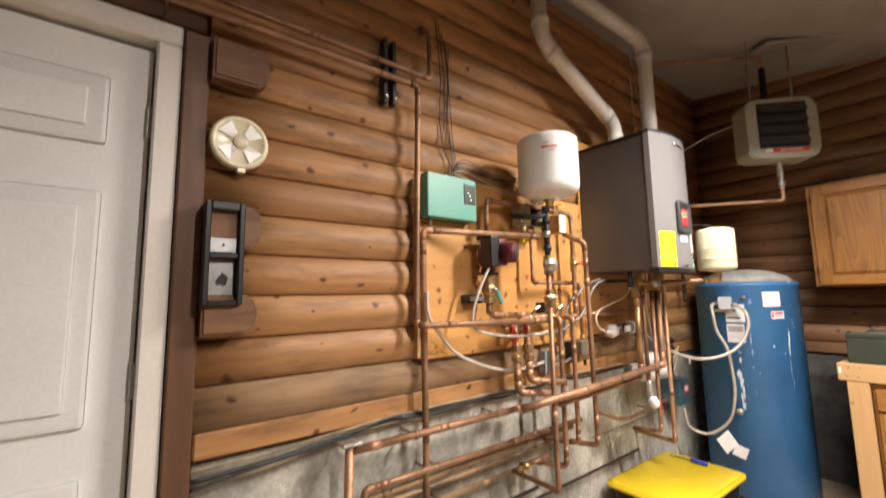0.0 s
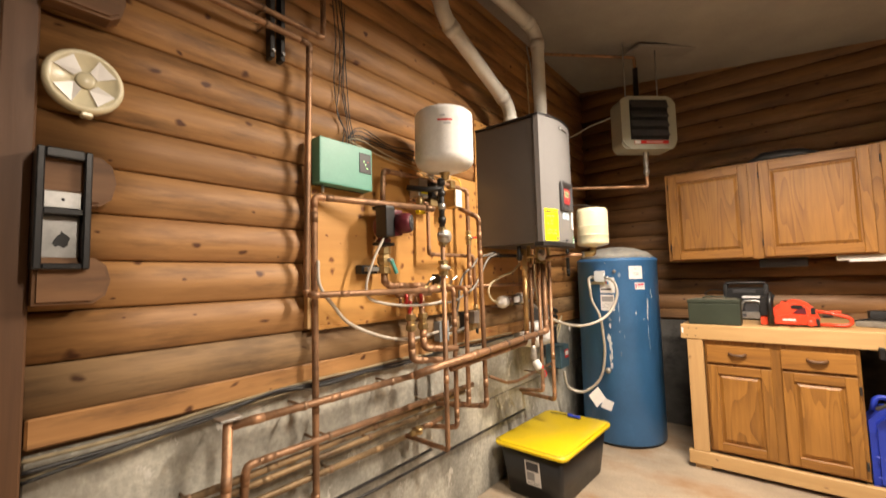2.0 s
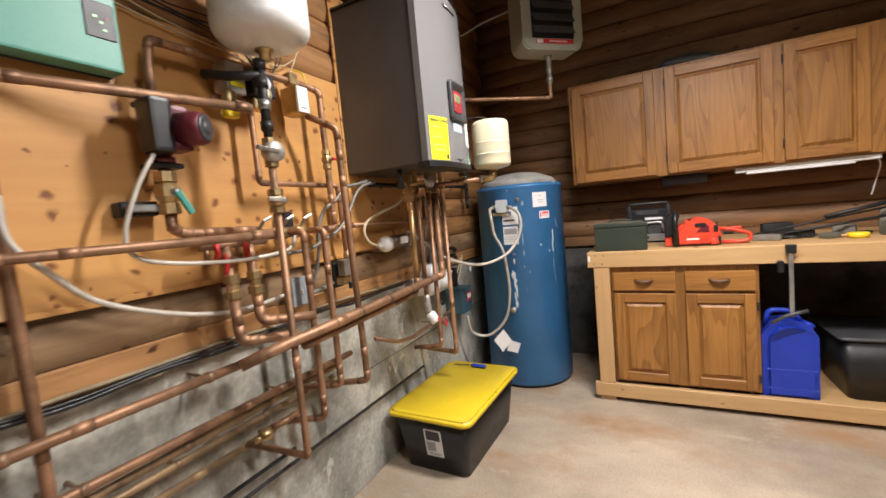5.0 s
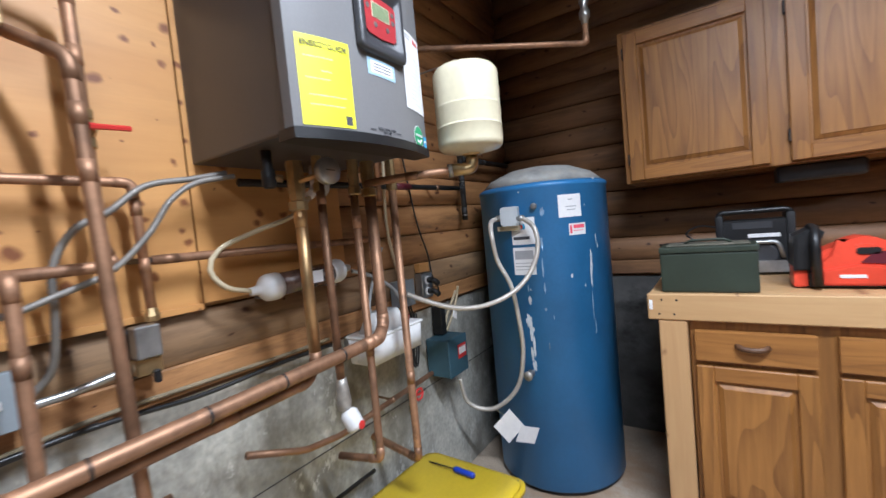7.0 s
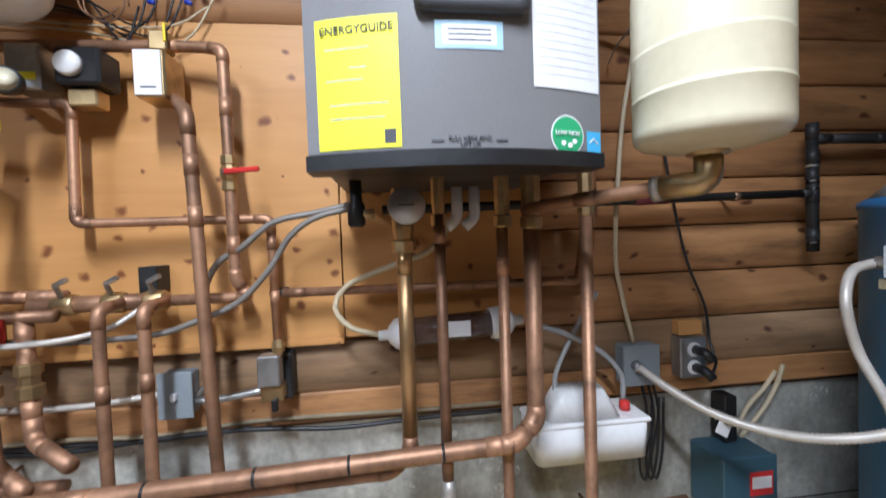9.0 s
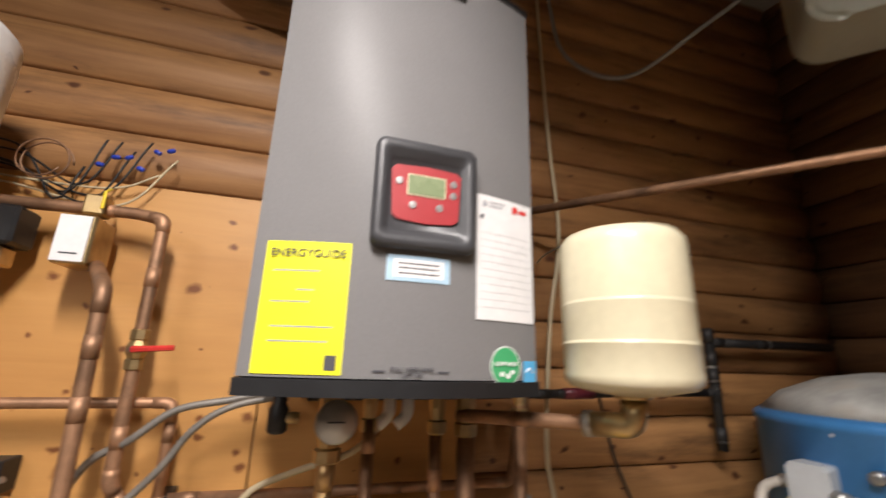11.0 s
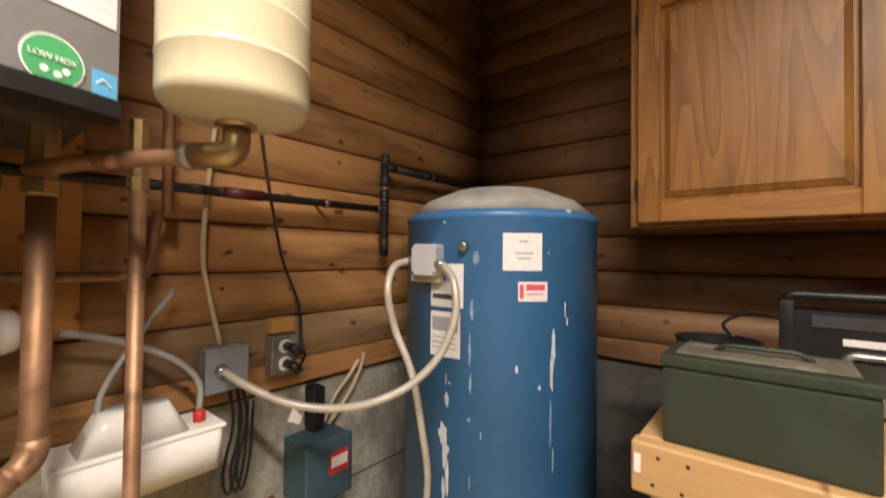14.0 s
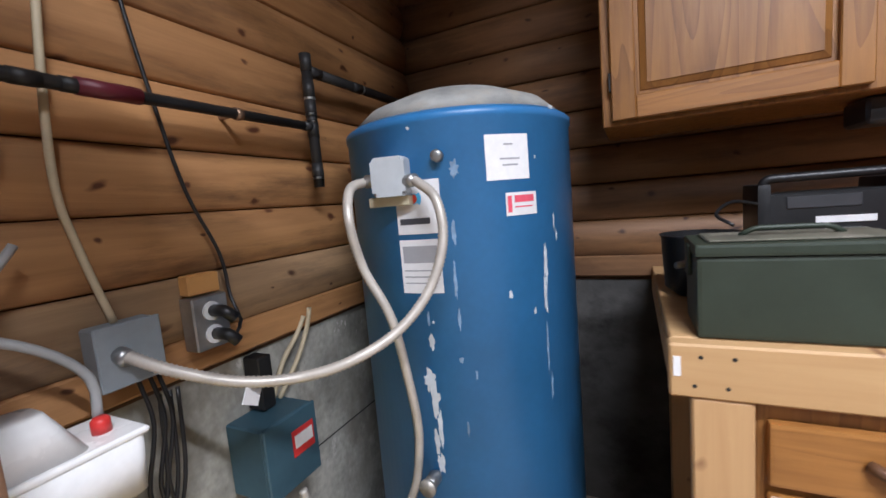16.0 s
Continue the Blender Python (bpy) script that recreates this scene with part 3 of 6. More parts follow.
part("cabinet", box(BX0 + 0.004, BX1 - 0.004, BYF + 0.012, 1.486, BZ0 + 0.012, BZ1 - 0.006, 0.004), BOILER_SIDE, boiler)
part("front_panel", bowed(BX0, BX1, BYF, BYF + 0.03, BZ0 + 0.02, BZ1, 0.045), BOILER_GREY, boiler, "satin grey bowed front panel", True)
part("bottom_trim", bowed(BX0 - 0.003, BX1 + 0.003, BYF - 0.005, BYF + 0.05, BZ0 - 0.005, BZ0 + 0.018, 0.046), BLACK, boiler, "black plastic bottom trim", True)
part("top_cap", bowed(BX0 - 0.003, BX1 + 0.003, BYF - 0.003, 1.487, BZ1 - 0.004, BZ1 + 0.006, 0.046), BLACK, boiler)

# expansion tanks
def pressure_tank(name, x, y, z0, z1, r, material, label, seams=True):
    t = thing(name, (x, y, z0), label, "expansion tank")
    h = z1 - z0
    if seams:
        prof = [(0.0, 0), (0.03, 0.001), (r * 0.6, 0.006), (r * 0.9, 0.013), (r * 0.985, 0.022), (r, 0.032)]
    else:
        prof = [(0.0, 0), (0.03, 0.002), (r * 0.55, 0.010), (r * 0.8, 0.022), (r * 0.93, 0.036), (r * 0.985, 0.050), (r, 0.064)]
    for f, k in ((0.30, 0.0009), (0.53, 0.0004)):
        if seams:
            prof += [(r, h * f - 0.004), (r + k, h * f - 0.003), (r + k, h * f), (r - k * 0.6, h * f + 0.001), (r, h * f + 0.004)]
        else:
            prof += [(r, h * f + 0.07), (r + 0.0008, h * f + 0.074), (r, h * f + 0.08)] if f > 0.4 else []
    prof += [(r, h - 0.034), (r * 0.985, h - 0.022), (r * 0.9, h - 0.010), (r * 0.5, h - 0.002), (0, h)]
    part("shell", lathe(prof, (x, y, z0), (0, 0, 1), 48), material, t, "", True)
    part("neck", lathe([(0.018, -0.03), (0.018, -0.004), (0.028, -0.003), (0.028, 0.004)], (x, y, z0), (0, 0, 1), 20), BRASS, t, "brass threaded neck", True)
    return t


white_tank = pressure_tank("white_expansion_tank", 1.568, 1.23, 1.862, 2.165, 0.1415, WHITE_TANK, "glossy white expansion tank with a red printed band", False)
part("valve_stem", lathe([(0.012, 0), (0.012, 0.02), (0.006, 0.022), (0.006, 0.03)], (1.568, 1.23, 2.163), (0, 0, 1), 12), BRASS, white_tank, "", True)
cream_tank = pressure_tank("cream_expansion_tank", 2.785, 0.955, 1.535, 1.80, 0.1005, CREAM, "cream enamelled expansion tank beside the boiler")

# blue storage tank
TX, TY, TR = 3.745, 1.10, 0.318
tank = thing("storage_water_tank", (TX, TY, 0), "blue painted steel hot water tank, scuffed, with a dusty top", "water tank")
part("shell", lathe([(TR - 0.01, 0.02), (TR, 0.03), (TR, 1.452), (TR + 0.004, 1.455), (TR + 0.004, 1.47), (TR, 1.474), (TR - 0.012, 1.482)], (TX, TY, 0), (0, 0, 1), 72), BLUE, tank, "", True)
part("domed_top", lathe([(TR - 0.012, 1.48), (TR * 0.8, 1.528), (TR * 0.5, 1.567), (TR * 0.2, 1.582), (0, 1.585)], (TX, TY, 0), (0, 0, 1), 64), DUSTY, tank, "dust-covered domed top", True)
part("base_ring", lathe([(TR - 0.018, 0.0), (TR - 0.018, 0.03)], (TX, TY, 0), (0, 0, 1), 48), BLACK_IRON, tank, "", True)

# workbench
BY0, BY1 = -1.60, 0.575
bench = thing("workbench", (3.8, -0.6, 0), "lumber workbench with a thick pine top and sill", "workbench")
part("top_board", box(3.44, EX - 0.03, BY0, BY1, 0.95, 0.985, 0.003), PINE, bench)
part("front_rail", box(3.40, 3.438, BY0, BY1 + 0.005, 0.885, 0.985, 0.004), PINE, bench, "pale pine 2x4 front rail")
for ny in (BY1 - 0.035, BY1 - 0.085):
    for nz in (0.908, 0.962):
        part("nail", lathe([(0.004, 0), (0, 0.0006)], (3.3998, ny - (0.01 if nz > 0.93 else 0), nz), (-1, 0, 0), 8), BLACK_IRON, bench)
part("paper_tag", box(3.3985, 3.3998, BY1 - 0.014, BY1 - 0.002, 0.925, 0.962), PAPER, bench, "small white tag")
part("end_rail", box(3.44, EX - 0.03, BY1 - 0.035, BY1 + 0.003, 0.892, 0.953, 0.004), PINE, bench)
part("sill_rail", box(3.40, 3.44, BY0, BY1, 0.03, 0.12, 0.004), PINE, bench, "pale pine sill rail along the floor")
part("leg", box(3.405, 3.44, 0.45, 0.545, 0.121, 0.884, 0.004), PINE_Z, bench)
part("leg", box(3.42, 3.51, 0.45, 0.545, 0.0, 0.029, 0.003), PINE_Z, bench)
part("leg", box(4.0, 4.09, 0.45, 0.54, 0.0, 0.954, 0.003), PINE_Z, bench)
part("leg", box(3.45, 3.54, BY0, BY0 + 0.09, 0.0, 0.954, 0.003), PINE_Z, bench)
part("shelf", box(3.442, EX - 0.05, BY0, -0.335, 0.07, 0.10, 0.003), PINE, bench)


def door_front(x, y0, y1, z0, z1, parent, name="door", rail=0.055, thick=0.02):
    """A raised-panel door front whose face looks west."""
    d = part(name, box(x, x + thick, y0, y0 + rail, z0, z1, 0.003), OAK_Z, parent)
    part("stile", box(x, x + thick, y1 - rail, y1, z0, z1, 0.003), OAK_Z, d)
    part("rail", box(x, x + thick, y0 + rail, y1 - rail, z0, z0 + rail, 0.003), OAK_Y, d)
    part("rail", box(x, x + thick, y0 + rail, y1 - rail, z1 - rail, z1, 0.003), OAK_Y, d)
    inner = bmesh.new()
    steps = ((-0.004, 0.019), (-0.004, 0.0155), (0.010, 0.0155), (0.012, 0.012), (0.026, 0.0035), (0.027, 0.001))
    rings = []
    for inset, back in steps:
        a0, a1, b0, b1 = y0 + rail + inset, y1 - rail - inset, z0 + rail + inset, z1 - rail - inset
        rings.append([inner.verts.new((x + back, yy, zz)) for yy, zz in ((a0, b0), (a0, b1), (a1, b1), (a1, b0))])
    for ra, rb in zip(rings, rings[1:]):
        for i in range(4):
            inner.faces.new((ra[i], ra[(i + 1) % 4], rb[(i + 1) % 4], rb[i]))
    inner.faces.new(rings[-1])
    inner.faces.new(rings[0][::-1])
    bmesh.ops.recalc_face_normals(inner, faces=inner.faces[:])
    part("raised_panel", inner, OAK_Z, d)
    return d


base_cab = thing("base_cabinet", (3.7, 0.06, 0.131), "oak base cabinet with two drawers over two raised-panel doors", "cabinet")
part("carcass", box(3.432, 4.0, -0.325, 0.445, 0.135, 0.885, 0.003), OAK_Z, base_cab)
for y0, y1 in ((0.085, 0.43), (-0.305, 0.035)):
    d = part("drawer_front", box(3.408, 3.43, y0, y1, 0.735, 0.85, 0.006, None, 2), OAK_Y, base_cab)
    ym = (y0 + y1) / 2
    part("handle", sweep([(3.408, ym - 0.045, 0.80), (3.39, ym - 0.03, 0.795), (3.385, ym, 0.793), (3.39, ym + 0.03, 0.795), (3.408, ym + 0.045, 0.80)], 0.010, None, 8, 0.01), DARK_WOOD, d, "dark curved drawer pull", True)
    door_front(3.41, y0, y1, 0.15, 0.715, base_cab)
for z in (0.20, 0.62):
    part("hinge", box(3.404, 3.411, -0.318, -0.306, z, z + 0.05, 0.002), BLACK_IRON, base_cab)

wcab = thing("wall_cabinet", (4.0, -0.1, 1.44), "oak wall cabinets with raised-panel doors", "cabinet")
part("carcass", box(3.86, EX - 0.045, -1.33, 0.70, 1.44, 2.16, 0.003), OAK_Z, wcab)
part("face_frame", box(3.846, 3.859, -1.33, 0.70, 1.44, 2.16, 0.003), OAK_Z, wcab)
for y0, y1 in ((0.145, 0.675), (-0.495, 0.08), (-0.93, -0.545), (-1.32, -1.0)):
    dd = door_front(3.825, y0, y1, 1.452, 2.142, wcab, rail=0.06)
    for z in (1.53, 2.03):
        part("hinge", box(3.823, 3.846, y1 + 0.0005, y1 + 0.006, z, z + 0.05, 0.001), BLACK_IRON, dd)

# storage tote
tote = thing("storage_tote", (2.68, 1.235, 0), "black plastic storage tote with a yellow lid, on the floor", "storage box")


def tapered(cx, cy, z0, z1, w0, d0, w1, d1, r, turn, name, material, parent, label=""):
    bm = bmesh.new()
    rows = []
    for z, w, d in ((z0, w0, d0), (z1, w1, d1)):
        q = Matrix.Rotation(radians(turn), 3, "Z")
        rows.append([bm.verts.new(Vector((cx, cy, z)) + q @ Vector((x, y, 0))) for x, y in rounded(w, d, r)])
    n = len(rows[0])
    for i in range(n):
        bm.faces.new((rows[0][i], rows[0][(i + 1) % n], rows[1][(i + 1) % n], rows[1][i]))
    bm.faces.new(rows[0][::-1])
    bm.faces.new(rows[1])
    return part(name, bm, material, parent, label, True)


TCX, TCY, TT = 2.68, 1.235, -2.0
tapered(TCX, TCY, 0.0, 0.305, 0.62, 0.36, 0.70, 0.43, 0.03, TT, "tub", BLACK, tote)
tapered(TCX, TCY, 0.298, 0.318, 0.76, 0.485, 0.76, 0.485, 0.05, TT, "lid_rim", YELLOW, tote)
tapered(TCX, TCY, 0.318, 0.325, 0.735, 0.46, 0.725, 0.45, 0.05, TT, "lid", YELLOW, tote, "bright yellow lid")

# unit heater, turned to face the room from the corner
HM = pose(3.447, 0.75, 2.493, 90, 0, -46.5)
heater = thing("unit_heater", (3.447, 0.75, 2.289), "grey-green hanging unit heater with black louvres", "heater")
part("housing", outline(rounded(0.432, 0.41, 0.06, 8), 0.16, HM @ Matrix.Translation((0, 0, -0.08)), 0.012), HEATER_GREY, heater, "", True)
part("louvre_frame", outline(rounded(0.30, 0.31, 0.008), 0.003, HM @ Matrix.Translation((0, 0.02, 0.0785))), BLACK, heater)
for i in range(4):
    part("louvre", box(-0.145, 0.145, -0.0015, 0.0015, -0.038, 0.038, 0.001, None, 1, HM @ pose(0, -0.08 + 0.073 * i, 0.092, 62, 0, 0)), CHARCOAL, heater)
badge = part("badge", outline(rounded(0.27, 0.026, 0.003), 0.003, HM @ Matrix.Translation((0.01, -0.153, 0.0795))), RED, heater, "red maker's badge")
part("badge_mark", outline(rounded(0.045, 0.024, 0.002), 0.001, HM @ Matrix.Translation((-0.098, -0.153, 0.0826))), PAPER, badge)
part("badge_bar", outline(rounded(0.13, 0.007, 0.001), 0.001, HM @ Matrix.Translation((0.035, -0.153, 0.0826))), PAPER, badge)
for dx in (-0.13, 0.13):
    q = HM @ Vector((dx, 0.195, 0))
    part("hanger_rod", rod(q, (q.x, q.y, ceil_z(q.y) - 0.002), 0.005, None, 8), STEEL, heater, "", True)
part("inlet_nipple", lathe([(0.013, 0), (0.015, 0.02), (0.022, 0.026), (0.022, 0.05), (0.016, 0.056), (0.014, 0.075), (0.019, 0.09), (0.017, 0.17), (0.026, 0.176), (0.026, 0.19)], (3.478, 0.753, 2.10), (0, 0, 1), 14), STEEL, heater, "grey steel pipe union", True)

# ceiling lamp
def shop_light(x, y, z, turn):
    t = thing("tube_lamp", (x, y, z), "white fluorescent tube lamp hung below the ceiling", "lamp", "tube lamps")
    m = pose(x, y, z, 0, 0, turn)
    part("housing", box(-0.062, 0.062, -0.62, 0.62, 0.0, 0.016, 0.006, None, 1, m), TRIM_WHITE, t)
    for y0, y1 in ((-0.622, -0.602), (0.602, 0.622)):
        part("end_cap", box(-0.061, 0.061, y0, y1, -0.070, 0.0, 0.004, None, 1, m), TRIM_WHITE, t)
    for dx in (-0.064, 0.061):
        part("reflector_edge", box(dx, dx + 0.003, -0.602, 0.602, -0.070, 0.0, 0.001, None, 1, m), TRIM_WHITE, t)
    for dx in (-0.03, 0.03):
        part("tube", rod(m @ Vector((dx, -0.6, -0.024)), m @ Vector((dx, 0.6, -0.024)), 0.016, None, 12), GLOW, t, "glowing white tube", True)
    for dy in (-0.5, 0.5):
        part("chain", rod(m @ Vector((0, dy, 0.016)), m @ Vector((0, dy, ceil_z((m @ Vector((0, dy, 0))).y) - z - 0.001)), 0.003, None, 6), STEEL, t)
    return t


shop_light(2.15, -0.17, LAMP_Z + 0.05, 15)
shop_light(0.82, -0.98, LAMP_Z + 0.05, 17)


# ---- piping helpers ----
def elbows(pts, r, parent, material):
    for a, b, c in zip(pts, pts[1:], pts[2:]):
        a, b, c = Vector(a), Vector(b), Vector(c)
        u, w = (a - b), (c - b)
        if u.normalized().dot(w.normalized()) < -0.94:
            continue
        d = min(r * 3.4, u.length * 0.45, w.length * 0.45)
        part("elbow", sweep([b + u.normalized() * d, b, b + w.normalized() * d], r * 1.09, None, 12, r * 2.2), material, parent, "", True)


def ring(p, q, at, r, length, parent, material=COPPER, name="coupling"):
    p, q = Vector(p), Vector(q)
    d = (q - p).normalized()
    c = p.lerp(q, at)
    part(name, sweep([c - d * length / 2, c + d * length / 2], r * 1.08, None, 12), material, parent, "", True)


def run(pts, r, label="weathered copper heating pipe soldered at its joints", material=COPPER, joints=(), clamps=(), name="copper_pipe", group="copper pipes"):
    """A pipe with elbow fittings at its corners, couplings, and straps back to the wall."""
    ob = part(name, sweep(pts, r, None, 14, r * 2.2), material, None, "", True)
    tagged(ob, label, "pipe", group)
    elbows(pts, r, ob, material)
    for i, f in joints:
        ring(pts[i], pts[i + 1], f, r, r * 3.2, ob, material)
    for i, f in clamps:
        c = Vector(pts[i]).lerp(Vector(pts[i + 1]), f)
        d = (Vector(pts[i + 1]) - Vector(pts[i])).normalized()
        bm = sweep([c - d * 0.008, c + d * 0.008], r + 0.0025, None, 12)
        rod(c, (c.x, NY + 0.004, c.z), 0.005, bm, 8)
        part("pipe_strap", bm, STRAP, ob, "", True)
    return ob


def spline(pts, step=0.012):
    pts = [Vector(p) for p in pts]
    ext = [pts[0] * 2 - pts[1]] + pts + [pts[-1] * 2 - pts[-2]]
    out = []
    for p0, p1, p2, p3 in zip(ext, ext[1:], ext[2:], ext[3:]):
        n = max(2, int((p2 - p1).length / step))
        for i in range(n):
            t = i / n
            out.append(0.5 * ((2 * p1) + (p2 - p0) * t + (2 * p0 - 5 * p1 + 4 * p2 - p3) * t * t + (3 * p1 - p0 - 3 * p2 + p3) * t ** 3))
    return out + [pts[-1]]


def cable(name, pts, r, material, label, category="cable", group="", ribbed=False, parent=None):
    line = spline(pts, 0.0042 if ribbed else 0.02)
    bm = sweep(line, (lambda i, n: r * (1.1 if i % 2 else 0.9)) if ribbed else r, None, 9 if ribbed else 7)
    ob = part(name, bm, material, parent, "", True)
    return ob if parent is not None else tagged(ob, label, category, group)


def lever_valve(name, at, direction, r, length, handle, label, handle_to):
    """A valve body with hexagonal ends, a stem and a flat lever."""
    at, d = Vector(at), Vector(direction).normalized()
    t = thing(name, at, label, "valve")
    part("body", lathe([(r, -length / 2), (r * 1.25, -length / 2 + 0.002), (r * 1.25, -length * 0.25), (r * 1.02, -length * 0.22), (r * 1.45, -length * 0.08), (r * 1.45, length * 0.08),
                        (r * 1.02, length * 0.22), (r * 1.25, length * 0.25), (r * 1.25, length / 2 - 0.002), (r, length / 2)], at, d, 8), BRASS, t, "dull brass body")
    h = Vector(handle_to)
    q = at + Vector((0, -r * 2.0, 0))
    part("stem", rod(at, q, r * 0.45, None, 8), STEEL, t, "", True)
    part("lever", sweep([q, q + (h - q) * 0.3, h], lambda i, n: r * (0.42 if i else 0.5), None, 6), handle, t, "plastic-sleeved lever")
    return t


# ---- flues ----
def pvc(pts, label):
    ob = tagged(part("flue_pipe", sweep(pts, 0.041, None, 24, 0.11, True, 7), PVC, None, "", True), label, "flue pipe", "boiler flues")
    for a, b, c in zip(pts, pts[1:], pts[2:]):
        a, b, c = Vector(a), Vector(b), Vector(c)
        for e in (a, c):
            d = (e - b).normalized()
            part("collar", sweep([b + d * 0.075, b + d * 0.125], 0.046, None, 24), PVC, ob, "", True)
    return ob


pvc([(2.36, 1.30, 2.305), (2.35, 1.30, 2.46), (1.655, 1.30, 2.75), (1.645, 1.30, 3.06)], "white plastic flue pipe rising from the boiler to the ceiling")
pvc([(2.49, 1.15, 2.305), (2.485, 1.15, 2.98), (1.74, 1.27, 3.11)], "white plastic air intake pipe from the boiler, elbowed under the ceiling")
cowl = tagged(part("flue_adaptor", lathe([(0.10, 0), (0.10, ceil_z(1.3) - 3.025)], (1.665, 1.29, 3.02), (0, 0, 1), 28), BOILER_SIDE, None, "", True), "dark grey metal flue adaptor at the ceiling", "flue adaptor")
part("flange", lathe([(0.125, 0), (0.125, 0.008)], (1.665, 1.29, ceil_z(1.3) - 0.02), (0, 0, 1), 28), BOILER_SIDE, cowl, "", True)

# ---- plywood backing ----
ply = tagged(part("plywood_board", box(0.985, 2.19, 1.478, 1.487, 1.175, 1.965, 0.001), PLY), "knotty plywood backing board screwed to the log wall", "board")
ply2 = tagged(part("plywood_board", box(2.194, 2.70, 1.478, 1.487, 1.175, 2.38, 0.001), PLY), "knotty plywood backing board behind the boiler", "board")
part("edge_batten", box(0.965, 0.983, 1.462, 1.49, 1.17, 1.78, 0.002), PINE_Z, ply)
part("bottom_batten", box(0.985, 2.19, 1.47, 1.477, 1.16, 1.176, 0.001), PLY, ply)

# ---- copper along the west part of the north wall ----
run([(-1.6, 1.42, 2.30), (0.95, 1.42, 2.317), (0.945, 1.44, 1.308), (0.955, 1.40, 1.305), (1.555, 1.262, 1.302)], 0.0125, joints=((0, 0.5), (1, 0.12), (3, 0.2), (3, 0.9)), clamps=((0, 0.65), (0, 0.93)))
run([(-1.6, 1.435, 2.37), (1.03, 1.44, 2.385), (1.032, 1.445, 2.62), (1.032, 1.50, 2.66)], 0.0115, joints=((0, 0.8),), clamps=((0, 0.9),))
for bx in (0.81, 0.852):
    st = tagged(part("strut_channel", box(bx - 0.009, bx + 0.009, 1.448, 1.487, 2.215, 2.50, 0.002), BLACK_IRON), "black steel strut holding the high copper pipes", "bracket", "pipe brackets")
    part("bolt", rod((bx, 1.449, 2.24), (bx, 1.438, 2.24), 0.006, None, 6), STEEL, st)
run([(1.03, 1.52, 0.50), (1.0, 1.46, 0.50), (0.992, 1.455, 1.702), (1.53, 1.272, 1.690)], 0.0135, joints=((1, 0.3), (1, 0.93), (2, 0.1), (2, 0.95)), clamps=((1, 0.2),))
# pipes low on the concrete
run([(0.655, 1.425, 0.893), (1.56, 1.425, 0.885)], 0.0145, joints=((0, 0.1), (0, 0.45), (0, 0.96)), clamps=((0, 0.3), (0, 0.8)))
run([(0.715, 1.47, 0.45), (0.722, 1.45, 0.738), (2.05, 1.45, 0.728)], 0.0135, joints=((0, 0.85), (1, 0.06), (1, 0.6)), clamps=((1, 0.25), (1, 0.7)))
for z0, z1, x0, x1, r in ((0.690, 0.694, 0.19, 2.0, 0.013), (0.656, 0.655, 0.19, 1.95, 0.0115), (0.604, 0.585, 0.19, 1.62, 0.0125), (0.530, 0.505, 0.19, 1.0, 0.0115)):
    run([(x0, 1.475, z0), (x1, 1.475, z1)], r, "tarnished copper pipe low along the concrete", TARNISHED, joints=((0, 0.35), (0, 0.8)), clamps=((0, 0.2), (0, 0.62)))
for z0, z1, x1 in ((0.466, 0.452, 1.72), (0.425, 0.395, 2.75)):
    tagged(part("thin_steel_line", sweep([(0.19, 1.495, z0), (x1 * 0.5, 1.493, (z0 + z1) / 2 - 0.006), (x1, 1.495, z1)], 0.0075, None, 8), BLACK_IRON, None, "", True), "thin dark steel line fixed along the concrete", "pipe", "thin lines")
capped = run([(0.64, 1.475, 0.46), (0.645, 1.43, 0.47), (0.65, 1.425, 0.915)], 0.0155, "old copper riser with a flat cap plate", joints=((1, 0.55),))
part("cap_plate", box(0.615, 0.685, 1.395, 1.46, 0.915, 0.925, 0.002), STEEL, capped, "bent flat metal cap plate")
run([(1.545, 1.46, 0.612), (1.60, 1.40, 0.632), (1.70, 1.40, 0.640)], 0.011, "short copper drain branch with a hose tap")
tap = thing("drain_tap", (1.53, 1.42, 0.612), "small brass drain tap on the low pipes", "tap")
part("body", lathe([(0.013, -0.03), (0.017, -0.01), (0.012, 0.0), (0.016, 0.02), (0.011, 0.03)], (1.53, 1.42, 0.612), (1, -0.4, 0), 10), BRASS, tap, "", True)
part("handwheel", lathe([(0.02, 0), (0.02, 0.006)], (1.53, 1.40, 0.635), (0, -0.3, 1), 10), BRASS, tap, "", True)

# ---- risers in front of the plywood ----
S = (1.556, 1.245)
run([(1.50, 1.46, 0.60), (1.555, 1.25, 0.565), (S[0], S[1], 0.575), (S[0], S[1], 1.605)], 0.0115, joints=((2, 0.3), (2, 0.8)))
iron = tagged(part("black_iron_riser", rod((S[0], S[1], 1.60), (S[0], S[1], 1.835), 0.0135), BLACK_IRON, None, "", True), "black iron pipe nipple and tee under the white tank", "pipe")
for z in (1.635, 1.70, 1.765, 1.82):
    part("fitting", rod((S[0], S[1], z - 0.014), (S[0], S[1], z + 0.014), 0.019, None, 10), BLACK_IRON if z != 1.70 else STEEL, iron, "", True)
part("side_branch", sweep([(S[0], S[1], 1.79), (1.50, 1.30, 1.785), (1.46, 1.38, 1.80)], 0.014, None, 10, 0.02), BLACK_IRON, iron, "", True)
lever_valve("ball_valve", (S[0], S[1], 1.555), (0, 0, 1), 0.017, 0.09, STEEL, "nickel-plated ball valve with a straight lever", (S[0] - 0.075, S[1] - 0.035, 1.56))
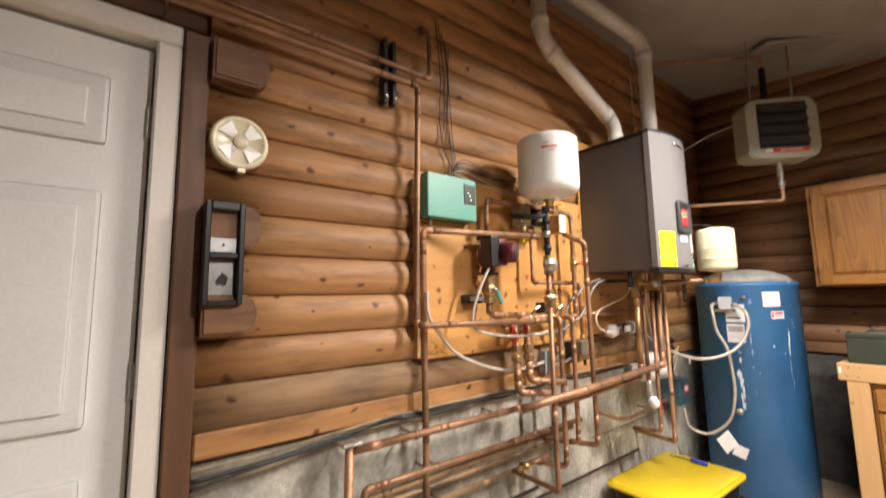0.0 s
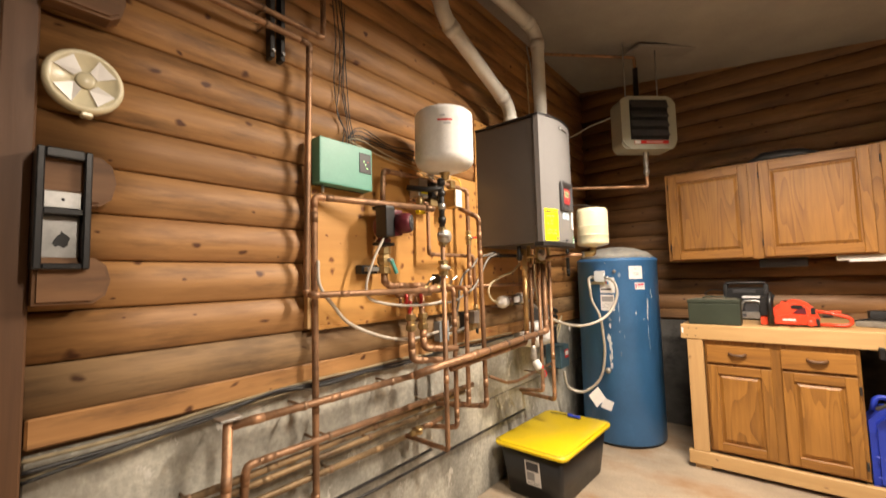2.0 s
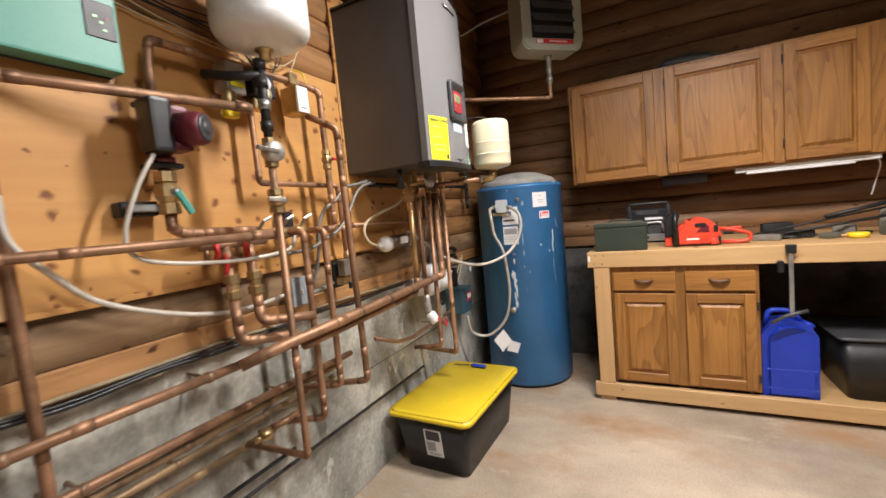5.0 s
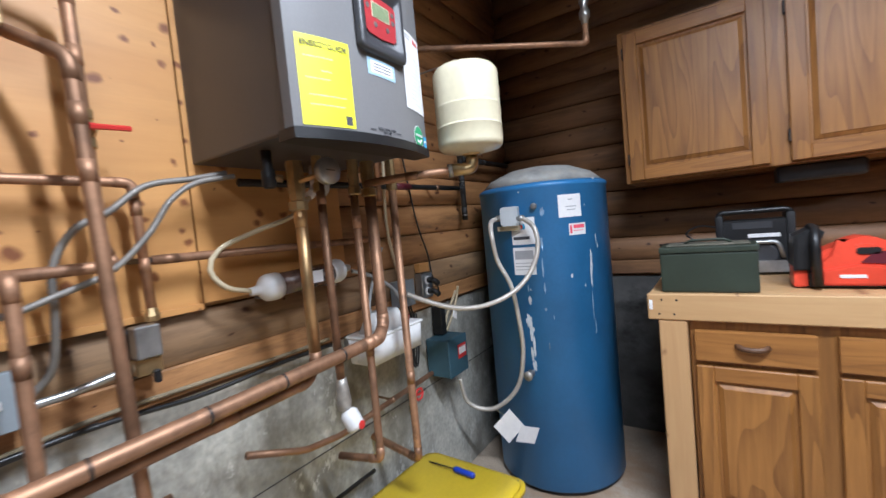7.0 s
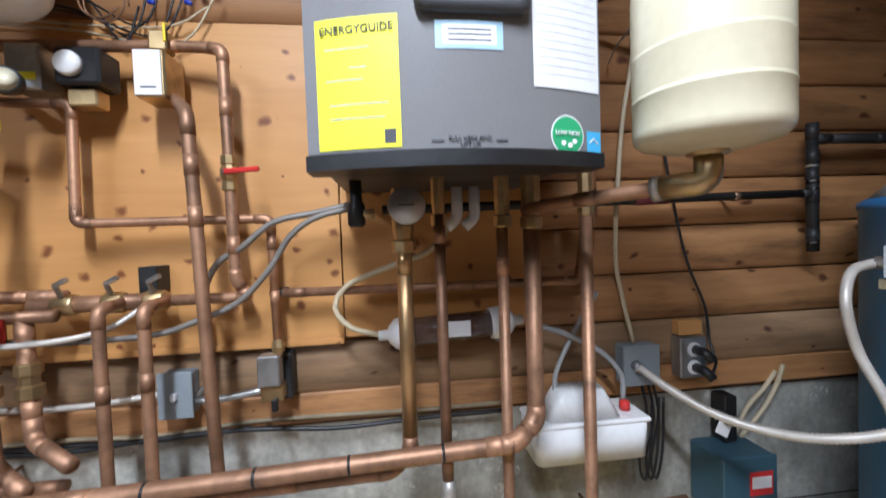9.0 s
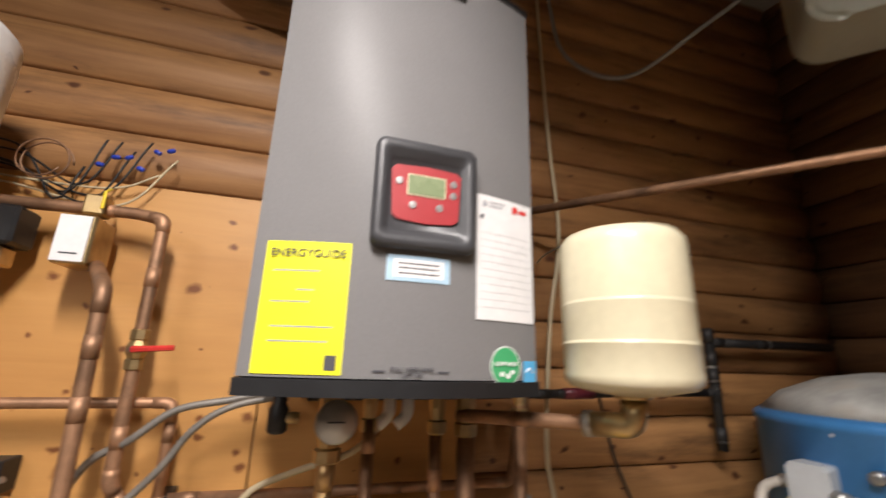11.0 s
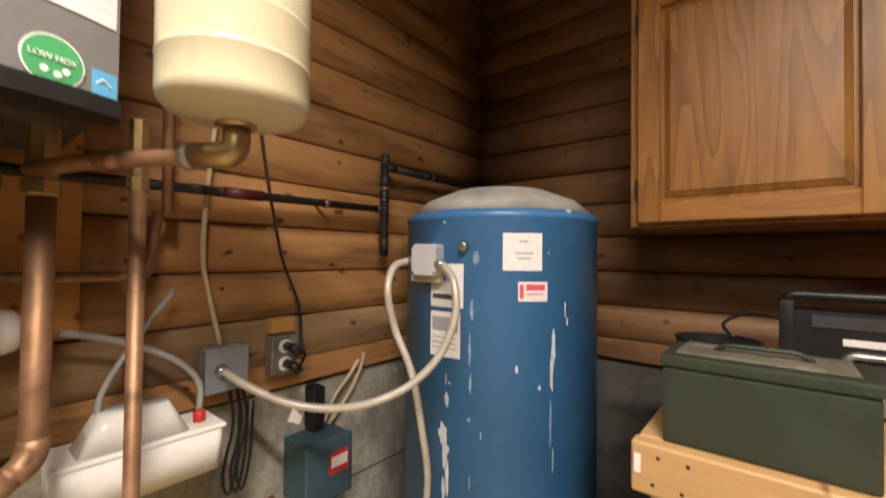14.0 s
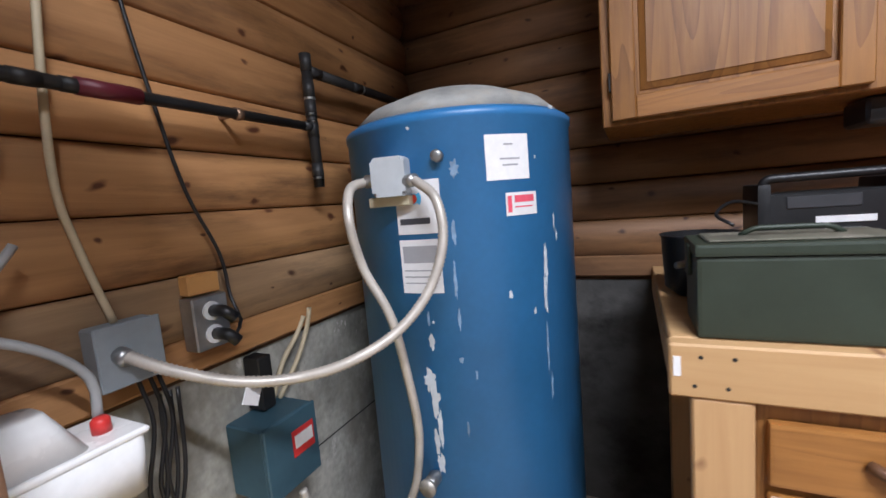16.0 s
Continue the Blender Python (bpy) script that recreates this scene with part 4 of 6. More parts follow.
part("bonnet", lathe([(0.03, -0.02), (0.034, 0.0), (0.03, 0.02)], (S[0], S[1] - 0.012, 1.555), (0, 1, 0), 14), SOLDER, iron, "", True)
lever_valve("fill_valve", (S[0], S[1], 1.405), (0, 0, 1), 0.019, 0.075, SOLDER, "corroded brass fill valve with a stub outlet", (S[0] - 0.045, S[1] - 0.02, 1.41))
for vx, vy, z0, lab in ((1.72, 1.315, 0.60, "copper zone riser dropping from the valve manifold"), (1.812, 1.305, 0.69, "copper zone riser dropping from the valve manifold")):
    run([(vx - 0.07, 1.47, z0), (vx, vy, z0 + 0.005), (vx, vy, 1.30), (vx, 1.40, 1.305)], 0.012, lab, joints=((1, 0.1), (1, 0.75)))
run([(1.88, 1.47, 0.648), (1.955, 1.29, 0.655), (1.925, 1.285, 1.69), (1.865, 1.375, 1.745)], 0.013, "copper zone riser below a zone valve", joints=((1, 0.12), (1, 0.8), (1, 0.9)))
run([(2.045, 1.405, 1.195), (2.04, 1.41, 1.482), (1.632, 1.40, 1.482), (1.635, 1.405, 1.745), (1.50, 1.405, 1.748)], 0.0105, joints=((0, 0.35), (0, 0.8), (2, 0.1)))
part("drain_cap", lathe([(0.014, 0), (0.016, 0.012), (0.011, 0.03)], (2.045, 1.405, 1.168), (0, 0, 1), 8), BRASS, tagged(part("pipe_clip", box(2.03, 2.06, 1.405, 1.478, 1.30, 1.312, 0.002), BLACK_IRON), "small black clip on the plywood", "clip"))
run([(1.77, 1.40, 1.302), (1.985, 1.40, 1.302), (1.965, 1.385, 1.345), (1.962, 1.385, 1.86), (1.90, 1.40, 1.872), (1.335, 1.41, 1.868), (1.322, 1.405, 1.80), (1.320, 1.402, 1.69)], 0.0125, joints=((2, 0.15), (2, 0.75), (4, 0.1), (4, 0.5), (4, 0.8)))
lever_valve("red_handled_valve", (1.963, 1.385, 1.585), (0, 0, 1), 0.014, 0.08, RED, "brass ball valve with a red sleeved lever", (2.035, 1.36, 1.590))
run([(2.06, 1.41, 1.305), (2.80, 1.42, 1.298), (2.82, 1.42, 1.44)], 0.011, "copper pipe behind the boiler drops", joints=((0, 0.05), (0, 0.6)))
# valve manifold
man = thing("valve_manifold", (1.66, 1.40, 1.28), "soldered copper manifold with lever valves on the plywood", "manifold")
part("header", rod((1.53, 1.405, 1.303), (1.79, 1.405, 1.303), 0.019, None, 14), COPPER, man, "", True)
for x in (1.60, 1.70, 1.785):
    part("tee", lathe([(0.021, -0.022), (0.024, -0.015), (0.024, 0.015), (0.021, 0.022)], (x, 1.405, 1.303), (1, 0, 0), 14), BRASS, man, "", True)
    part("valve_lever", sweep([(x, 1.39, 1.325), (x + 0.004, 1.37, 1.35), (x + 0.03, 1.365, 1.362)], 0.006, None, 6), STEEL, man, "chrome lever")
part("wall_bracket", box(1.74, 1.78, 1.42, 1.477, 1.32, 1.38, 0.002), BLACK_IRON, man)
# circulator pump with its isolation valve
pump = thing("circulator_pump", (1.32, 1.40, 1.55), "maroon circulator pump with a round grey face", "pump")
part("volute", lathe([(0.02, -0.075), (0.034, -0.07), (0.034, -0.058), (0.024, -0.055), (0.045, -0.03), (0.05, 0), (0.045, 0.03), (0.024, 0.055), (0.034, 0.058), (0.034, 0.07), (0.02, 0.075)], (1.32, 1.402, 1.60), (0, 0, 1), 20), PUMP_RED, pump, "", True)
part("motor_housing", box(1.262, 1.315, 1.318, 1.390, 1.545, 1.685, 0.010, None, 2), BLACK, pump, "black terminal box")
part("motor_block", box(1.3155, 1.368, 1.322, 1.392, 1.552, 1.672, 0.012, None, 2), PUMP_RED, pump, "maroon cast motor block")
part("motor", lathe([(0.046, 0), (0.046, 0.05), (0.042, 0.062), (0.04, 0.064)], (1.345, 1.335, 1.61), (0.55, -1, 0), 24), PUMP_RED, pump, "", True)
part("face_disc", lathe([(0.037, 0.064), (0.037, 0.068), (0.03, 0.070), (0.0, 0.070)], (1.345, 1.335, 1.61), (0.55, -1, 0), 24), CHARCOAL, pump, "round dark rating plate", True)
part("face_plate", lathe([(0.019, 0.070), (0.019, 0.0712), (0, 0.0712)], (1.345, 1.335, 1.61), (0.55, -1, 0), 20), CHARCOAL, pump, "", True)
part("flange", box(1.275, 1.365, 1.375, 1.43, 1.512, 1.526, 0.003), BLACK_IRON, pump)
part("flange", box(1.275, 1.365, 1.375, 1.43, 1.676, 1.69, 0.003), BLACK_IRON, pump)
run([(1.322, 1.402, 1.512), (1.324, 1.404, 1.345), (1.36, 1.41, 1.328), (1.60, 1.405, 1.322)], 0.0145, "copper pipe below the circulator pump", joints=((0, 0.9), (2, 0.3), (2, 0.8)))
lever_valve("isolation_valve", (1.323, 1.402, 1.445), (0, 0, 1), 0.023, 0.12, TEAL_HANDLE, "brass isolation valve with a teal handle", (1.355, 1.355, 1.385))
part("wall_clip", box(1.215, 1.31, 1.43, 1.478, 1.385, 1.425, 0.004), BLACK, tagged(part("pipe_support", box(1.225, 1.30, 1.405, 1.43, 1.395, 1.415, 0.003), STEEL), "black and steel pipe support under the pump", "bracket"))
# green zone controller
ctl = thing("zone_controller", (1.13, 1.48, 1.76), "seafoam green pump controller box with a black status panel", "control box")
part("back_box", box(0.994, 1.266, 1.468, 1.487, 1.755, 1.945, 0.004), BLACK, ctl)
part("cover", box(0.990, 1.266, 1.412, 1.469, 1.757, 1.948, 0.006, None, 2), GREEN_BOX, ctl)
part("status_panel", box(1.192, 1.258, 1.4095, 1.4125, 1.832, 1.922, 0.002), BLACK, ctl, "black status panel")
for i, (dx, dz) in enumerate(((0.012, 0.0), (0.024, -0.012), (0.036, 0.0), (0.03, -0.03))):
    part("indicator", box(1.20 + dx, 1.206 + dx, 1.4080, 1.4096, 1.882 + dz, 1.886 + dz), LED_GREEN if i != 2 else RED, ctl, "lit indicator")
part("conduit_stub", rod((1.03, 1.45, 1.757), (1.03, 1.45, 1.722), 0.006, None, 8), STEEL, ctl, "", True)
# zone valves
zv = thing("zone_valve", (1.665, 1.40, 1.74), "zone valve with a round white actuator on a black body", "valve")
part("motor_box", box(1.63, 1.72, 1.365, 1.44, 1.775, 1.855, 0.006), BLACK, zv)
part("actuator", lathe([(0.026, 0), (0.026, 0.012), (0.022, 0.018), (0, 0.018)], (1.665, 1.366, 1.815), (0, -1, 0), 24), WHITE_TANK, zv, "white round cap", True)
part("body", box(1.64, 1.70, 1.385, 1.43, 1.735, 1.774, 0.004), BRASS, zv)
zb = thing("zone_valve", (1.828, 1.40, 1.73), "zone valve with a white labelled metal cover", "valve")
part("cover", box(1.797, 1.86, 1.345, 1.43, 1.742, 1.842, 0.004), BRASS, zb, "gold metal cover")
part("label_plate", box(1.799, 1.853, 1.3425, 1.3445, 1.745, 1.839, 0.001), PAPER, zb, "white printed label")
part("label_line", box(1.812, 1.842, 1.3415, 1.3428, 1.760, 1.763), INK, zb)
part("body", box(1.81, 1.85, 1.38, 1.42, 1.855, 1.90, 0.004), BRASS, zb)
zc = thing("zone_valve", (1.58, 1.42, 1.74), "zone valve with a silver cover and a green stripe", "valve")
part("cover", box(1.535, 1.602, 1.37, 1.44, 1.765, 1.862, 0.004), STEEL, zc)
part("stripe", box(1.545, 1.595, 1.3675, 1.3695, 1.785, 1.80), YELLOW_PAPER, zc)
part("valve_handle", box(1.49, 1.535, 1.33, 1.36, 1.672, 1.70, 0.004), YELLOW, tagged(part("air_vent", lathe([(0.012, 0), (0.02, 0.01), (0.02, 0.05), (0.01, 0.06)], (1.512, 1.345, 1.70), (0, 0, 1), 12), BRASS, None, "", True), "brass air vent with a yellow knob", "air vent"))
gaug = thing("pressure_gauge", (1.60, 1.29, 1.75), "small round pressure gauge with a pale dial", "gauge")
part("case", lathe([(0.026, 0), (0.026, 0.02), (0.023, 0.022)], (1.60, 1.30, 1.752), (0.35, -1, 0), 20), BLACK, gaug, "", True)
part("dial", lathe([(0.022, 0.0222), (0, 0.0224)], (1.60, 1.30, 1.752), (0.35, -1, 0), 20), CREAM, gaug, "", True)
part("stem", rod((1.60, 1.31, 1.752), (1.558, 1.25, 1.735), 0.006, None, 8), BRASS, gaug)
# drops into the big headers
for x, zlow in ((1.462, 0.975), (1.545, 1.018)):
    o = run([(x - 0.01, 1.375, 1.285), (x, 1.37, zlow), (x + 0.14, 1.27, zlow - 0.012)], 0.0155, "copper drop with a brass union into the header", joints=((0, 0.15), (0, 0.75)))
    part("union", lathe([(0.019, -0.04), (0.025, -0.035), (0.025, -0.012), (0.018, -0.008), (0.018, 0.01), (0.024, 0.014), (0.024, 0.036), (0.019, 0.04)], (x - 0.003, 1.372, 1.15), (0, 0, 1), 8), BRASS, o, "brass union")
for x, z in ((1.405, 1.262), (1.43, 1.225), (1.505, 1.255)):
    part("drain_lever", sweep([(x, 1.355, z - 0.03), (x + 0.006, 1.35, z), (x + 0.004, 1.352, z + 0.03)], 0.008, None, 8), RED, man, "red dipped lever", True)
for i in range(5):
    part("branch", rod((1.39 + 0.035 * i, 1.372, 1.225 + 0.01 * (i % 2)), (1.39 + 0.035 * i, 1.372, 1.285), 0.008, None, 8), COPPER, man, "", True)
part("lower_header", rod((1.37, 1.372, 1.285), (1.60, 1.372, 1.285), 0.014, None, 12), COPPER, man, "", True)
big = run([(1.40, 1.30, 0.925), (1.52, 1.24, 0.955), (1.68, 1.205, 0.97), (2.555, 1.205, 0.998), (2.612, 1.235, 1.03), (2.614, 1.24, 1.445)], 0.018, "thick copper header pipe with black zip ties", joints=((2, 0.06), (2, 0.96)))
for f in (0.2, 0.42, 0.62, 0.83):
    ring((1.68, 1.205, 0.97), (2.555, 1.205, 0.998), f, 0.018, 0.005, big, BLACK, "zip_tie")
run([(1.60, 1.25, 0.925), (2.30, 1.232, 0.952), (2.342, 1.236, 0.985), (2.343, 1.236, 1.02)], 0.016, "copper return header under the thick pipe", joints=((0, 0.7),))
run([(2.343, 1.236, 1.0), (2.345, 1.236, 1.42)], 0.0155, "bright golden copper drop under the boiler", mat("flux_bright_copper", (0.58, 0.38, 0.18), 0.4, 0.85, (10, 10, 10), 0.7, 1.2, 0.08, 50, 0.1), joints=((0, 0.9),))
# drops under the boiler
run([(2.418, 1.235, 0.90), (2.418, 1.235, 1.47)], 0.0115, "copper drop under the boiler", joints=((0, 0.1), (0, 0.93)))
run([(2.52, 1.40, 0.60), (2.55, 1.245, 0.61), (2.552, 1.245, 1.49)], 0.012, "copper drop under the boiler", joints=((1, 0.4), (1, 0.85)))
run([(2.80, 1.532, 0.50), (2.742, 1.255, 0.505), (2.742, 1.255, 1.50)], 0.0135, "brown copper pipe standing before the wall", joints=((1, 0.3),))
run([(2.24, 1.45, 0.735), (2.42, 1.44, 0.66), (2.56, 1.44, 0.640), (3.12, 1.45, 0.66)], 0.0105, "copper line low on the concrete", joints=((2, 0.3), (2, 0.7)), clamps=((2, 0.5),))
for x, z, r in ((2.345, 1.425, 0.022), (2.418, 1.475, 0.014), (2.552, 1.47, 0.017), (2.614, 1.465, 0.021), (2.742, 1.49, 0.016)):
    f = tagged(part("brass_adaptor", lathe([(r * 0.9, -0.03), (r * 1.15, -0.026), (r * 1.15, -0.006), (r * 0.85, -0.003), (r, 0.02), (r, 0.10)], (x, 1.24 if x < 2.7 else 1.255, z), (0, 0, 1), 8), BRASS), "brass adaptor under the boiler", "pipe fitting", "boiler fittings")
for x in (2.47, 2.51):
    tagged(part("pvc_trap", sweep([(x, 1.32, 1.535), (x, 1.32, 1.465), (x - 0.025, 1.32, 1.445)], 0.013, None, 14, 0.03), WHITE_TANK, None, "", True), "white plastic condensate fitting under the boiler", "pipe fitting", "condensate fittings")
relief = thing("pressure_relief_valve", (2.255, 1.22, 1.42), "bronze relief valve under the boiler", "valve")
part("body", lathe([(0.012, 0.03), (0.017, 0.035), (0.017, 0.07), (0.012, 0.08), (0.012, 0.12)], (2.255, 1.22, 1.42), (0, 0, 1), 14), BLACK_IRON, relief, "", True)
part("outlet", rod((2.255, 1.22, 1.475), (2.29, 1.22, 1.475), 0.010, None, 10), BRASS, relief, "", True)
tg = thing("temperature_gauge", (2.35, 1.11, 1.48), "round temperature and pressure gauge with a white dial", "gauge")
part("case", lathe([(0.031, 0), (0.033, 0.004), (0.033, 0.02), (0.030, 0.024)], (2.35, 1.13, 1.482), (-0.05, -1, -0.05), 28), STEEL, tg, "", True)
part("dial", lathe([(0.0295, 0.0235), (0, 0.0237)], (2.35, 1.13, 1.482), (-0.05, -1, -0.05), 28), PAPER, tg, "", True)
part("needle", box(2.335, 2.362, 1.1045, 1.1052, 1.481, 1.4835, 0, None, 1, None), INK, tg)
part("stem", sweep([(2.35, 1.13, 1.48), (2.345, 1.236, 1.47)], 0.008, None, 8), BRASS, tg)
tee = thing("hose_bib", (2.422, 1.235, 0.84), "white-capped drain valve on the copper drop", "valve")
part("body", lathe([(0.018, -0.02), (0.022, 0.0), (0.016, 0.05), (0.014, 0.07)], (2.42, 1.235, 0.85), (0, 0, 1), 12), SOLDER, tee, "", True)
part("cap", lathe([(0.018, 0), (0.026, 0.01), (0.026, 0.05), (0.02, 0.06)], (2.424, 1.23, 0.825), (0.1, -0.6, -1), 16), WHITE_TANK, tee, "white round cap", True)
part("cap_badge", lathe([(0.012, 0), (0.0, 0.001)], (2.43, 1.182, 0.79), (0, -1, 0.1), 14), RED, tee)
# cream tank's arm
arm = run([(2.60, 1.24, 1.475), (2.655, 1.13, 1.483), (2.785, 0.955, 1.492), (2.785, 0.955, 1.53)], 0.0125, "copper arm carrying the cream tank", joints=((1, 0.12), (1, 0.9)))
part("brass_elbow", sweep([(2.745, 1.008, 1.490), (2.785, 0.955, 1.492), (2.785, 0.955, 1.53)], 0.019, None, 14, 0.03), BRASS, arm, "brass street elbow", True)
part("flux_ring", sweep([(2.739, 1.017, 1.489), (2.747, 1.006, 1.490)], 0.0205, None, 14), SOLDER, arm, "green corroded collar", True)
cable("tank_strap", [(2.783, 0.955, 1.80), (2.80, 1.02, 1.83), (2.86, 1.30, 1.86), (2.93, 1.485, 1.88)], 0.0025, STEEL, "thin steel strap wire holding the cream tank", "wire")
# heater supply
run([(2.83, 1.40, 2.00), (3.478, 0.753, 2.022), (3.478, 0.753, 2.11)], 0.0115, "bright copper pipe running to the unit heater", joints=((1, 0.2),))
run([(2.83, 1.485, 2.0), (2.83, 1.40, 2.0), (2.832, 1.40, 1.44)], 0.0115, "copper riser at the log wall")
run([(2.99, 1.33, 3.10), (3.50, 0.80, 3.085), (3.52, 0.80, 2.98)], 0.0105, "copper pipe under the ceiling to the heater")
tagged(part("pipe_insulation", rod((3.52, 0.80, 3.0), (3.50, 0.80, 2.70), 0.02, None, 12), BLACK, None, "", True), "black sleeve on the heater's upper pipe", "pipe fitting")
tagged(part("ceiling_patch", box(-0.24, 0.24, -0.09, 0.09, -0.022, 0.0, 0.012, None, 2, pose(3.60, 0.62, ceil_z(0.62) - 0.004, 7.4, 0, -45)), PLASTER), "patched plaster strip on the ceiling above the heater", "ceiling patch")
# black gas line
gas = run([(2.30, 1.43, 1.495), (3.505, 1.43, 1.510)], 0.0115, "black iron gas pipe along the log wall", BLACK_IRON, joints=((0, 0.5), (0, 0.55), (0, 0.985)), name="gas_pipe", group="gas pipes", clamps=((0, 0.8),))
drip = run([(3.505, 1.43, 1.345), (3.505, 1.43, 1.70)], 0.0145, "black iron drip leg and tee", BLACK_IRON, joints=((0, 0.12), (0, 0.45), (0, 0.6), (0, 0.75), (0, 0.95)), name="gas_pipe", group="gas pipes")
for f in (0.07, 0.5, 0.56, 0.68):
    ring((3.505, 1.43, 1.345), (3.505, 1.43, 1.70), f, 0.0145, 0.007, drip, STEEL, "bare_thread")
gp = run([(3.505, 1.43, 1.662), (4.06, 1.43, 1.665)], 0.0145, "black iron gas pipe over the blue tank", BLACK_IRON, joints=((0, 0.05), (0, 0.4)), name="gas_pipe", group="gas pipes")
ring((3.505, 1.43, 1.662), (4.06, 1.43, 1.665), 0.45, 0.0145, 0.008, gp, STEEL, "bare_thread")
part("red_cock", rod((2.965, 1.43, 1.504), (3.06, 1.43, 1.505), 0.015, None, 10), PUMP_RED, gas, "dark red enamelled gas cock", True)

# ---- boiler front: panel, labels, lettering ----
def decal(name, x0, x1, z0, z1, material, parent, lift=0.0012, skew=0.0, n=6):
    """A sheet stuck to the boiler's bowed front."""
    bm = bmesh.new()
    cols = []
    for i in range(n + 1):
        x = x0 + (x1 - x0) * i / n
        cols.append((bm.verts.new((x + skew, front_y(x) - lift, z0)), bm.verts.new((x, front_y(x) - lift, z1))))
    for a, b in zip(cols, cols[1:]):
        bm.faces.new((a[0], b[0], b[1], a[1]))
    return part(name, bm, material, parent, "", True)


def boiler_face(x, z, lift=0.002):
    y = front_y(x) - lift
    slope = math.degrees(math.atan2(front_y(x + 0.01) - front_y(x - 0.01), 0.02))
    return pose(x, y, z, 90, 0, slope)


guide = tagged(decal("energy_label", 2.222, 2.342, 1.557, 1.745, YELLOW_PAPER, boiler), "bright yellow printed energy label, one corner curling")
lettering("label_title", "ENERGYGUIDE", 0.0165, boiler_face(2.282, 1.727), INK, guide)
for z, x0, x1 in ((1.70, 2.235, 2.30), (1.672, 2.27, 2.295), (1.655, 2.236, 2.29), (1.62, 2.24, 2.325), (1.60, 2.24, 2.32)):
    decal("print_line", x0, x1, z, z + 0.002, GREY_INK, guide, 0.0018, 0, 3)
decal("corner_mark", 2.318, 2.334, 1.563, 1.583, INK, guide, 0.0018, 0, 2)
note = tagged(decal("service_sheet", 2.541, 2.660, 1.645, 1.858, PAPER, boiler, 0.0016), "white ruled service record sheet")
for i in range(11):
    decal("ruled_line", 2.548, 2.655, 1.665 + 0.0125 * i, 1.6657 + 0.0125 * i, GREY_INK, note, 0.0021, 0, 3)
part("logo_mark", lathe([(0.0055, 0), (0, 0.0004)], boiler_face(2.556, 1.842, 0.0022).translation, (0, -1, 0), 12), GREY_INK, note)
decal("logo_bar", 2.566, 2.598, 1.845, 1.848, GREY_INK, note, 0.0021, 0, 3)
decal("logo_bar", 2.566, 2.592, 1.838, 1.841, GREY_INK, note, 0.0021, 0, 3)
decal("red_mark", 2.615, 2.627, 1.836, 1.849, RED, note, 0.0021, 0, 2)
decal("red_bar", 2.630, 2.648, 1.838, 1.846, RED, note, 0.0021, 0, 2)
part("bullet", lathe([(0.004, 0), (0, 0.0004)], boiler_face(2.551, 1.818, 0.0022).translation, (0, -1, 0), 10), INK, note)
stick = tagged(decal("data_sticker", 2.394, 2.494, 1.694, 1.734, PALE_BLUE, boiler), "pale blue framed data sticker")
decal("sticker_field", 2.404, 2.484, 1.700, 1.728, PAPER, stick, 0.0017)
for z in (1.705, 1.713, 1.720):
    decal("print_line", 2.412, 2.476, z, z + 0.0022, INK, stick, 0.0022, 0, 3)
green = part("low_emission_badge", lathe([(0.031, 0), (0.031, 0.0006), (0, 0.0007)], boiler_face(2.597, 1.575, 0.001).translation, (0.277, -1, 0), 32), PAPER, boiler, "round green and white badge")
part("badge_field", lathe([(0.0288, 0.0007), (0.0288, 0.0012), (0, 0.0013)], boiler_face(2.597, 1.575, 0.001).translation, (0.277, -1, 0), 32), BADGE_GREEN, green, "green printed field")
lettering("badge_text", "LOW NOX", 0.0095, boiler_face(2.597, 1.578, 0.0036), PAPER, green)
for dx, dz in ((-0.008, -0.012), (0.004, -0.015), (0.012, -0.009)):
    part("leaf_mark", lathe([(0.004, 0), (0, 0.0004)], (2.597 + dx, front_y(2.597 + dx) - 0.0034, 1.575 + dz), (0, -1, 0), 8), PAPER, green)
star = decal("blue_sticker", 2.634, 2.662, 1.546, 1.584, BADGE_BLUE, boiler, 0.0014, 0, 2)
part("sticker_arc", sweep([(2.639, front_y(2.64) - 0.0022, 1.566), (2.647, front_y(2.647) - 0.0022, 1.573), (2.656, front_y(2.655) - 0.0022, 1.565)], 0.0012, None, 5), PAPER, star)
lettering("lift_text", "PULL HERE AND", 0.0088, boiler_face(2.44, 1.567), INK, boiler)
lettering("lift_text", "LIFT UP", 0.0088, boiler_face(2.44, 1.559), INK, boiler)
for x in (2.393, 2.488):
    decal("arrow_bar", x - 0.009, x + 0.009, 1.5625, 1.565, INK, boiler, 0.0016, 0, 2)
# maker's nameplate as plain raised bars
plate = part("nameplate", box(-0.062, 0.062, -0.007, 0.007, 0, 0.004, 0.002, None, 1, boiler_face(2.452, 2.254, 0.0)), BLACK, boiler, "raised dark nameplate")
part("plate_bar", box(-0.036, 0.058, -0.0035, 0.0035, 0.004, 0.0055, 0.001, None, 1, boiler_face(2.452, 2.254, 0.0)), STEEL, plate)
part("plate_mark", box(-0.058, -0.044, -0.008, 0.008, 0.004, 0.0055, 0.002, None, 1, boiler_face(2.452, 2.254, 0.0)), STEEL, plate)
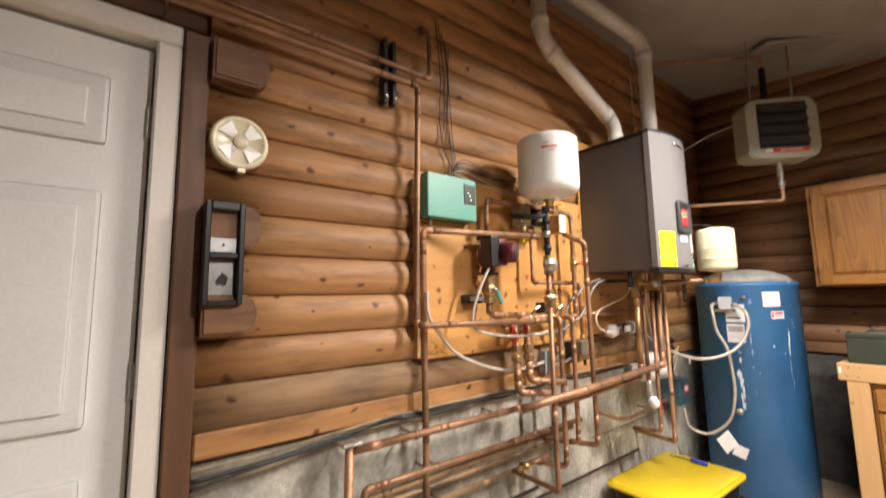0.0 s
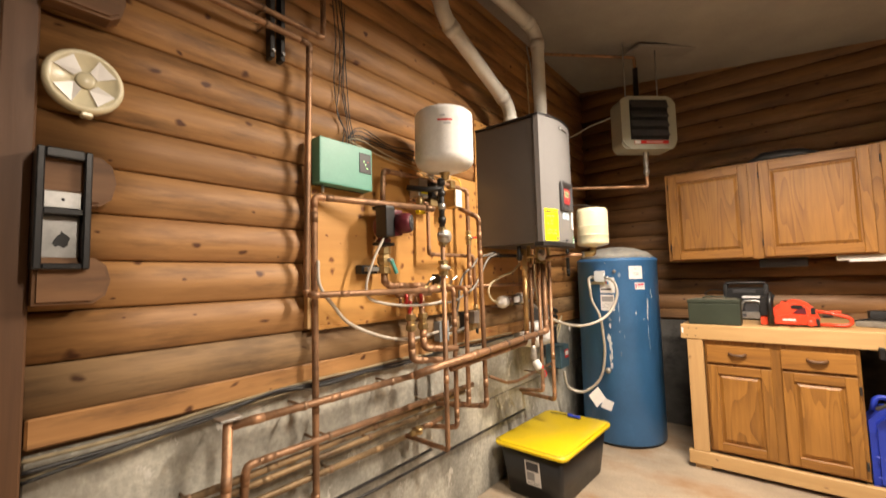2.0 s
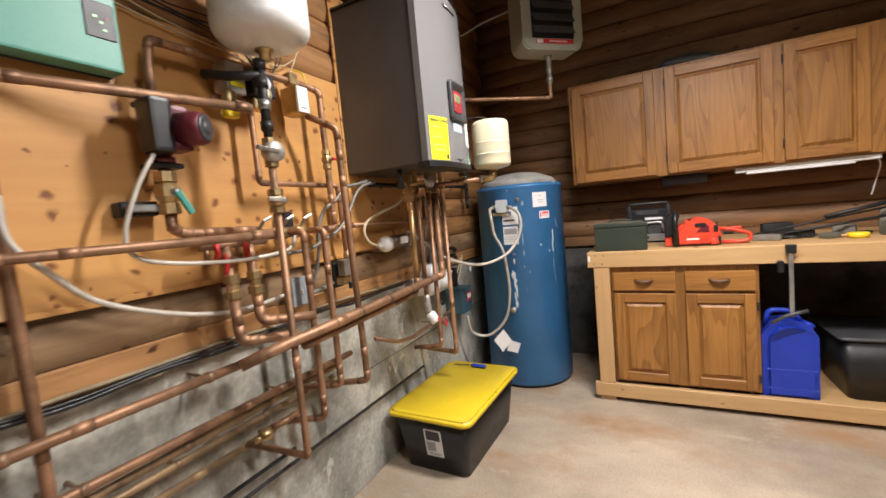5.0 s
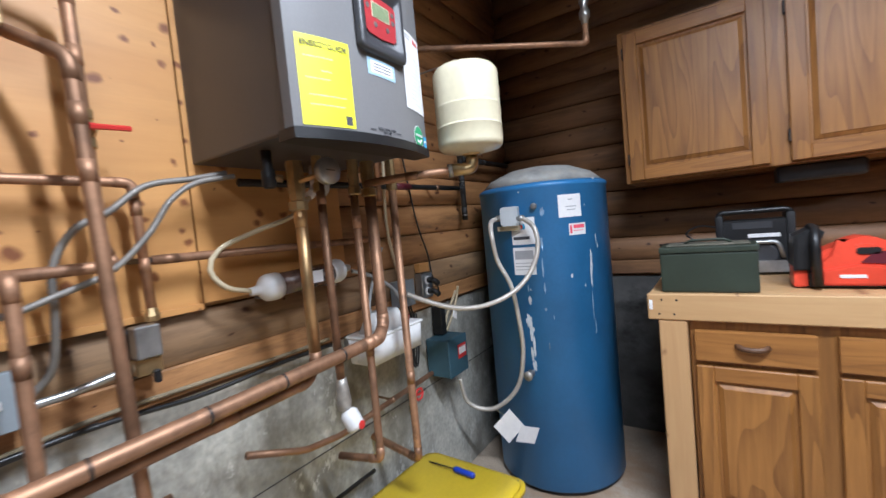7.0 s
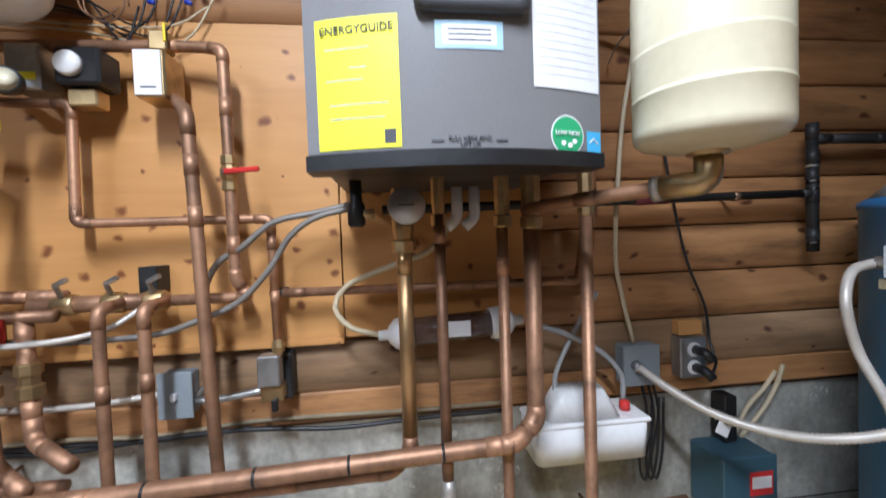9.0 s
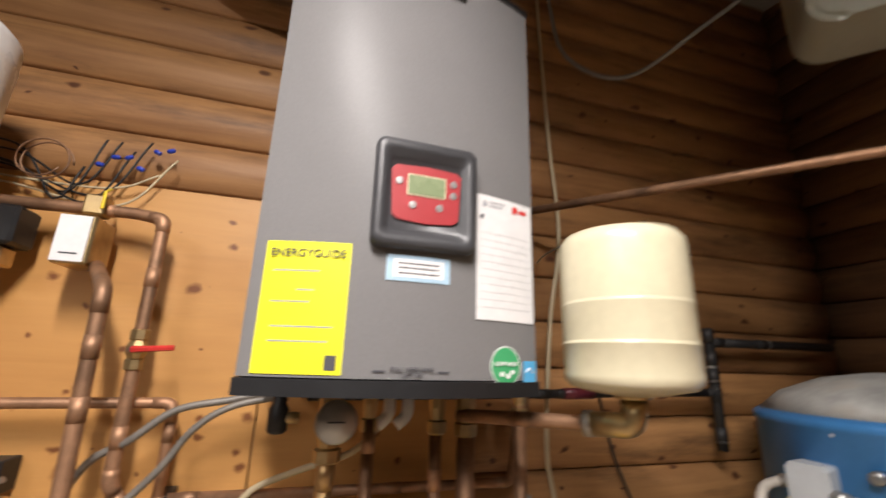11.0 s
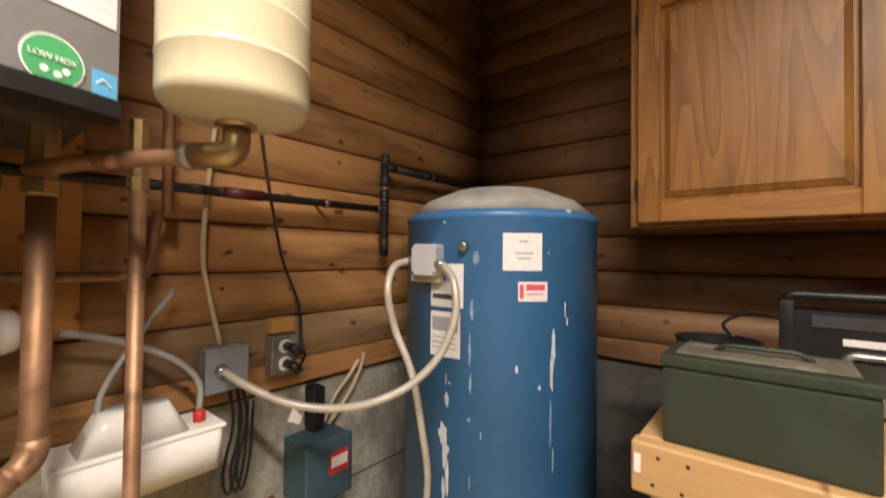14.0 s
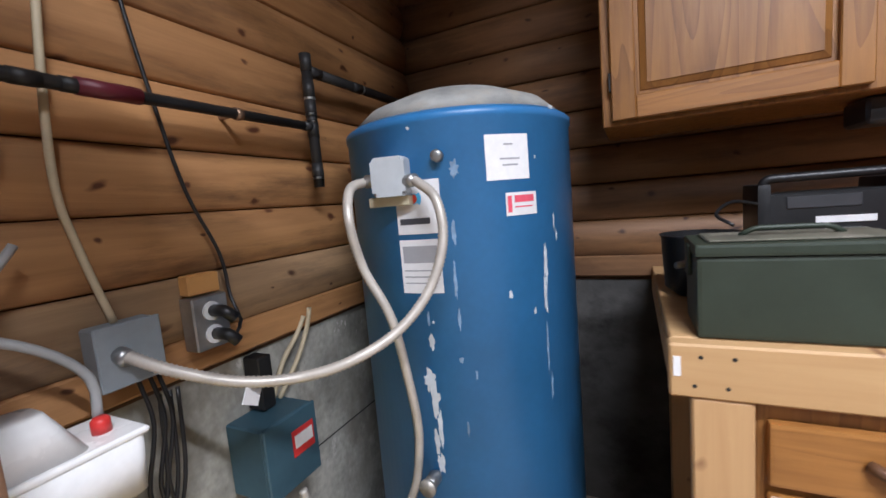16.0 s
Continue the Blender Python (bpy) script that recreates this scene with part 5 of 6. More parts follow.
# control panel: a dished dark bezel with a red keypad
PM = boiler_face(2.449, 1.832, 0.0)
bez = bmesh.new()
rings = []
for w, h, r, d in ((0.168, 0.180, 0.016, 0.0), (0.168, 0.180, 0.016, 0.012), (0.156, 0.168, 0.014, 0.017), (0.132, 0.140, 0.012, 0.016), (0.122, 0.124, 0.01, 0.004)):
    rings.append([bez.verts.new(PM @ Vector((x, y, d))) for x, y in rounded(w, h, r)])
for a, b in zip(rings, rings[1:]):
    for i in range(len(a)):
        bez.faces.new((a[i], a[(i + 1) % len(a)], b[(i + 1) % len(a)], b[i]))
bez.faces.new(rings[-1])
panel = part("control_panel", bez, CHARCOAL, boiler, "dished charcoal control panel", True)
pad = part("keypad", outline([(-0.058, 0.040), (-0.05, 0.047), (0.0, 0.050), (0.05, 0.047), (0.058, 0.040), (0.054, -0.036), (0.045, -0.043), (0.0, -0.047), (-0.045, -0.043), (-0.054, -0.036)], 0.003, PM @ Matrix.Translation((0, 0, 0.0045))), PANEL_RED, panel, "red keypad")
part("display_rim", outline(rounded(0.064, 0.036, 0.002), 0.001, PM @ Matrix.Translation((0.0, 0.016, 0.0078))), CREAM, pad)
part("display", outline(rounded(0.060, 0.032, 0.002), 0.001, PM @ Matrix.Translation((0.0, 0.016, 0.0085))), LCD, pad, "green lcd display")
for x, y in ((-0.045, 0.020), (0.045, 0.026), (0.045, 0.006), (-0.022, -0.018), (0.022, -0.018)):
    part("button", lathe([(0.0062, 0), (0.0062, 0.0012), (0, 0.0014)], PM @ Vector((x, y, 0.0076)), PM.to_3x3() @ Vector((0, 0, 1)), 14), STEEL, pad)

# white tank's printed band
wb = bmesh.new()
cols = []
for i in range(9):
    a = radians(207 + 28 * i / 8)
    p = Vector((1.568 + 0.1423 * math.cos(a), 1.23 + 0.1423 * math.sin(a), 0))
    cols.append((wb.verts.new(p + Vector((0, 0, 2.072))), wb.verts.new(p + Vector((0, 0, 2.081)))))
for a, b in zip(cols, cols[1:]):
    wb.faces.new((a[0], b[0], b[1], a[1]))
part("red_band", wb, RED, white_tank, "printed red band")
for z, a0, a1 in ((2.093, 212, 222), (2.056, 218, 232)):
    bm = bmesh.new()
    cols = []
    for i in range(5):
        a = radians(a0 + (a1 - a0) * i / 4)
        p = Vector((1.568 + 0.1423 * math.cos(a), 1.23 + 0.1423 * math.sin(a), 0))
        cols.append((bm.verts.new(p + Vector((0, 0, z))), bm.verts.new(p + Vector((0, 0, z + 0.008)))))
    for a, b in zip(cols, cols[1:]):
        bm.faces.new((a[0], b[0], b[1], a[1]))
    part("print_line", bm, GREY_INK, white_tank)

# ---- tank fittings, labels and scuffs ----
def wrap(name, a0, a1, z0, z1, material, parent, lift=0.0015, n=8):
    bm = bmesh.new()
    cols = []
    for i in range(n + 1):
        a = radians(a0 + (a1 - a0) * i / n)
        x, y = TX + (TR + lift) * math.cos(a), TY + (TR + lift) * math.sin(a)
        cols.append((bm.verts.new((x, y, z0)), bm.verts.new((x, y, z1))))
    for a, b in zip(cols, cols[1:]):
        bm.faces.new((a[0], b[0], b[1], a[1]))
    return part(name, bm, material, parent, "", True)


def scuff(a, z, wide, high, seed, material=None):
    """An uneven bare patch in the tank's paint."""
    rnd = random.Random(seed)
    bm = bmesh.new()
    n = 22
    vs = []
    for i in range(n):
        t = 2 * math.pi * i / n
        k = rnd.uniform(0.55, 1.1)
        aa = radians(a) + math.cos(t) * k * wide / 2 / TR
        vs.append(bm.verts.new((TX + (TR + 0.0014) * math.cos(aa), TY + (TR + 0.0014) * math.sin(aa), z + math.sin(t) * k * high / 2)))
    bm.faces.new(vs)
    return part("paint_scuff", bm, material or BARE, tank)


lab = wrap("white_label", -147, -127.5, 1.311, 1.413, PAPER, tank)
for z, a0, a1 in ((1.388, -139, -135), (1.356, -141, -132), (1.342, -140, -133)):
    wrap("print_line", a0, a1, z, z + 0.004, GREY_INK, lab, 0.0022, 3)
red = wrap("warning_label", -139.5, -124.5, 1.228, 1.281, PAPER, tank)
wrap("red_bar", -135.5, -126, 1.258, 1.274, PINK, red, 0.0022, 4)
wrap("red_bar", -135.5, -127, 1.246, 1.249, PINK, red, 0.0022, 4)
wrap("red_mark", -138.7, -136.8, 1.236, 1.274, PINK, red, 0.0022, 2)
mk = wrap("maker_label", -187, -166.5, 1.203, 1.327, PAPER, tank)
wrap("black_bar", -185.5, -171.5, 1.226, 1.240, INK, mk, 0.0022, 4)
p = Vector((math.cos(radians(-178.5)), math.sin(radians(-178.5)), 0))
part("blue_ring", lathe([(0.022, 0), (0, 0.001)], Vector((TX, TY, 1.285)) + p * (TR + 0.001), p, 20), BADGE_BLUE, mk)
part("orange_dot", lathe([(0.011, 0), (0, 0.0014)], Vector((TX, TY, 1.285)) + p * (TR + 0.002), p, 16), SAW_RED, mk)
dl = wrap("data_label", -187, -168, 1.062, 1.19, PAPER, tank)
wrap("grey_field", -185.5, -169.5, 1.135, 1.175, GREY_INK, dl, 0.0022, 4)
for z in (1.085, 1.10, 1.115):
    wrap("print_line", -185.5, -170.5, z, z + 0.003, GREY_INK, dl, 0.0022, 4)
for i, (a, z, w, h) in enumerate(((-175.5, 0.945, 0.016, 0.045), (-178, 0.845, 0.034, 0.075), (-176.2, 0.80, 0.026, 0.10), (-174.8, 0.73, 0.014, 0.12), (-177, 0.69, 0.020, 0.07), (-176, 0.63, 0.022, 0.06), (-174, 0.992, 0.006, 0.010),
                                  (-121, 1.11, 0.016, 0.12), (-122, 1.03, 0.013, 0.13), (-140, 1.045, 0.011, 0.026), (-128.5, 0.995, 0.009, 0.018), (-114, 1.205, 0.007, 0.05), (-112.5, 1.17, 0.007, 0.035),
                                  (-124, 1.36, 0.005, 0.012), (-112, 1.478, 0.024, 0.012), (-178, 1.445, 0.010, 0.008))):
    scuff(a, z, w, h, i)
FAINT = mat("faint_paint_rub", (0.22, 0.33, 0.48), 0.6, 0.0, (40, 40, 40), 0.6, 1.2, 0.1, 60)
for i, (a, z, w, h) in enumerate(((-160, 1.345, 0.024, 0.045), (-162, 1.20, 0.012, 0.07), (-163, 1.09, 0.010, 0.10), (-162.5, 1.0, 0.009, 0.06), (-163, 0.90, 0.012, 0.02), (-162.5, 0.73, 0.007, 0.05),
                                  (-122.5, 0.90, 0.008, 0.14), (-121, 0.80, 0.007, 0.09), (-157, 0.86, 0.006, 0.03), (-176, 1.0, 0.008, 0.05))):
    scuff(a, z, w, h, 40 + i, FAINT)
part("sensor_boss", lathe([(0.014, 0), (0.014, 0.02), (0.008, 0.022)], Vector((TX, TY, 1.375)) + Vector((-0.97, -0.24, 0)) * TR, (-0.97, -0.24, 0), 10), STEEL, tank, "", True)
aq = thing("tank_thermostat", (3.37, 1.07, 1.30), "grey strap-on tank thermostat box with conduit connectors", "thermostat")
AM = pose(3.436, 1.135, 1.338, 90, 0, -78)
part("cover", outline(rounded(0.080, 0.088, 0.010), 0.062, AM, 0.008), LIGHT_BOX, aq, "light grey cover", True)
part("connector", rod((3.395, 1.085, 1.325), (3.385, 1.06, 1.325), 0.015, None, 12), STEEL, aq, "", True)
part("connector", rod((3.40, 1.165, 1.335), (3.385, 1.19, 1.333), 0.015, None, 12), STEEL, aq, "", True)
part("bracket", box(3.405, 3.43, 1.09, 1.20, 1.272, 1.295, 0.002), CREAM, aq)
dv = thing("drain_valve", (3.42, 1.0, 0.6), "grey metal drain valve low on the blue tank", "valve")
part("body", lathe([(0.012, 0), (0.018, 0.01), (0.018, 0.03), (0.012, 0.05)], Vector((TX, TY, 0.60)) + Vector((-0.9997, -0.02, 0)) * TR, (-0.9997, -0.02, 0), 10), STEEL, dv, "", True)
part("wheel", lathe([(0.022, 0), (0.022, 0.008)], Vector((TX, TY, 0.60)) + Vector((-0.9997, -0.02, 0)) * (TR + 0.05), (-0.9997, -0.02, 0), 12), SOLDER, dv, "", True)

# armoured cables
WHIP = mat("armoured_cable_sheath", (0.60, 0.55, 0.48), 0.45, 0.3, (20, 20, 20), 0.85, 1.1, 0.05, 60)
cable("armoured_cable", [(2.965, 1.43, 1.057), (3.001, 1.36, 1.021), (3.06, 1.28, 0.984), (3.13, 1.21, 0.968), (3.19, 1.13, 0.983), (3.26, 1.06, 1.025), (3.315, 1.01, 1.098), (3.345, 0.985, 1.194), (3.358, 1.0, 1.28), (3.385, 1.06, 1.325)], 0.0105, WHIP, "cream armoured cable looping to the tank thermostat", "cable", "armoured cables", True)
cable("armoured_cable", [(3.385, 1.19, 1.333), (3.325, 1.19, 1.315), (3.285, 1.17, 1.248), (3.31, 1.165, 1.144), (3.33, 1.12, 1.03), (3.36, 1.11, 0.88), (3.40, 1.12, 0.70), (3.41, 1.17, 0.52), (3.38, 1.29, 0.41), (3.33, 1.40, 0.44), (3.30, 1.42, 0.57)], 0.0105, WHIP, "cream armoured cable hanging down to the blue relay box", "cable", "armoured cables", True)
tagsheet = thing("paper_tag", (3.24, 1.12, 0.36), "white paper tags tied to the hanging cable", "tag", "paper tags")
part("sheet", box(-0.05, 0.05, -0.001, 0.001, -0.06, 0.06, 0.0, None, 1, pose(3.215, 1.13, 0.43, 6, -36, -38)), PAPER, tagsheet)
part("sheet", box(-0.036, 0.036, -0.001, 0.001, -0.06, 0.06, 0.0, None, 1, pose(3.30, 1.085, 0.36, 14, -64, -38)), PAPER, tagsheet)
part("tie_string", sweep([(3.38, 1.29, 0.41), (3.29, 1.20, 0.44), (3.21, 1.14, 0.47)], 0.0015, None, 5), CABLE_CREAM, tagsheet)
small = thing("paper_tag", (3.10, 1.28, 0.95), "small white paper tag on the armoured cable", "tag", "paper tags")
part("sheet", box(-0.02, 0.02, -0.001, 0.001, -0.016, 0.016, 0.0, None, 1, pose(3.075, 1.265, 0.952, 0, 30, 10)), PAPER, small)
# boxes on the wall beside the tank
jb = thing("junction_box", (2.98, 1.48, 1.0), "grey steel junction box with a blank cover", "electrical box", "electrical boxes")
part("box", box(2.933, 3.035, 1.44, 1.487, 1.0, 1.108, 0.004), GREY_BOX, jb)
part("cover", box(2.931, 3.037, 1.436, 1.4405, 0.998, 1.11, 0.002), GREY_BOX, jb)
part("connector", rod((2.965, 1.44, 1.057), (2.968, 1.42, 1.05), 0.015, None, 12), STEEL, jb, "", True)
oj = thing("outlet_box", (3.145, 1.48, 1.0), "steel outlet box with two black plugs in it", "electrical box", "electrical boxes")
part("box", box(3.105, 3.185, 1.445, 1.487, 1.005, 1.118, 0.003), STEEL, oj)
for z in (1.035, 1.085):
    part("socket", lathe([(0.02, 0), (0.02, 0.004)], (3.145, 1.445, z), (0, -1, 0), 16), PAPER, oj)
    part("plug", sweep([(3.147, 1.442, z), (3.15, 1.41, z), (3.165, 1.40, z - 0.02)], 0.013, None, 10, 0.01), BLACK, oj, "black plug", True)
tagged(part("wood_block", box(3.11, 3.18, 1.455, 1.488, 1.122, 1.165, 0.003), PLY), "small wood block above the outlet", "block")
cable("power_cable", [(3.16, 1.40, 1.03), (3.20, 1.43, 1.05), (3.205, 1.46, 1.10), (3.20, 1.47, 1.20), (3.145, 1.47, 1.336), (3.107, 1.47, 1.508), (3.072, 1.47, 1.715), (3.05, 1.47, 1.95)], 0.004, BLACK, "black cord hanging down the log wall")
cable("cream_cable", [(2.975, 1.46, 1.11), (2.945, 1.465, 1.249), (2.93, 1.465, 1.378), (2.955, 1.465, 1.695), (3.0, 1.468, 1.97), (2.98, 1.468, 2.282), (2.965, 1.468, 2.60), (2.95, 1.47, 3.05)], 0.0065, CABLE_CREAM, "cream cable stapled up the log wall", "cable")
cable("grey_cable", [(2.95, 1.46, 3.2), (2.986, 1.45, 3.037), (2.985, 1.43, 2.80), (3.014, 1.389, 2.576), (3.133, 1.268, 2.439), (3.29, 1.10, 2.54), (3.372, 0.945, 2.60)], 0.0065, CABLE_GREY, "grey cable sagging from the wall to the unit heater", "cable")
rb = thing("relay_box", (3.28, 1.48, 0.6), "teal steel relay box with a red warning label", "electrical box", "electrical boxes")
part("box", box(3.19, 3.35, 1.405, 1.525, 0.612, 0.79, 0.004), TEAL_BOX, rb)
part("cover", box(3.188, 3.352, 1.395, 1.4055, 0.61, 0.792, 0.003), TEAL_BOX, rb)
part("label", box(3.265, 3.335, 1.3925, 1.3945, 0.685, 0.75), RED, rb, "red label with a white field")
part("label_field", box(3.271, 3.329, 1.391, 1.3924, 0.705, 0.737), PAPER, rb)
part("pipe_stub", box(3.26, 3.30, 1.47, 1.525, 0.795, 0.93, 0.003), BLACK_IRON, rb)
for pts in ([(3.31, 1.50, 0.79), (3.36, 1.50, 0.88), (3.42, 1.505, 0.93), (3.46, 1.505, 0.98)], [(3.335, 1.50, 0.79), (3.42, 1.505, 0.87), (3.47, 1.505, 0.95), (3.48, 1.50, 1.0)]):
    cable("white_cable", pts, 0.007, CABLE_CREAM, "white cable rising from the relay box", "cable", "relay cables")
wheel = thing("gate_valve", (3.02, 1.47, 0.55), "red iron valve handwheel low on the wall", "valve")
part("rim", sweep([(3.02 + 0.024 * math.cos(radians(a)), 1.455, 0.60 + 0.024 * math.sin(radians(a))) for a in range(0, 361, 24)], 0.005, None, 8), RED, wheel, "", True)
part("spoke", box(2.998, 3.042, 1.452, 1.458, 0.597, 0.603), RED, wheel)
part("stem", rod((3.02, 1.455, 0.60), (3.02, 1.532, 0.60), 0.006, None, 8), BRASS, wheel)
# condensate pump
cp = thing("condensate_pump", (2.79, 1.40, 0.86), "white plastic condensate pump on the wall", "pump")
tapered(2.79, 1.395, 0.862, 0.95, 0.285, 0.12, 0.295, 0.125, 0.02, 0, "reservoir", WHITE_TANK, cp)
part("lid", box(2.642, 2.94, 1.33, 1.46, 0.95, 0.962, 0.004), WHITE_TANK, cp)
tapered(2.775, 1.39, 0.962, 1.03, 0.19, 0.10, 0.12, 0.07, 0.02, 0, "motor_cover", WHITE_TANK, cp)
part("float_cap", lathe([(0.013, 0), (0.013, 0.02), (0.009, 0.024)], (2.90, 1.385, 0.962), (0, 0, 1), 12), RED, cp, "red cap", True)
part("hole", lathe([(0.012, 0), (0, 0.001)], (2.74, 1.365, 1.016), (-0.3, -0.5, 1), 12), BLACK, cp)
part("wall_hanger", box(2.70, 2.88, 1.458, 1.535, 0.90, 0.948, 0.002), STEEL, cp)
cable("drain_tube", [(2.904, 1.40, 0.975), (2.907, 1.41, 1.043), (2.85, 1.41, 1.11), (2.75, 1.41, 1.165), (2.66, 1.405, 1.195)], 0.0075, CABLE_GREY, "grey drain tube from the neutraliser to the pump", "tube", "drain tubes")
cable("drain_tube", [(2.74, 1.38, 0.96), (2.72, 1.40, 1.05), (2.80, 1.43, 1.18), (2.86, 1.44, 1.26)], 0.0065, CABLE_GREY, "grey drain tube behind the copper pipe", "tube", "drain tubes")
for dx in (0.0, 0.02, 0.035):
    cable("power_cable", [(3.0 + dx, 1.47, 1.0), (3.01 + dx, 1.46, 0.90), (2.985 + dx, 1.46, 0.78), (3.0 + dx, 1.46, 0.72), (3.02 + dx, 1.46, 0.80), (3.03 + dx, 1.465, 0.95)], 0.004, BLACK, "looped black cord hanging under the junction box", "cable", "looped cords")
# neutraliser canister
nz = thing("condensate_neutraliser", (2.45, 1.40, 1.197), "clear canister of dark media with white ends", "filter")
part("canister", rod((2.36, 1.40, 1.195), (2.56, 1.40, 1.205), 0.034, None, 24), mat("dark_media", (0.09, 0.05, 0.035), 0.25, 0, (30, 30, 30), 0.6, 1.5, 0.1, 60, coat=0.6), nz, "", True)
for x0, x1, s in ((2.365, 2.30, -1), (2.555, 2.60, 1)):
    part("end_cap", lathe([(0.038, 0), (0.040, 0.012), (0.040, 0.03), (0.036, 0.045), (0.02, 0.06), (0.013, 0.062), (0.012, 0.085)], (x0, 1.40, 1.195 if s < 0 else 1.205), (s, 0, 0.05 * s), 20), WHITE_TANK, nz, "white end cap", True)
part("label", box(2.425, 2.50, 1.3635, 1.3655, 1.185, 1.222, 0), PAPER, nz)
for x in (2.345, 2.575):
    part("clip", box(x - 0.006, x + 0.006, 1.40, 1.49, 1.158, 1.164, 0.001), STEEL, nz)
cable("clear_tube", [(2.285, 1.40, 1.192), (2.215, 1.40, 1.215), (2.18, 1.40, 1.265), (2.21, 1.40, 1.315), (2.30, 1.38, 1.354), (2.40, 1.35, 1.39), (2.45, 1.32, 1.445)], 0.007, CABLE_CREAM, "clear plastic tube into the neutraliser", "tube")
# switch box, relay and flexible conduits on the plywood
sb = thing("switch_box", (1.79, 1.48, 1.01), "grey switch box with a white toggle", "electrical box", "electrical boxes")
part("box", box(1.757, 1.828, 1.445, 1.49, 1.015, 1.12, 0.004), GREY_BOX, sb)
part("plate", box(1.753, 1.832, 1.441, 1.4455, 1.011, 1.124, 0.002), GREY_BOX, sb)
part("toggle", box(1.787, 1.799, 1.428, 1.442, 1.058, 1.075, 0.002), PAPER, sb, "white toggle")
gb = thing("relay", (2.03, 1.45, 1.05), "gas relay with a silver cover on an open metal box", "relay")
part("box", box(1.995, 2.065, 1.44, 1.49, 1.04, 1.15, 0.004), BLACK_IRON, gb)
part("cover", box(2.0, 2.05, 1.385, 1.425, 1.09, 1.162, 0.003, None, 1, None), STEEL, gb, "silver cover")
part("terminal_block", box(2.0, 2.052, 1.40, 1.44, 1.05, 1.088, 0.003), BRASS, gb)
part("lever", box(2.028, 2.042, 1.385, 1.40, 1.03, 1.06, 0.003, None, 1, None), BLACK, gb)
cable("steel_conduit", [(1.832, 1.46, 1.045), (1.90, 1.455, 1.048), (1.995, 1.455, 1.062)], 0.009, STEEL, "short steel conduit between the boxes", "conduit", "conduits")
cable("white_conduit", [(0.992, 1.43, 1.44), (0.997, 1.425, 1.34), (1.057, 1.42, 1.257), (1.136, 1.42, 1.178), (1.288, 1.42, 1.11), (1.446, 1.425, 1.07), (1.586, 1.44, 1.06), (1.70, 1.45, 1.066), (1.757, 1.455, 1.07)], 0.0072, WHIP, "white flexible conduit swooping to the switch box", "conduit", "conduits", True)
cable("pump_cord", [(1.27, 1.345, 1.54), (1.247, 1.35, 1.50), (1.22, 1.36, 1.44), (1.19, 1.37, 1.344), (1.201, 1.37, 1.283), (1.278, 1.35, 1.252), (1.454, 1.34, 1.233), (1.60, 1.33, 1.236), (1.70, 1.36, 1.25), (1.76, 1.40, 1.29)], 0.0062, WHIP, "ribbed metal conduit from the pump", "conduit", "conduits", True)
cable("steel_conduit", [(2.24, 1.38, 1.51), (2.152, 1.38, 1.491), (2.055, 1.38, 1.471), (1.983, 1.38, 1.416), (1.925, 1.39, 1.381), (1.888, 1.40, 1.309), (1.884, 1.41, 1.212), (1.875, 1.44, 1.11), (1.84, 1.46, 1.06)], 0.0072, FLEX, "ribbed steel conduit from the boiler", "conduit", "conduits", True)
cable("steel_conduit", [(2.25, 1.36, 1.50), (2.155, 1.36, 1.479), (2.094, 1.36, 1.437), (2.044, 1.365, 1.364), (1.973, 1.37, 1.294), (1.884, 1.375, 1.257), (1.788, 1.37, 1.231), (1.609, 1.36, 1.229), (1.48, 1.37, 1.235)], 0.0068, FLEX, "ribbed steel conduit from the boiler", "conduit", "conduits", True)
# thermostat wires
rnd = random.Random(5)
for i in range(5):
    w = [rnd.uniform(-0.016, 0.016) for _ in range(4)]
    cable("thermostat_wire", [(1.10 + 0.02 * i, 1.488, 2.74 - 0.03 * i), (1.12 + 0.017 * i + w[0], 1.484, 2.45), (1.105 + 0.022 * i + w[1], 1.482, 2.24), (1.12 + 0.02 * i + w[2], 1.478, 2.10), (1.155 + 0.012 * i, 1.47, 2.02 + w[3]), (1.14 + 0.02 * i, 1.465, 1.95)], 0.0022, BLACK, "thin dark thermostat wire down the logs", "wire", "thermostat wires")
for i in range(7):
    z = 2.03 - 0.012 * i
    cable("thermostat_wire", [(1.17, 1.47, 1.99), (1.24, 1.462, z + 0.02 + rnd.uniform(-0.01, 0.015)), (1.42, 1.46, z + rnd.uniform(-0.015, 0.015)), (1.62, 1.46, z - 0.02 + rnd.uniform(-0.02, 0.02)), (1.72 + 0.02 * i, 1.45, 1.90 + 0.02 * (i % 3)), (1.76 + 0.03 * i, 1.45, 2.02 + rnd.uniform(-0.05, 0.05))], 0.0026, BLACK if i < 5 else CABLE_CREAM, "thin thermostat wire spread over the logs", "wire", "thermostat wires")
for i in range(6):
    tagged(part("wire_nut", lathe([(0.004, 0), (0.006, 0.004), (0.005, 0.016), (0.002, 0.018)], (1.78 + 0.027 * i, 1.45, 2.035 + rnd.uniform(-0.04, 0.03)), (rnd.uniform(0.2, 1), -0.2, rnd.uniform(-0.5, 0.5)), 8), JUG_BLUE, None, "", True), "blue wire connector cap", "wire connector", "wire connectors")
cable("copper_coil", [(1.70 + 0.045 * math.cos(radians(a)), 1.44 - 0.00005 * a, 1.98 + 0.045 * math.sin(radians(a))) for a in range(0, 700, 30)], 0.0022, COPPER, "coil of thin orange wire above the valves", "wire")
part("yellow_jumper", sweep([(1.845, 1.40, 1.92), (1.855, 1.36, 1.90), (1.86, 1.35, 1.86)], 0.003, None, 6), YELLOW, zb)
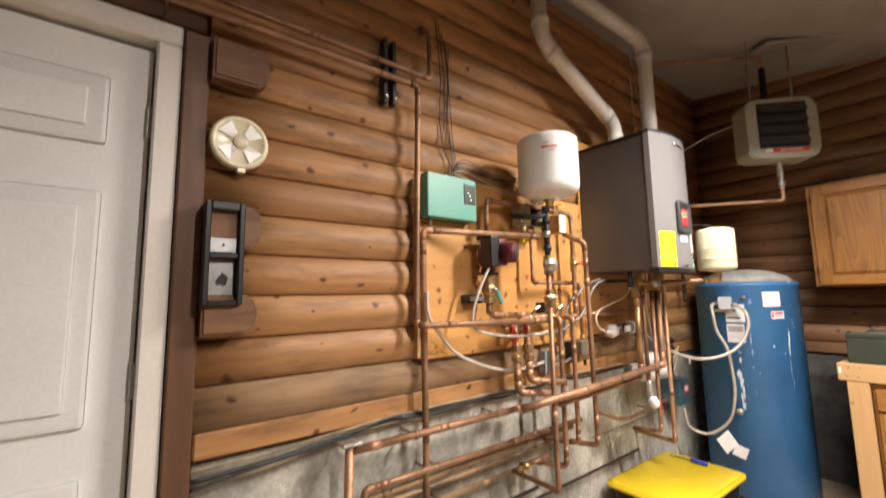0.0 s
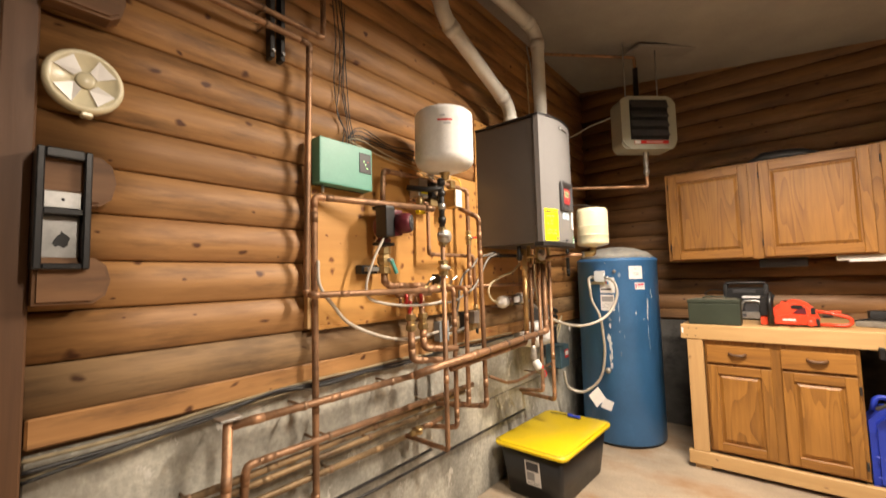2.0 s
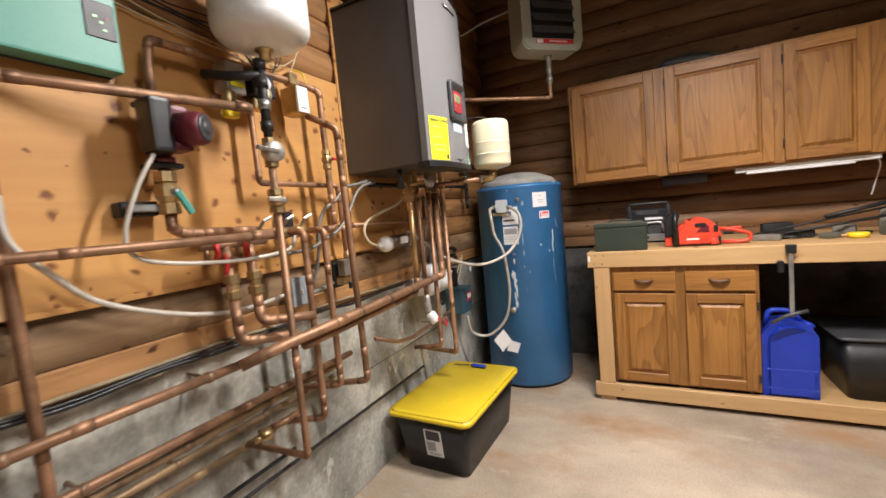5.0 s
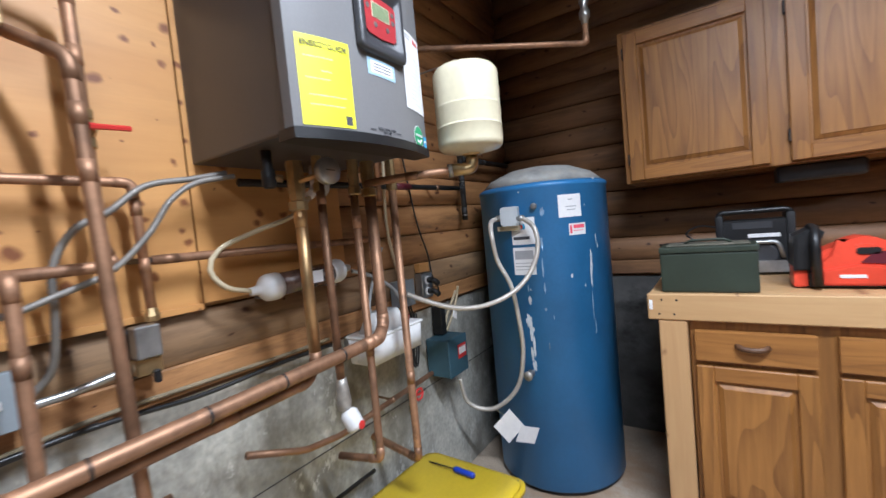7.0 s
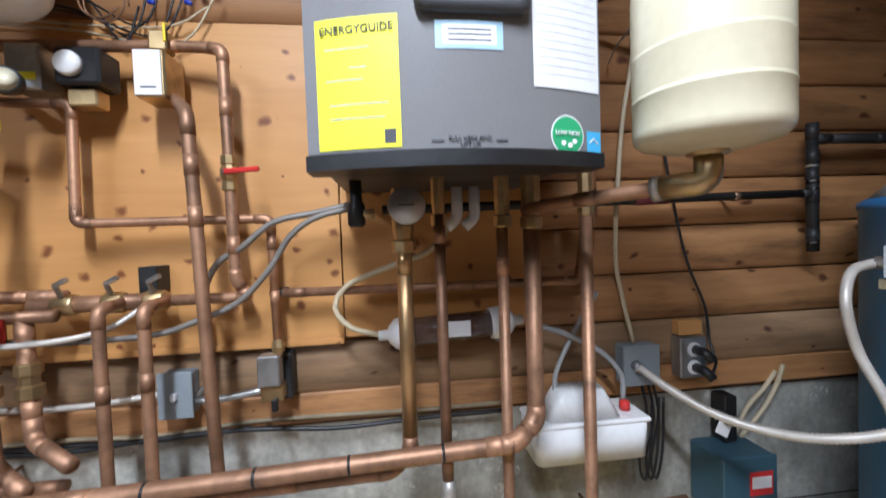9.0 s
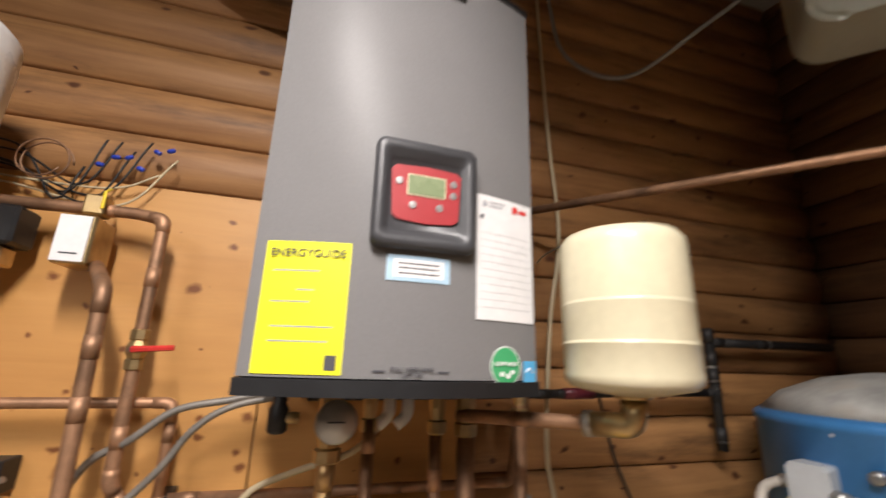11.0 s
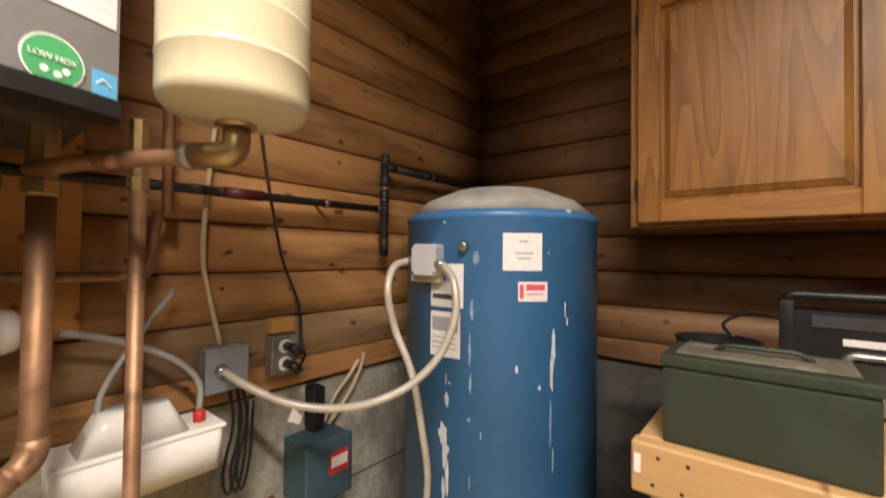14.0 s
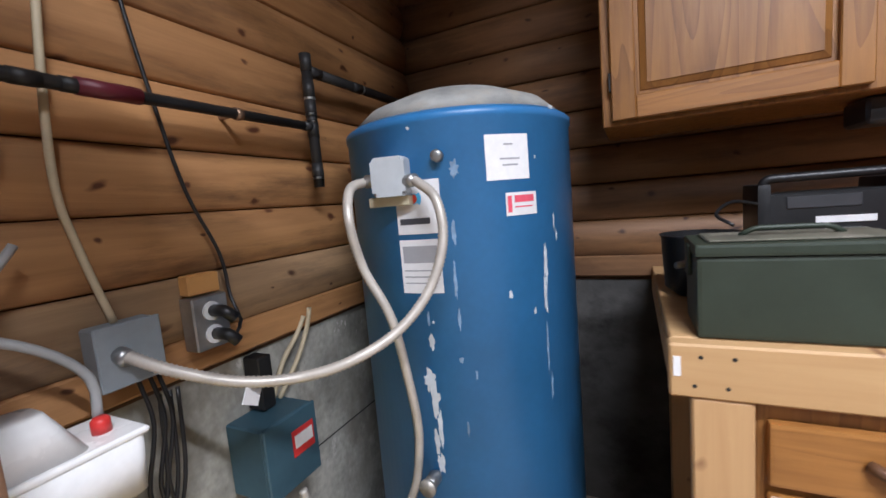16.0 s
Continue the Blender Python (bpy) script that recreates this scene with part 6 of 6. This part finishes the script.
# cables along the top of the concrete
OLD_CABLE = mat("dusty_old_cable", (0.27, 0.215, 0.13), 0.7, 0, (12, 12, 12), 0.55, 1.25, 0.2, 60)
for i, (dz, r, m, end) in enumerate(((0.004, 0.006, OLD_CABLE, 12), (-0.010, 0.0065, BLACK, 12), (-0.016, 0.0055, OLD_CABLE, 6), (-0.004, 0.005, BLACK, 9))):
    rr = random.Random(i)
    cable("ledge_cable", [(0.185 + 0.22 * k, 1.496 - 0.007 * (i % 2) + rr.uniform(-0.004, 0.004), 0.952 + dz + rr.uniform(-0.010, 0.010) - ((0.035 + 0.012 * i) * (1 - k / 3) if k < 3 else 0)) for k in range(end)], r, m, "old cable run along the top of the concrete", "cable", "ledge cables")

# ---- things on the west end of the wall ----
tagged(part("log_stub", box(0.205, 0.40, 1.40, 1.489, 2.565, 2.735, 0.022, None, 2), STUB_WOOD), "sawn stub of a cross log high on the wall", "log end", "log stubs")
disc = thing("round_vent_cover", (0.273, 1.49, 1.92), "cream round plastic cover with four vanes", "vent cover")
part("rim", lathe([(0.078, 0), (0.086, 0.006), (0.088, 0.03), (0.084, 0.042), (0.074, 0.044), (0.070, 0.038), (0, 0.036)], (0.273, 1.488, 1.923), (0, -1, 0), 40), CREAM, disc, "", True)
part("hub", lathe([(0.022, 0.036), (0.022, 0.044), (0.018, 0.047), (0, 0.047)], (0.273, 1.488, 1.923), (0, -1, 0), 24), CREAM, disc, "", True)
for a in (45, 135, 225, 315):
    d = Vector((math.cos(radians(a)), 0, math.sin(radians(a))))
    e = Vector((-d.z, 0, d.x))
    c = Vector((0.273, 1.4475, 1.923))
    bm = bmesh.new()
    vs = [c + d * 0.024 - e * 0.012, c + d * 0.024 + e * 0.012, c + d * 0.066 + e * 0.027, c + d * 0.066 - e * 0.027]
    lo = [bm.verts.new(v + Vector((0, 0.005, 0))) for v in vs]
    hi = [bm.verts.new(v + Vector((0, -0.003 * (i % 2), 0))) for i, v in enumerate(vs)]
    bm.faces.new(hi)
    for i in range(4):
        bm.faces.new((lo[i], lo[(i + 1) % 4], hi[(i + 1) % 4], hi[i]))
    bmesh.ops.recalc_face_normals(bm, faces=bm.faces[:])
    part("vane", bm, WHITE_TANK, disc, "pale vane")
part("tab", box(0.266, 0.292, 1.448, 1.475, 1.825, 1.838, 0.003), CREAM, disc)
ph = thing("open_wall_box", (0.235, 1.48, 1.41), "black open wall box with bare grey metal plates", "wall box")
part("frame_side", box(0.180, 0.196, 1.405, 1.487, 1.405, 1.715, 0.003), BLACK, ph)
part("frame_side", box(0.272, 0.288, 1.405, 1.487, 1.405, 1.715, 0.003), BLACK, ph)
part("frame_top", box(0.196, 0.272, 1.405, 1.487, 1.690, 1.715, 0.003), BLACK, ph)
part("frame_bottom", box(0.196, 0.272, 1.405, 1.487, 1.405, 1.420, 0.003), BLACK, ph)
part("shelf", box(0.196, 0.272, 1.41, 1.487, 1.545, 1.560, 0.002), BLACK, ph)
part("upper_plate", box(0.197, 0.271, 1.425, 1.432, 1.562, 1.607, 0.002), STEEL, ph, "bare metal plate")
part("lower_plate", box(0.197, 0.271, 1.440, 1.447, 1.421, 1.544, 0.002), STEEL, ph, "bare metal plate with a black smear")
sm = bmesh.new()
rs = random.Random(11)
sm.faces.new([sm.verts.new((0.236 + 0.016 * rs.uniform(0.5, 1.2) * math.cos(t * 0.42), 1.4392, 1.478 + 0.026 * rs.uniform(0.5, 1.2) * math.sin(t * 0.42))) for t in range(15)][::-1])
part("smear", sm, BLACK, ph)
part("screw", lathe([(0.004, 0), (0, 0.003)], (0.234, 1.425, 1.585), (0, -1, 0), 8), BLACK, ph)
for z0, z1, xr in ((1.315, 1.436, 0.338), (1.578, 1.712, 0.345), (2.115, 2.245, 0.355)):
    pts = [(0.184, z0), (xr - 0.035, z0), (xr - 0.010, z0 + 0.02), (xr, (z0 + z1) / 2), (xr - 0.010, z1 - 0.02), (xr - 0.035, z1), (0.184, z1)]
    tagged(part("log_stub", outline(pts, 0.062, Matrix(((1, 0, 0, 0), (0, 0, -1, 1.49), (0, 1, 0, 0), (0, 0, 0, 1))), 0.008), STUB_WOOD), "sawn stub of a cross log, stained dark", "log end", "log stubs")

# ---- tote label and screwdriver ----
tm = pose(2.68, 1.235, 0, 0, 0, -2)
tlm = tm @ pose(-0.3305, 0, 0.155, 0, -7.3, 0)
tl = part("label", box(-0.0015, 0.0005, -0.06, 0.04, -0.065, 0.085, 0, None, 1, tlm), PAPER, tote, "white printed label")
part("label_block", box(-0.003, -0.0015, -0.05, 0.03, 0.025, 0.078, 0, None, 1, tlm), INK, tl)
part("label_block", box(-0.003, -0.0015, -0.02, 0.03, -0.035, 0.015, 0, None, 1, tlm), GREY_INK, tl)
for lz in (-0.055, -0.047):
    part("print_line", box(-0.003, -0.0015, -0.05, 0.03, lz, lz + 0.003, 0, None, 1, tlm), GREY_INK, tl)
for dx, dy in ((-0.36, 0.2), (-0.36, -0.2), (0.36, 0.2), (0.36, -0.2), (0.0, 0.232), (0.0, -0.232)):
    part("lid_hole", lathe([(0.006, 0), (0, 0.0006)], tm @ Vector((dx, dy, 0.3185)), (0, 0, 1), 10), BLACK, tote)
sd = thing("screwdriver", (2.97, 1.29, 0.327), "screwdriver with a dark blue handle on the tote lid", "screwdriver")
part("handle", lathe([(0.008, 0), (0.012, 0.01), (0.011, 0.05), (0.013, 0.085), (0.007, 0.10)], (2.962, 1.17, 0.339), (0.06, 1, 0), 12), JUG_BLUE, sd, "", True)
part("shaft", rod((2.968, 1.27, 0.339), (2.976, 1.40, 0.332), 0.003, None, 8), BLACK_IRON, sd)

# ---- bench top ----
am = thing("ammo_can", (3.52, 0.375, 0.986), "olive drab steel ammo can with a dusty latched lid", "metal box")
part("body", box(3.435, 3.60, 0.225, 0.53, 0.986, 1.135, 0.008, None, 2), OLIVE, am)
part("lid", box(3.43, 3.605, 0.222, 0.533, 1.1355, 1.158, 0.006, None, 2), OLIVE, am)
part("lid_panel", box(3.45, 3.585, 0.245, 0.51, 1.158, 1.163, 0.003), DUST_OLIVE, am, "dusty lid panel")
part("handle", sweep([(3.52, 0.30, 1.162), (3.515, 0.32, 1.176), (3.515, 0.43, 1.176), (3.52, 0.45, 1.162)], 0.005, None, 8, 0.015), OLIVE, am, "folded wire handle", True)
part("latch", box(3.50, 3.54, 0.53, 0.538, 1.09, 1.15, 0.002), OLIVE, am)
rd = thing("jobsite_radio", (3.92, 0.20, 0.986), "black jobsite radio with silver trim, standing on the bench", "radio")
part("body", box(3.858, 4.0, 0.085, 0.34, 0.988, 1.225, 0.014, None, 3), BLACK, rd, "", True)
for y0, y1 in ((0.075, 0.105), (0.32, 0.35)):
    part("corner_bumper", box(3.848, 4.008, y0, y1, 1.02, 1.25, 0.012, None, 2), BLACK, rd, "black rubber bumper", True)
part("roll_bar", sweep([(3.87, 0.335, 1.22), (3.865, 0.335, 1.262), (3.865, 0.09, 1.262), (3.87, 0.09, 1.22)], 0.011, None, 10, 0.02), BLACK, rd, "", True)
part("display", box(3.8545, 3.8585, 0.15, 0.29, 1.185, 1.215, 0.002), CHARCOAL, rd, "dark display window")
part("name_bar", box(3.8535, 3.8580, 0.125, 0.235, 1.148, 1.164, 0.001), PAPER, rd, "white maker's mark")
part("grille_trim", sweep([(3.852, 0.245, 1.06), (3.850, 0.228, 1.128), (3.850, 0.135, 1.128), (3.852, 0.118, 1.06)], 0.009, None, 8, 0.02), STEEL, rd, "silver grille trim", True)
part("speaker", lathe([(0.045, 0), (0.045, 0.004), (0.038, 0.001), (0, 0.001)], (3.858, 0.18, 1.075), (-1, 0, 0), 24), CHARCOAL, rd, "", True)
part("lower_trim", outline([(-0.085, 0.0), (0.085, 0.0), (0.07, 0.05), (-0.07, 0.05)], 0.010, on_east(3.858, 0.18, 0.998), 0.003), STEEL, rd, "silver lower panel")
part("number_bar", box(3.8465, 3.8482, 0.215, 0.24, 1.012, 1.034), INK, rd)
pot = thing("black_pot", (3.80, 0.50, 0.986), "black pot behind the ammo can", "pot")
part("bowl", lathe([(0.06, 0), (0.085, 0.02), (0.092, 0.15), (0.097, 0.155), (0.088, 0.155), (0.08, 0.03), (0, 0.025)], (3.80, 0.475, 0.986), (0, 0, 1), 28), BLACK, pot, "", True)
part("handle", rod((3.72, 0.46, 1.09), (3.64, 0.545, 1.085), 0.008, None, 8), STEEL, pot, "bare steel handle", True)
cable("power_cable", [(3.86, 0.34, 1.20), (3.80, 0.41, 1.215), (3.73, 0.455, 1.19), (3.68, 0.43, 1.168)], 0.004, BLACK, "radio cord draped on the bench")
saw = thing("chainsaw", (3.58, -0.07, 0.986), "orange-red chainsaw with a black handle", "chainsaw")
part("crankcase", box(3.535, 3.68, -0.17, 0.085, 0.988, 1.04, 0.012, None, 2), BLACK, saw, "black lower housing")
part("engine_cover", outline([(-0.125, 0.012), (-0.132, 0.07), (-0.122, 0.105), (-0.095, 0.128), (-0.06, 0.143), (-0.035, 0.160), (-0.005, 0.168), (0.03, 0.162), (0.06, 0.146), (0.088, 0.118), (0.104, 0.085), (0.115, 0.05), (0.105, 0.012)], 0.125, on_east(3.655, -0.06, 0.990), 0.022), SAW_RED, saw, "glossy orange-red engine cover", True)
part("side_cover", outline([(-0.115, 0.008), (-0.11, 0.06), (-0.03, 0.078), (0.06, 0.07), (0.09, 0.05), (0.095, 0.008)], 0.016, on_east(3.53, -0.06, 0.990), 0.006), SAW_RED, saw, "orange-red side cover", True)
part("vent_slot", outline(rounded(0.06, 0.022, 0.010), 0.003, on_east(3.529, -0.065, 1.112)), BLACK, saw)
part("dark_panel", outline([(-0.03, -0.015), (0.035, -0.02), (0.03, 0.022), (0.0, 0.018)], 0.003, on_east(3.529, -0.075, 1.088)), PUMP_RED, saw)
part("rear_window", outline(rounded(0.022, 0.04, 0.004), 0.003, on_east(3.529, -0.142, 1.088)), BLACK, saw)
part("name_bar", box(3.5115, 3.5145, -0.055, 0.01, 1.025, 1.036), PAPER, saw)
part("filler_cap", lathe([(0.020, 0), (0.020, 0.010), (0.016, 0.013), (0, 0.013)], (3.516, -0.128, 1.012), (-1, 0, 0), 18), SAW_RED, saw, "round filler cap", True)
part("rear_handle", sweep([(3.58, -0.155, 1.085), (3.575, -0.235, 1.072), (3.575, -0.315, 1.045), (3.575, -0.318, 1.012), (3.575, -0.29, 0.999), (3.58, -0.15, 1.0)], 0.0115, None, 10, 0.02), SAW_RED, saw, "", True)
part("throttle_trigger", box(3.568, 3.582, -0.235, -0.185, 1.045, 1.062, 0.004), BLACK, saw)
part("throttle_lock", box(3.565, 3.585, -0.275, -0.215, 1.075, 1.090, 0.005), SAW_RED, saw)
part("front_handle", sweep([(3.50, 0.065, 1.0), (3.49, 0.07, 1.15), (3.53, 0.065, 1.195), (3.65, 0.065, 1.195), (3.68, 0.065, 1.05)], 0.014, None, 10, 0.04), BLACK, saw, "black wrap handle", True)
part("hand_guard", outline([(-0.025, 0.0), (0.02, 0.0), (0.035, 0.08), (0.06, 0.13), (0.035, 0.15), (-0.02, 0.12)], 0.13, on_east(3.65, 0.10, 1.05), 0.006), BLACK, saw, "black hand guard", True)
part("front_cover", box(3.535, 3.64, 0.085, 0.125, 0.99, 1.07, 0.010, None, 2), SAW_RED, saw, "orange-red front cover")
for i, (p0, p1, r) in enumerate((((3.70, -0.34, 1.02), (3.80, -1.02, 1.14), 0.006), ((3.68, -0.36, 1.0), (3.74, -1.15, 1.12), 0.008), ((3.75, -0.70, 1.10), (3.85, -1.10, 1.18), 0.012))):
    tagged(part("metal_rod", rod(p0, p1, r, None, 8), BLACK_IRON, None, "", True), "dark metal rod propped across the bench clutter", "rod", "bench rods")
for i, (x, y, w, d, h) in enumerate(((3.70, -0.42, 0.09, 0.14, 0.035), (3.76, -0.60, 0.10, 0.09, 0.045), (3.66, -0.70, 0.06, 0.10, 0.03), (3.80, -0.80, 0.12, 0.10, 0.06), (3.86, -0.50, 0.07, 0.16, 0.09), (3.72, -1.0, 0.10, 0.14, 0.08), (3.86, -1.02, 0.10, 0.10, 0.14))):
    o = thing("tool_clutter", (x, y, 0.986), "dusty hand tool lying among bench clutter", "tool", "bench clutter")
    part("tool_body", box(-w / 2, w / 2, -d / 2, d / 2, 0, h, min(w, d, h) * 0.3, None, 2, pose(x, y, 0.986, 0, 0, 25 * (i % 3) - 20)), (DUST_GREY, BLACK_IRON, DUST_OLIVE)[i % 3], o, "", True)
    part("tool_handle", sweep([(x, y - d * 0.3, 0.998), (x - 0.03, y - d * 0.8, 1.0), (x - 0.02, y - d * 1.1, 0.998)], 0.009, None, 8), (BLACK, DUST_GREY, PINE)[i % 3], o, "", True)
yd = thing("yellow_tape", (3.62, -0.80, 0.986), "yellow tape reel on the bench", "tape")
part("reel", lathe([(0.03, 0), (0.045, 0.002), (0.045, 0.028), (0.03, 0.03)], (3.62, -0.80, 0.986), (0, 0, 1), 20), YELLOW, yd, "", True)
# under and on the wall cabinets
ul = thing("under_cabinet_lamp", (3.9, -0.65, 1.40), "white under-cabinet strip lamp, off", "lamp")
part("housing", box(3.875, 3.925, -0.99, -0.30, 1.405, 1.439, 0.005), WHITE_TANK, ul)
part("diffuser", box(3.872, 3.92, -0.88, -0.36, 1.393, 1.405, 0.004), PAPER, ul)
part("cord", sweep([(3.93, -0.99, 1.42), (4.0, -1.03, 1.38), (4.05, -1.03, 1.30), (4.09, -1.02, 1.20)], 0.004, None, 6, 0.03), PAPER, ul)
pb = thing("under_cabinet_box", (4.0, -0.02, 1.38), "grey rounded housing fixed under the cabinet", "housing")
part("shell", box(3.93, 4.06, -0.16, 0.12, 1.372, 1.4395, 0.02, None, 3), CHARCOAL, pb, "", True)
bag = thing("dark_cloth", (3.98, -0.1, 2.16), "dark cloth bundle on top of the cabinets", "cloth")
part("folds", sweep([(3.98, 0.14, 2.17), (3.96, 0.05, 2.195), (3.99, -0.06, 2.20), (3.97, -0.18, 2.19), (3.98, -0.27, 2.17)], lambda i, n: (0.02, 0.045, 0.05, 0.042, 0.02)[min(i, 4)], None, 12), BLACK, bag, "", True)
# under the bench
jug = thing("water_jug", (3.53, -0.46, 0.10), "blue plastic water jug on the bench shelf", "jug")
part("body", outline([(-0.127, 0), (0.127, 0), (0.127, 0.36), (0.09, 0.43), (0.02, 0.45), (-0.07, 0.44), (-0.127, 0.37)], 0.17, on_east(3.61, -0.462, 0.1005), 0.032), JUG_BLUE, jug, "", True)
part("handle", sweep([(3.525, -0.36, 0.52), (3.525, -0.38, 0.60), (3.525, -0.48, 0.60), (3.525, -0.52, 0.545)], 0.014, None, 10, 0.03), JUG_BLUE, jug, "", True)
part("cap", lathe([(0.028, 0), (0.028, 0.03), (0.02, 0.034)], (3.525, -0.55, 0.50), (0, -0.5, 1), 16), JUG_BLUE, jug, "", True)
for z in (0.16, 0.27):
    part("rib", box(3.4395, 3.446, -0.575, -0.35, z, z + 0.012, 0.003), JUG_BLUE, jug)
cl = thing("bar_clamp", (3.37, -0.45, 0.6), "steel bar clamp with black jaws hung on the bench rail", "clamp")
part("bar", box(3.372, 3.382, -0.462, -0.442, 0.60, 0.965, 0.001), STEEL, cl)
part("jaw", box(3.365, 3.397, -0.475, -0.432, 0.945, 0.99, 0.004), BLACK, cl, "black jaw")
part("jaw", box(3.360, 3.397, -0.420, -0.395, 0.84, 0.905, 0.004), BLACK, cl, "black jaw")
part("grip", sweep([(3.376, -0.36, 0.56), (3.376, -0.42, 0.60), (3.376, -0.46, 0.615), (3.376, -0.52, 0.635)], 0.011, None, 8), CHARCOAL, cl, "", True)
bin_ = thing("black_bin", (3.75, -0.95, 0.10), "black plastic bin under the bench", "bin")
tapered(3.75, -0.98, 0.101, 0.44, 0.42, 0.50, 0.48, 0.58, 0.04, 0, "tub", BLACK, bin_)
tapered(3.75, -0.98, 0.44, 0.455, 0.51, 0.61, 0.51, 0.61, 0.04, 0, "lid", CHARCOAL, bin_)
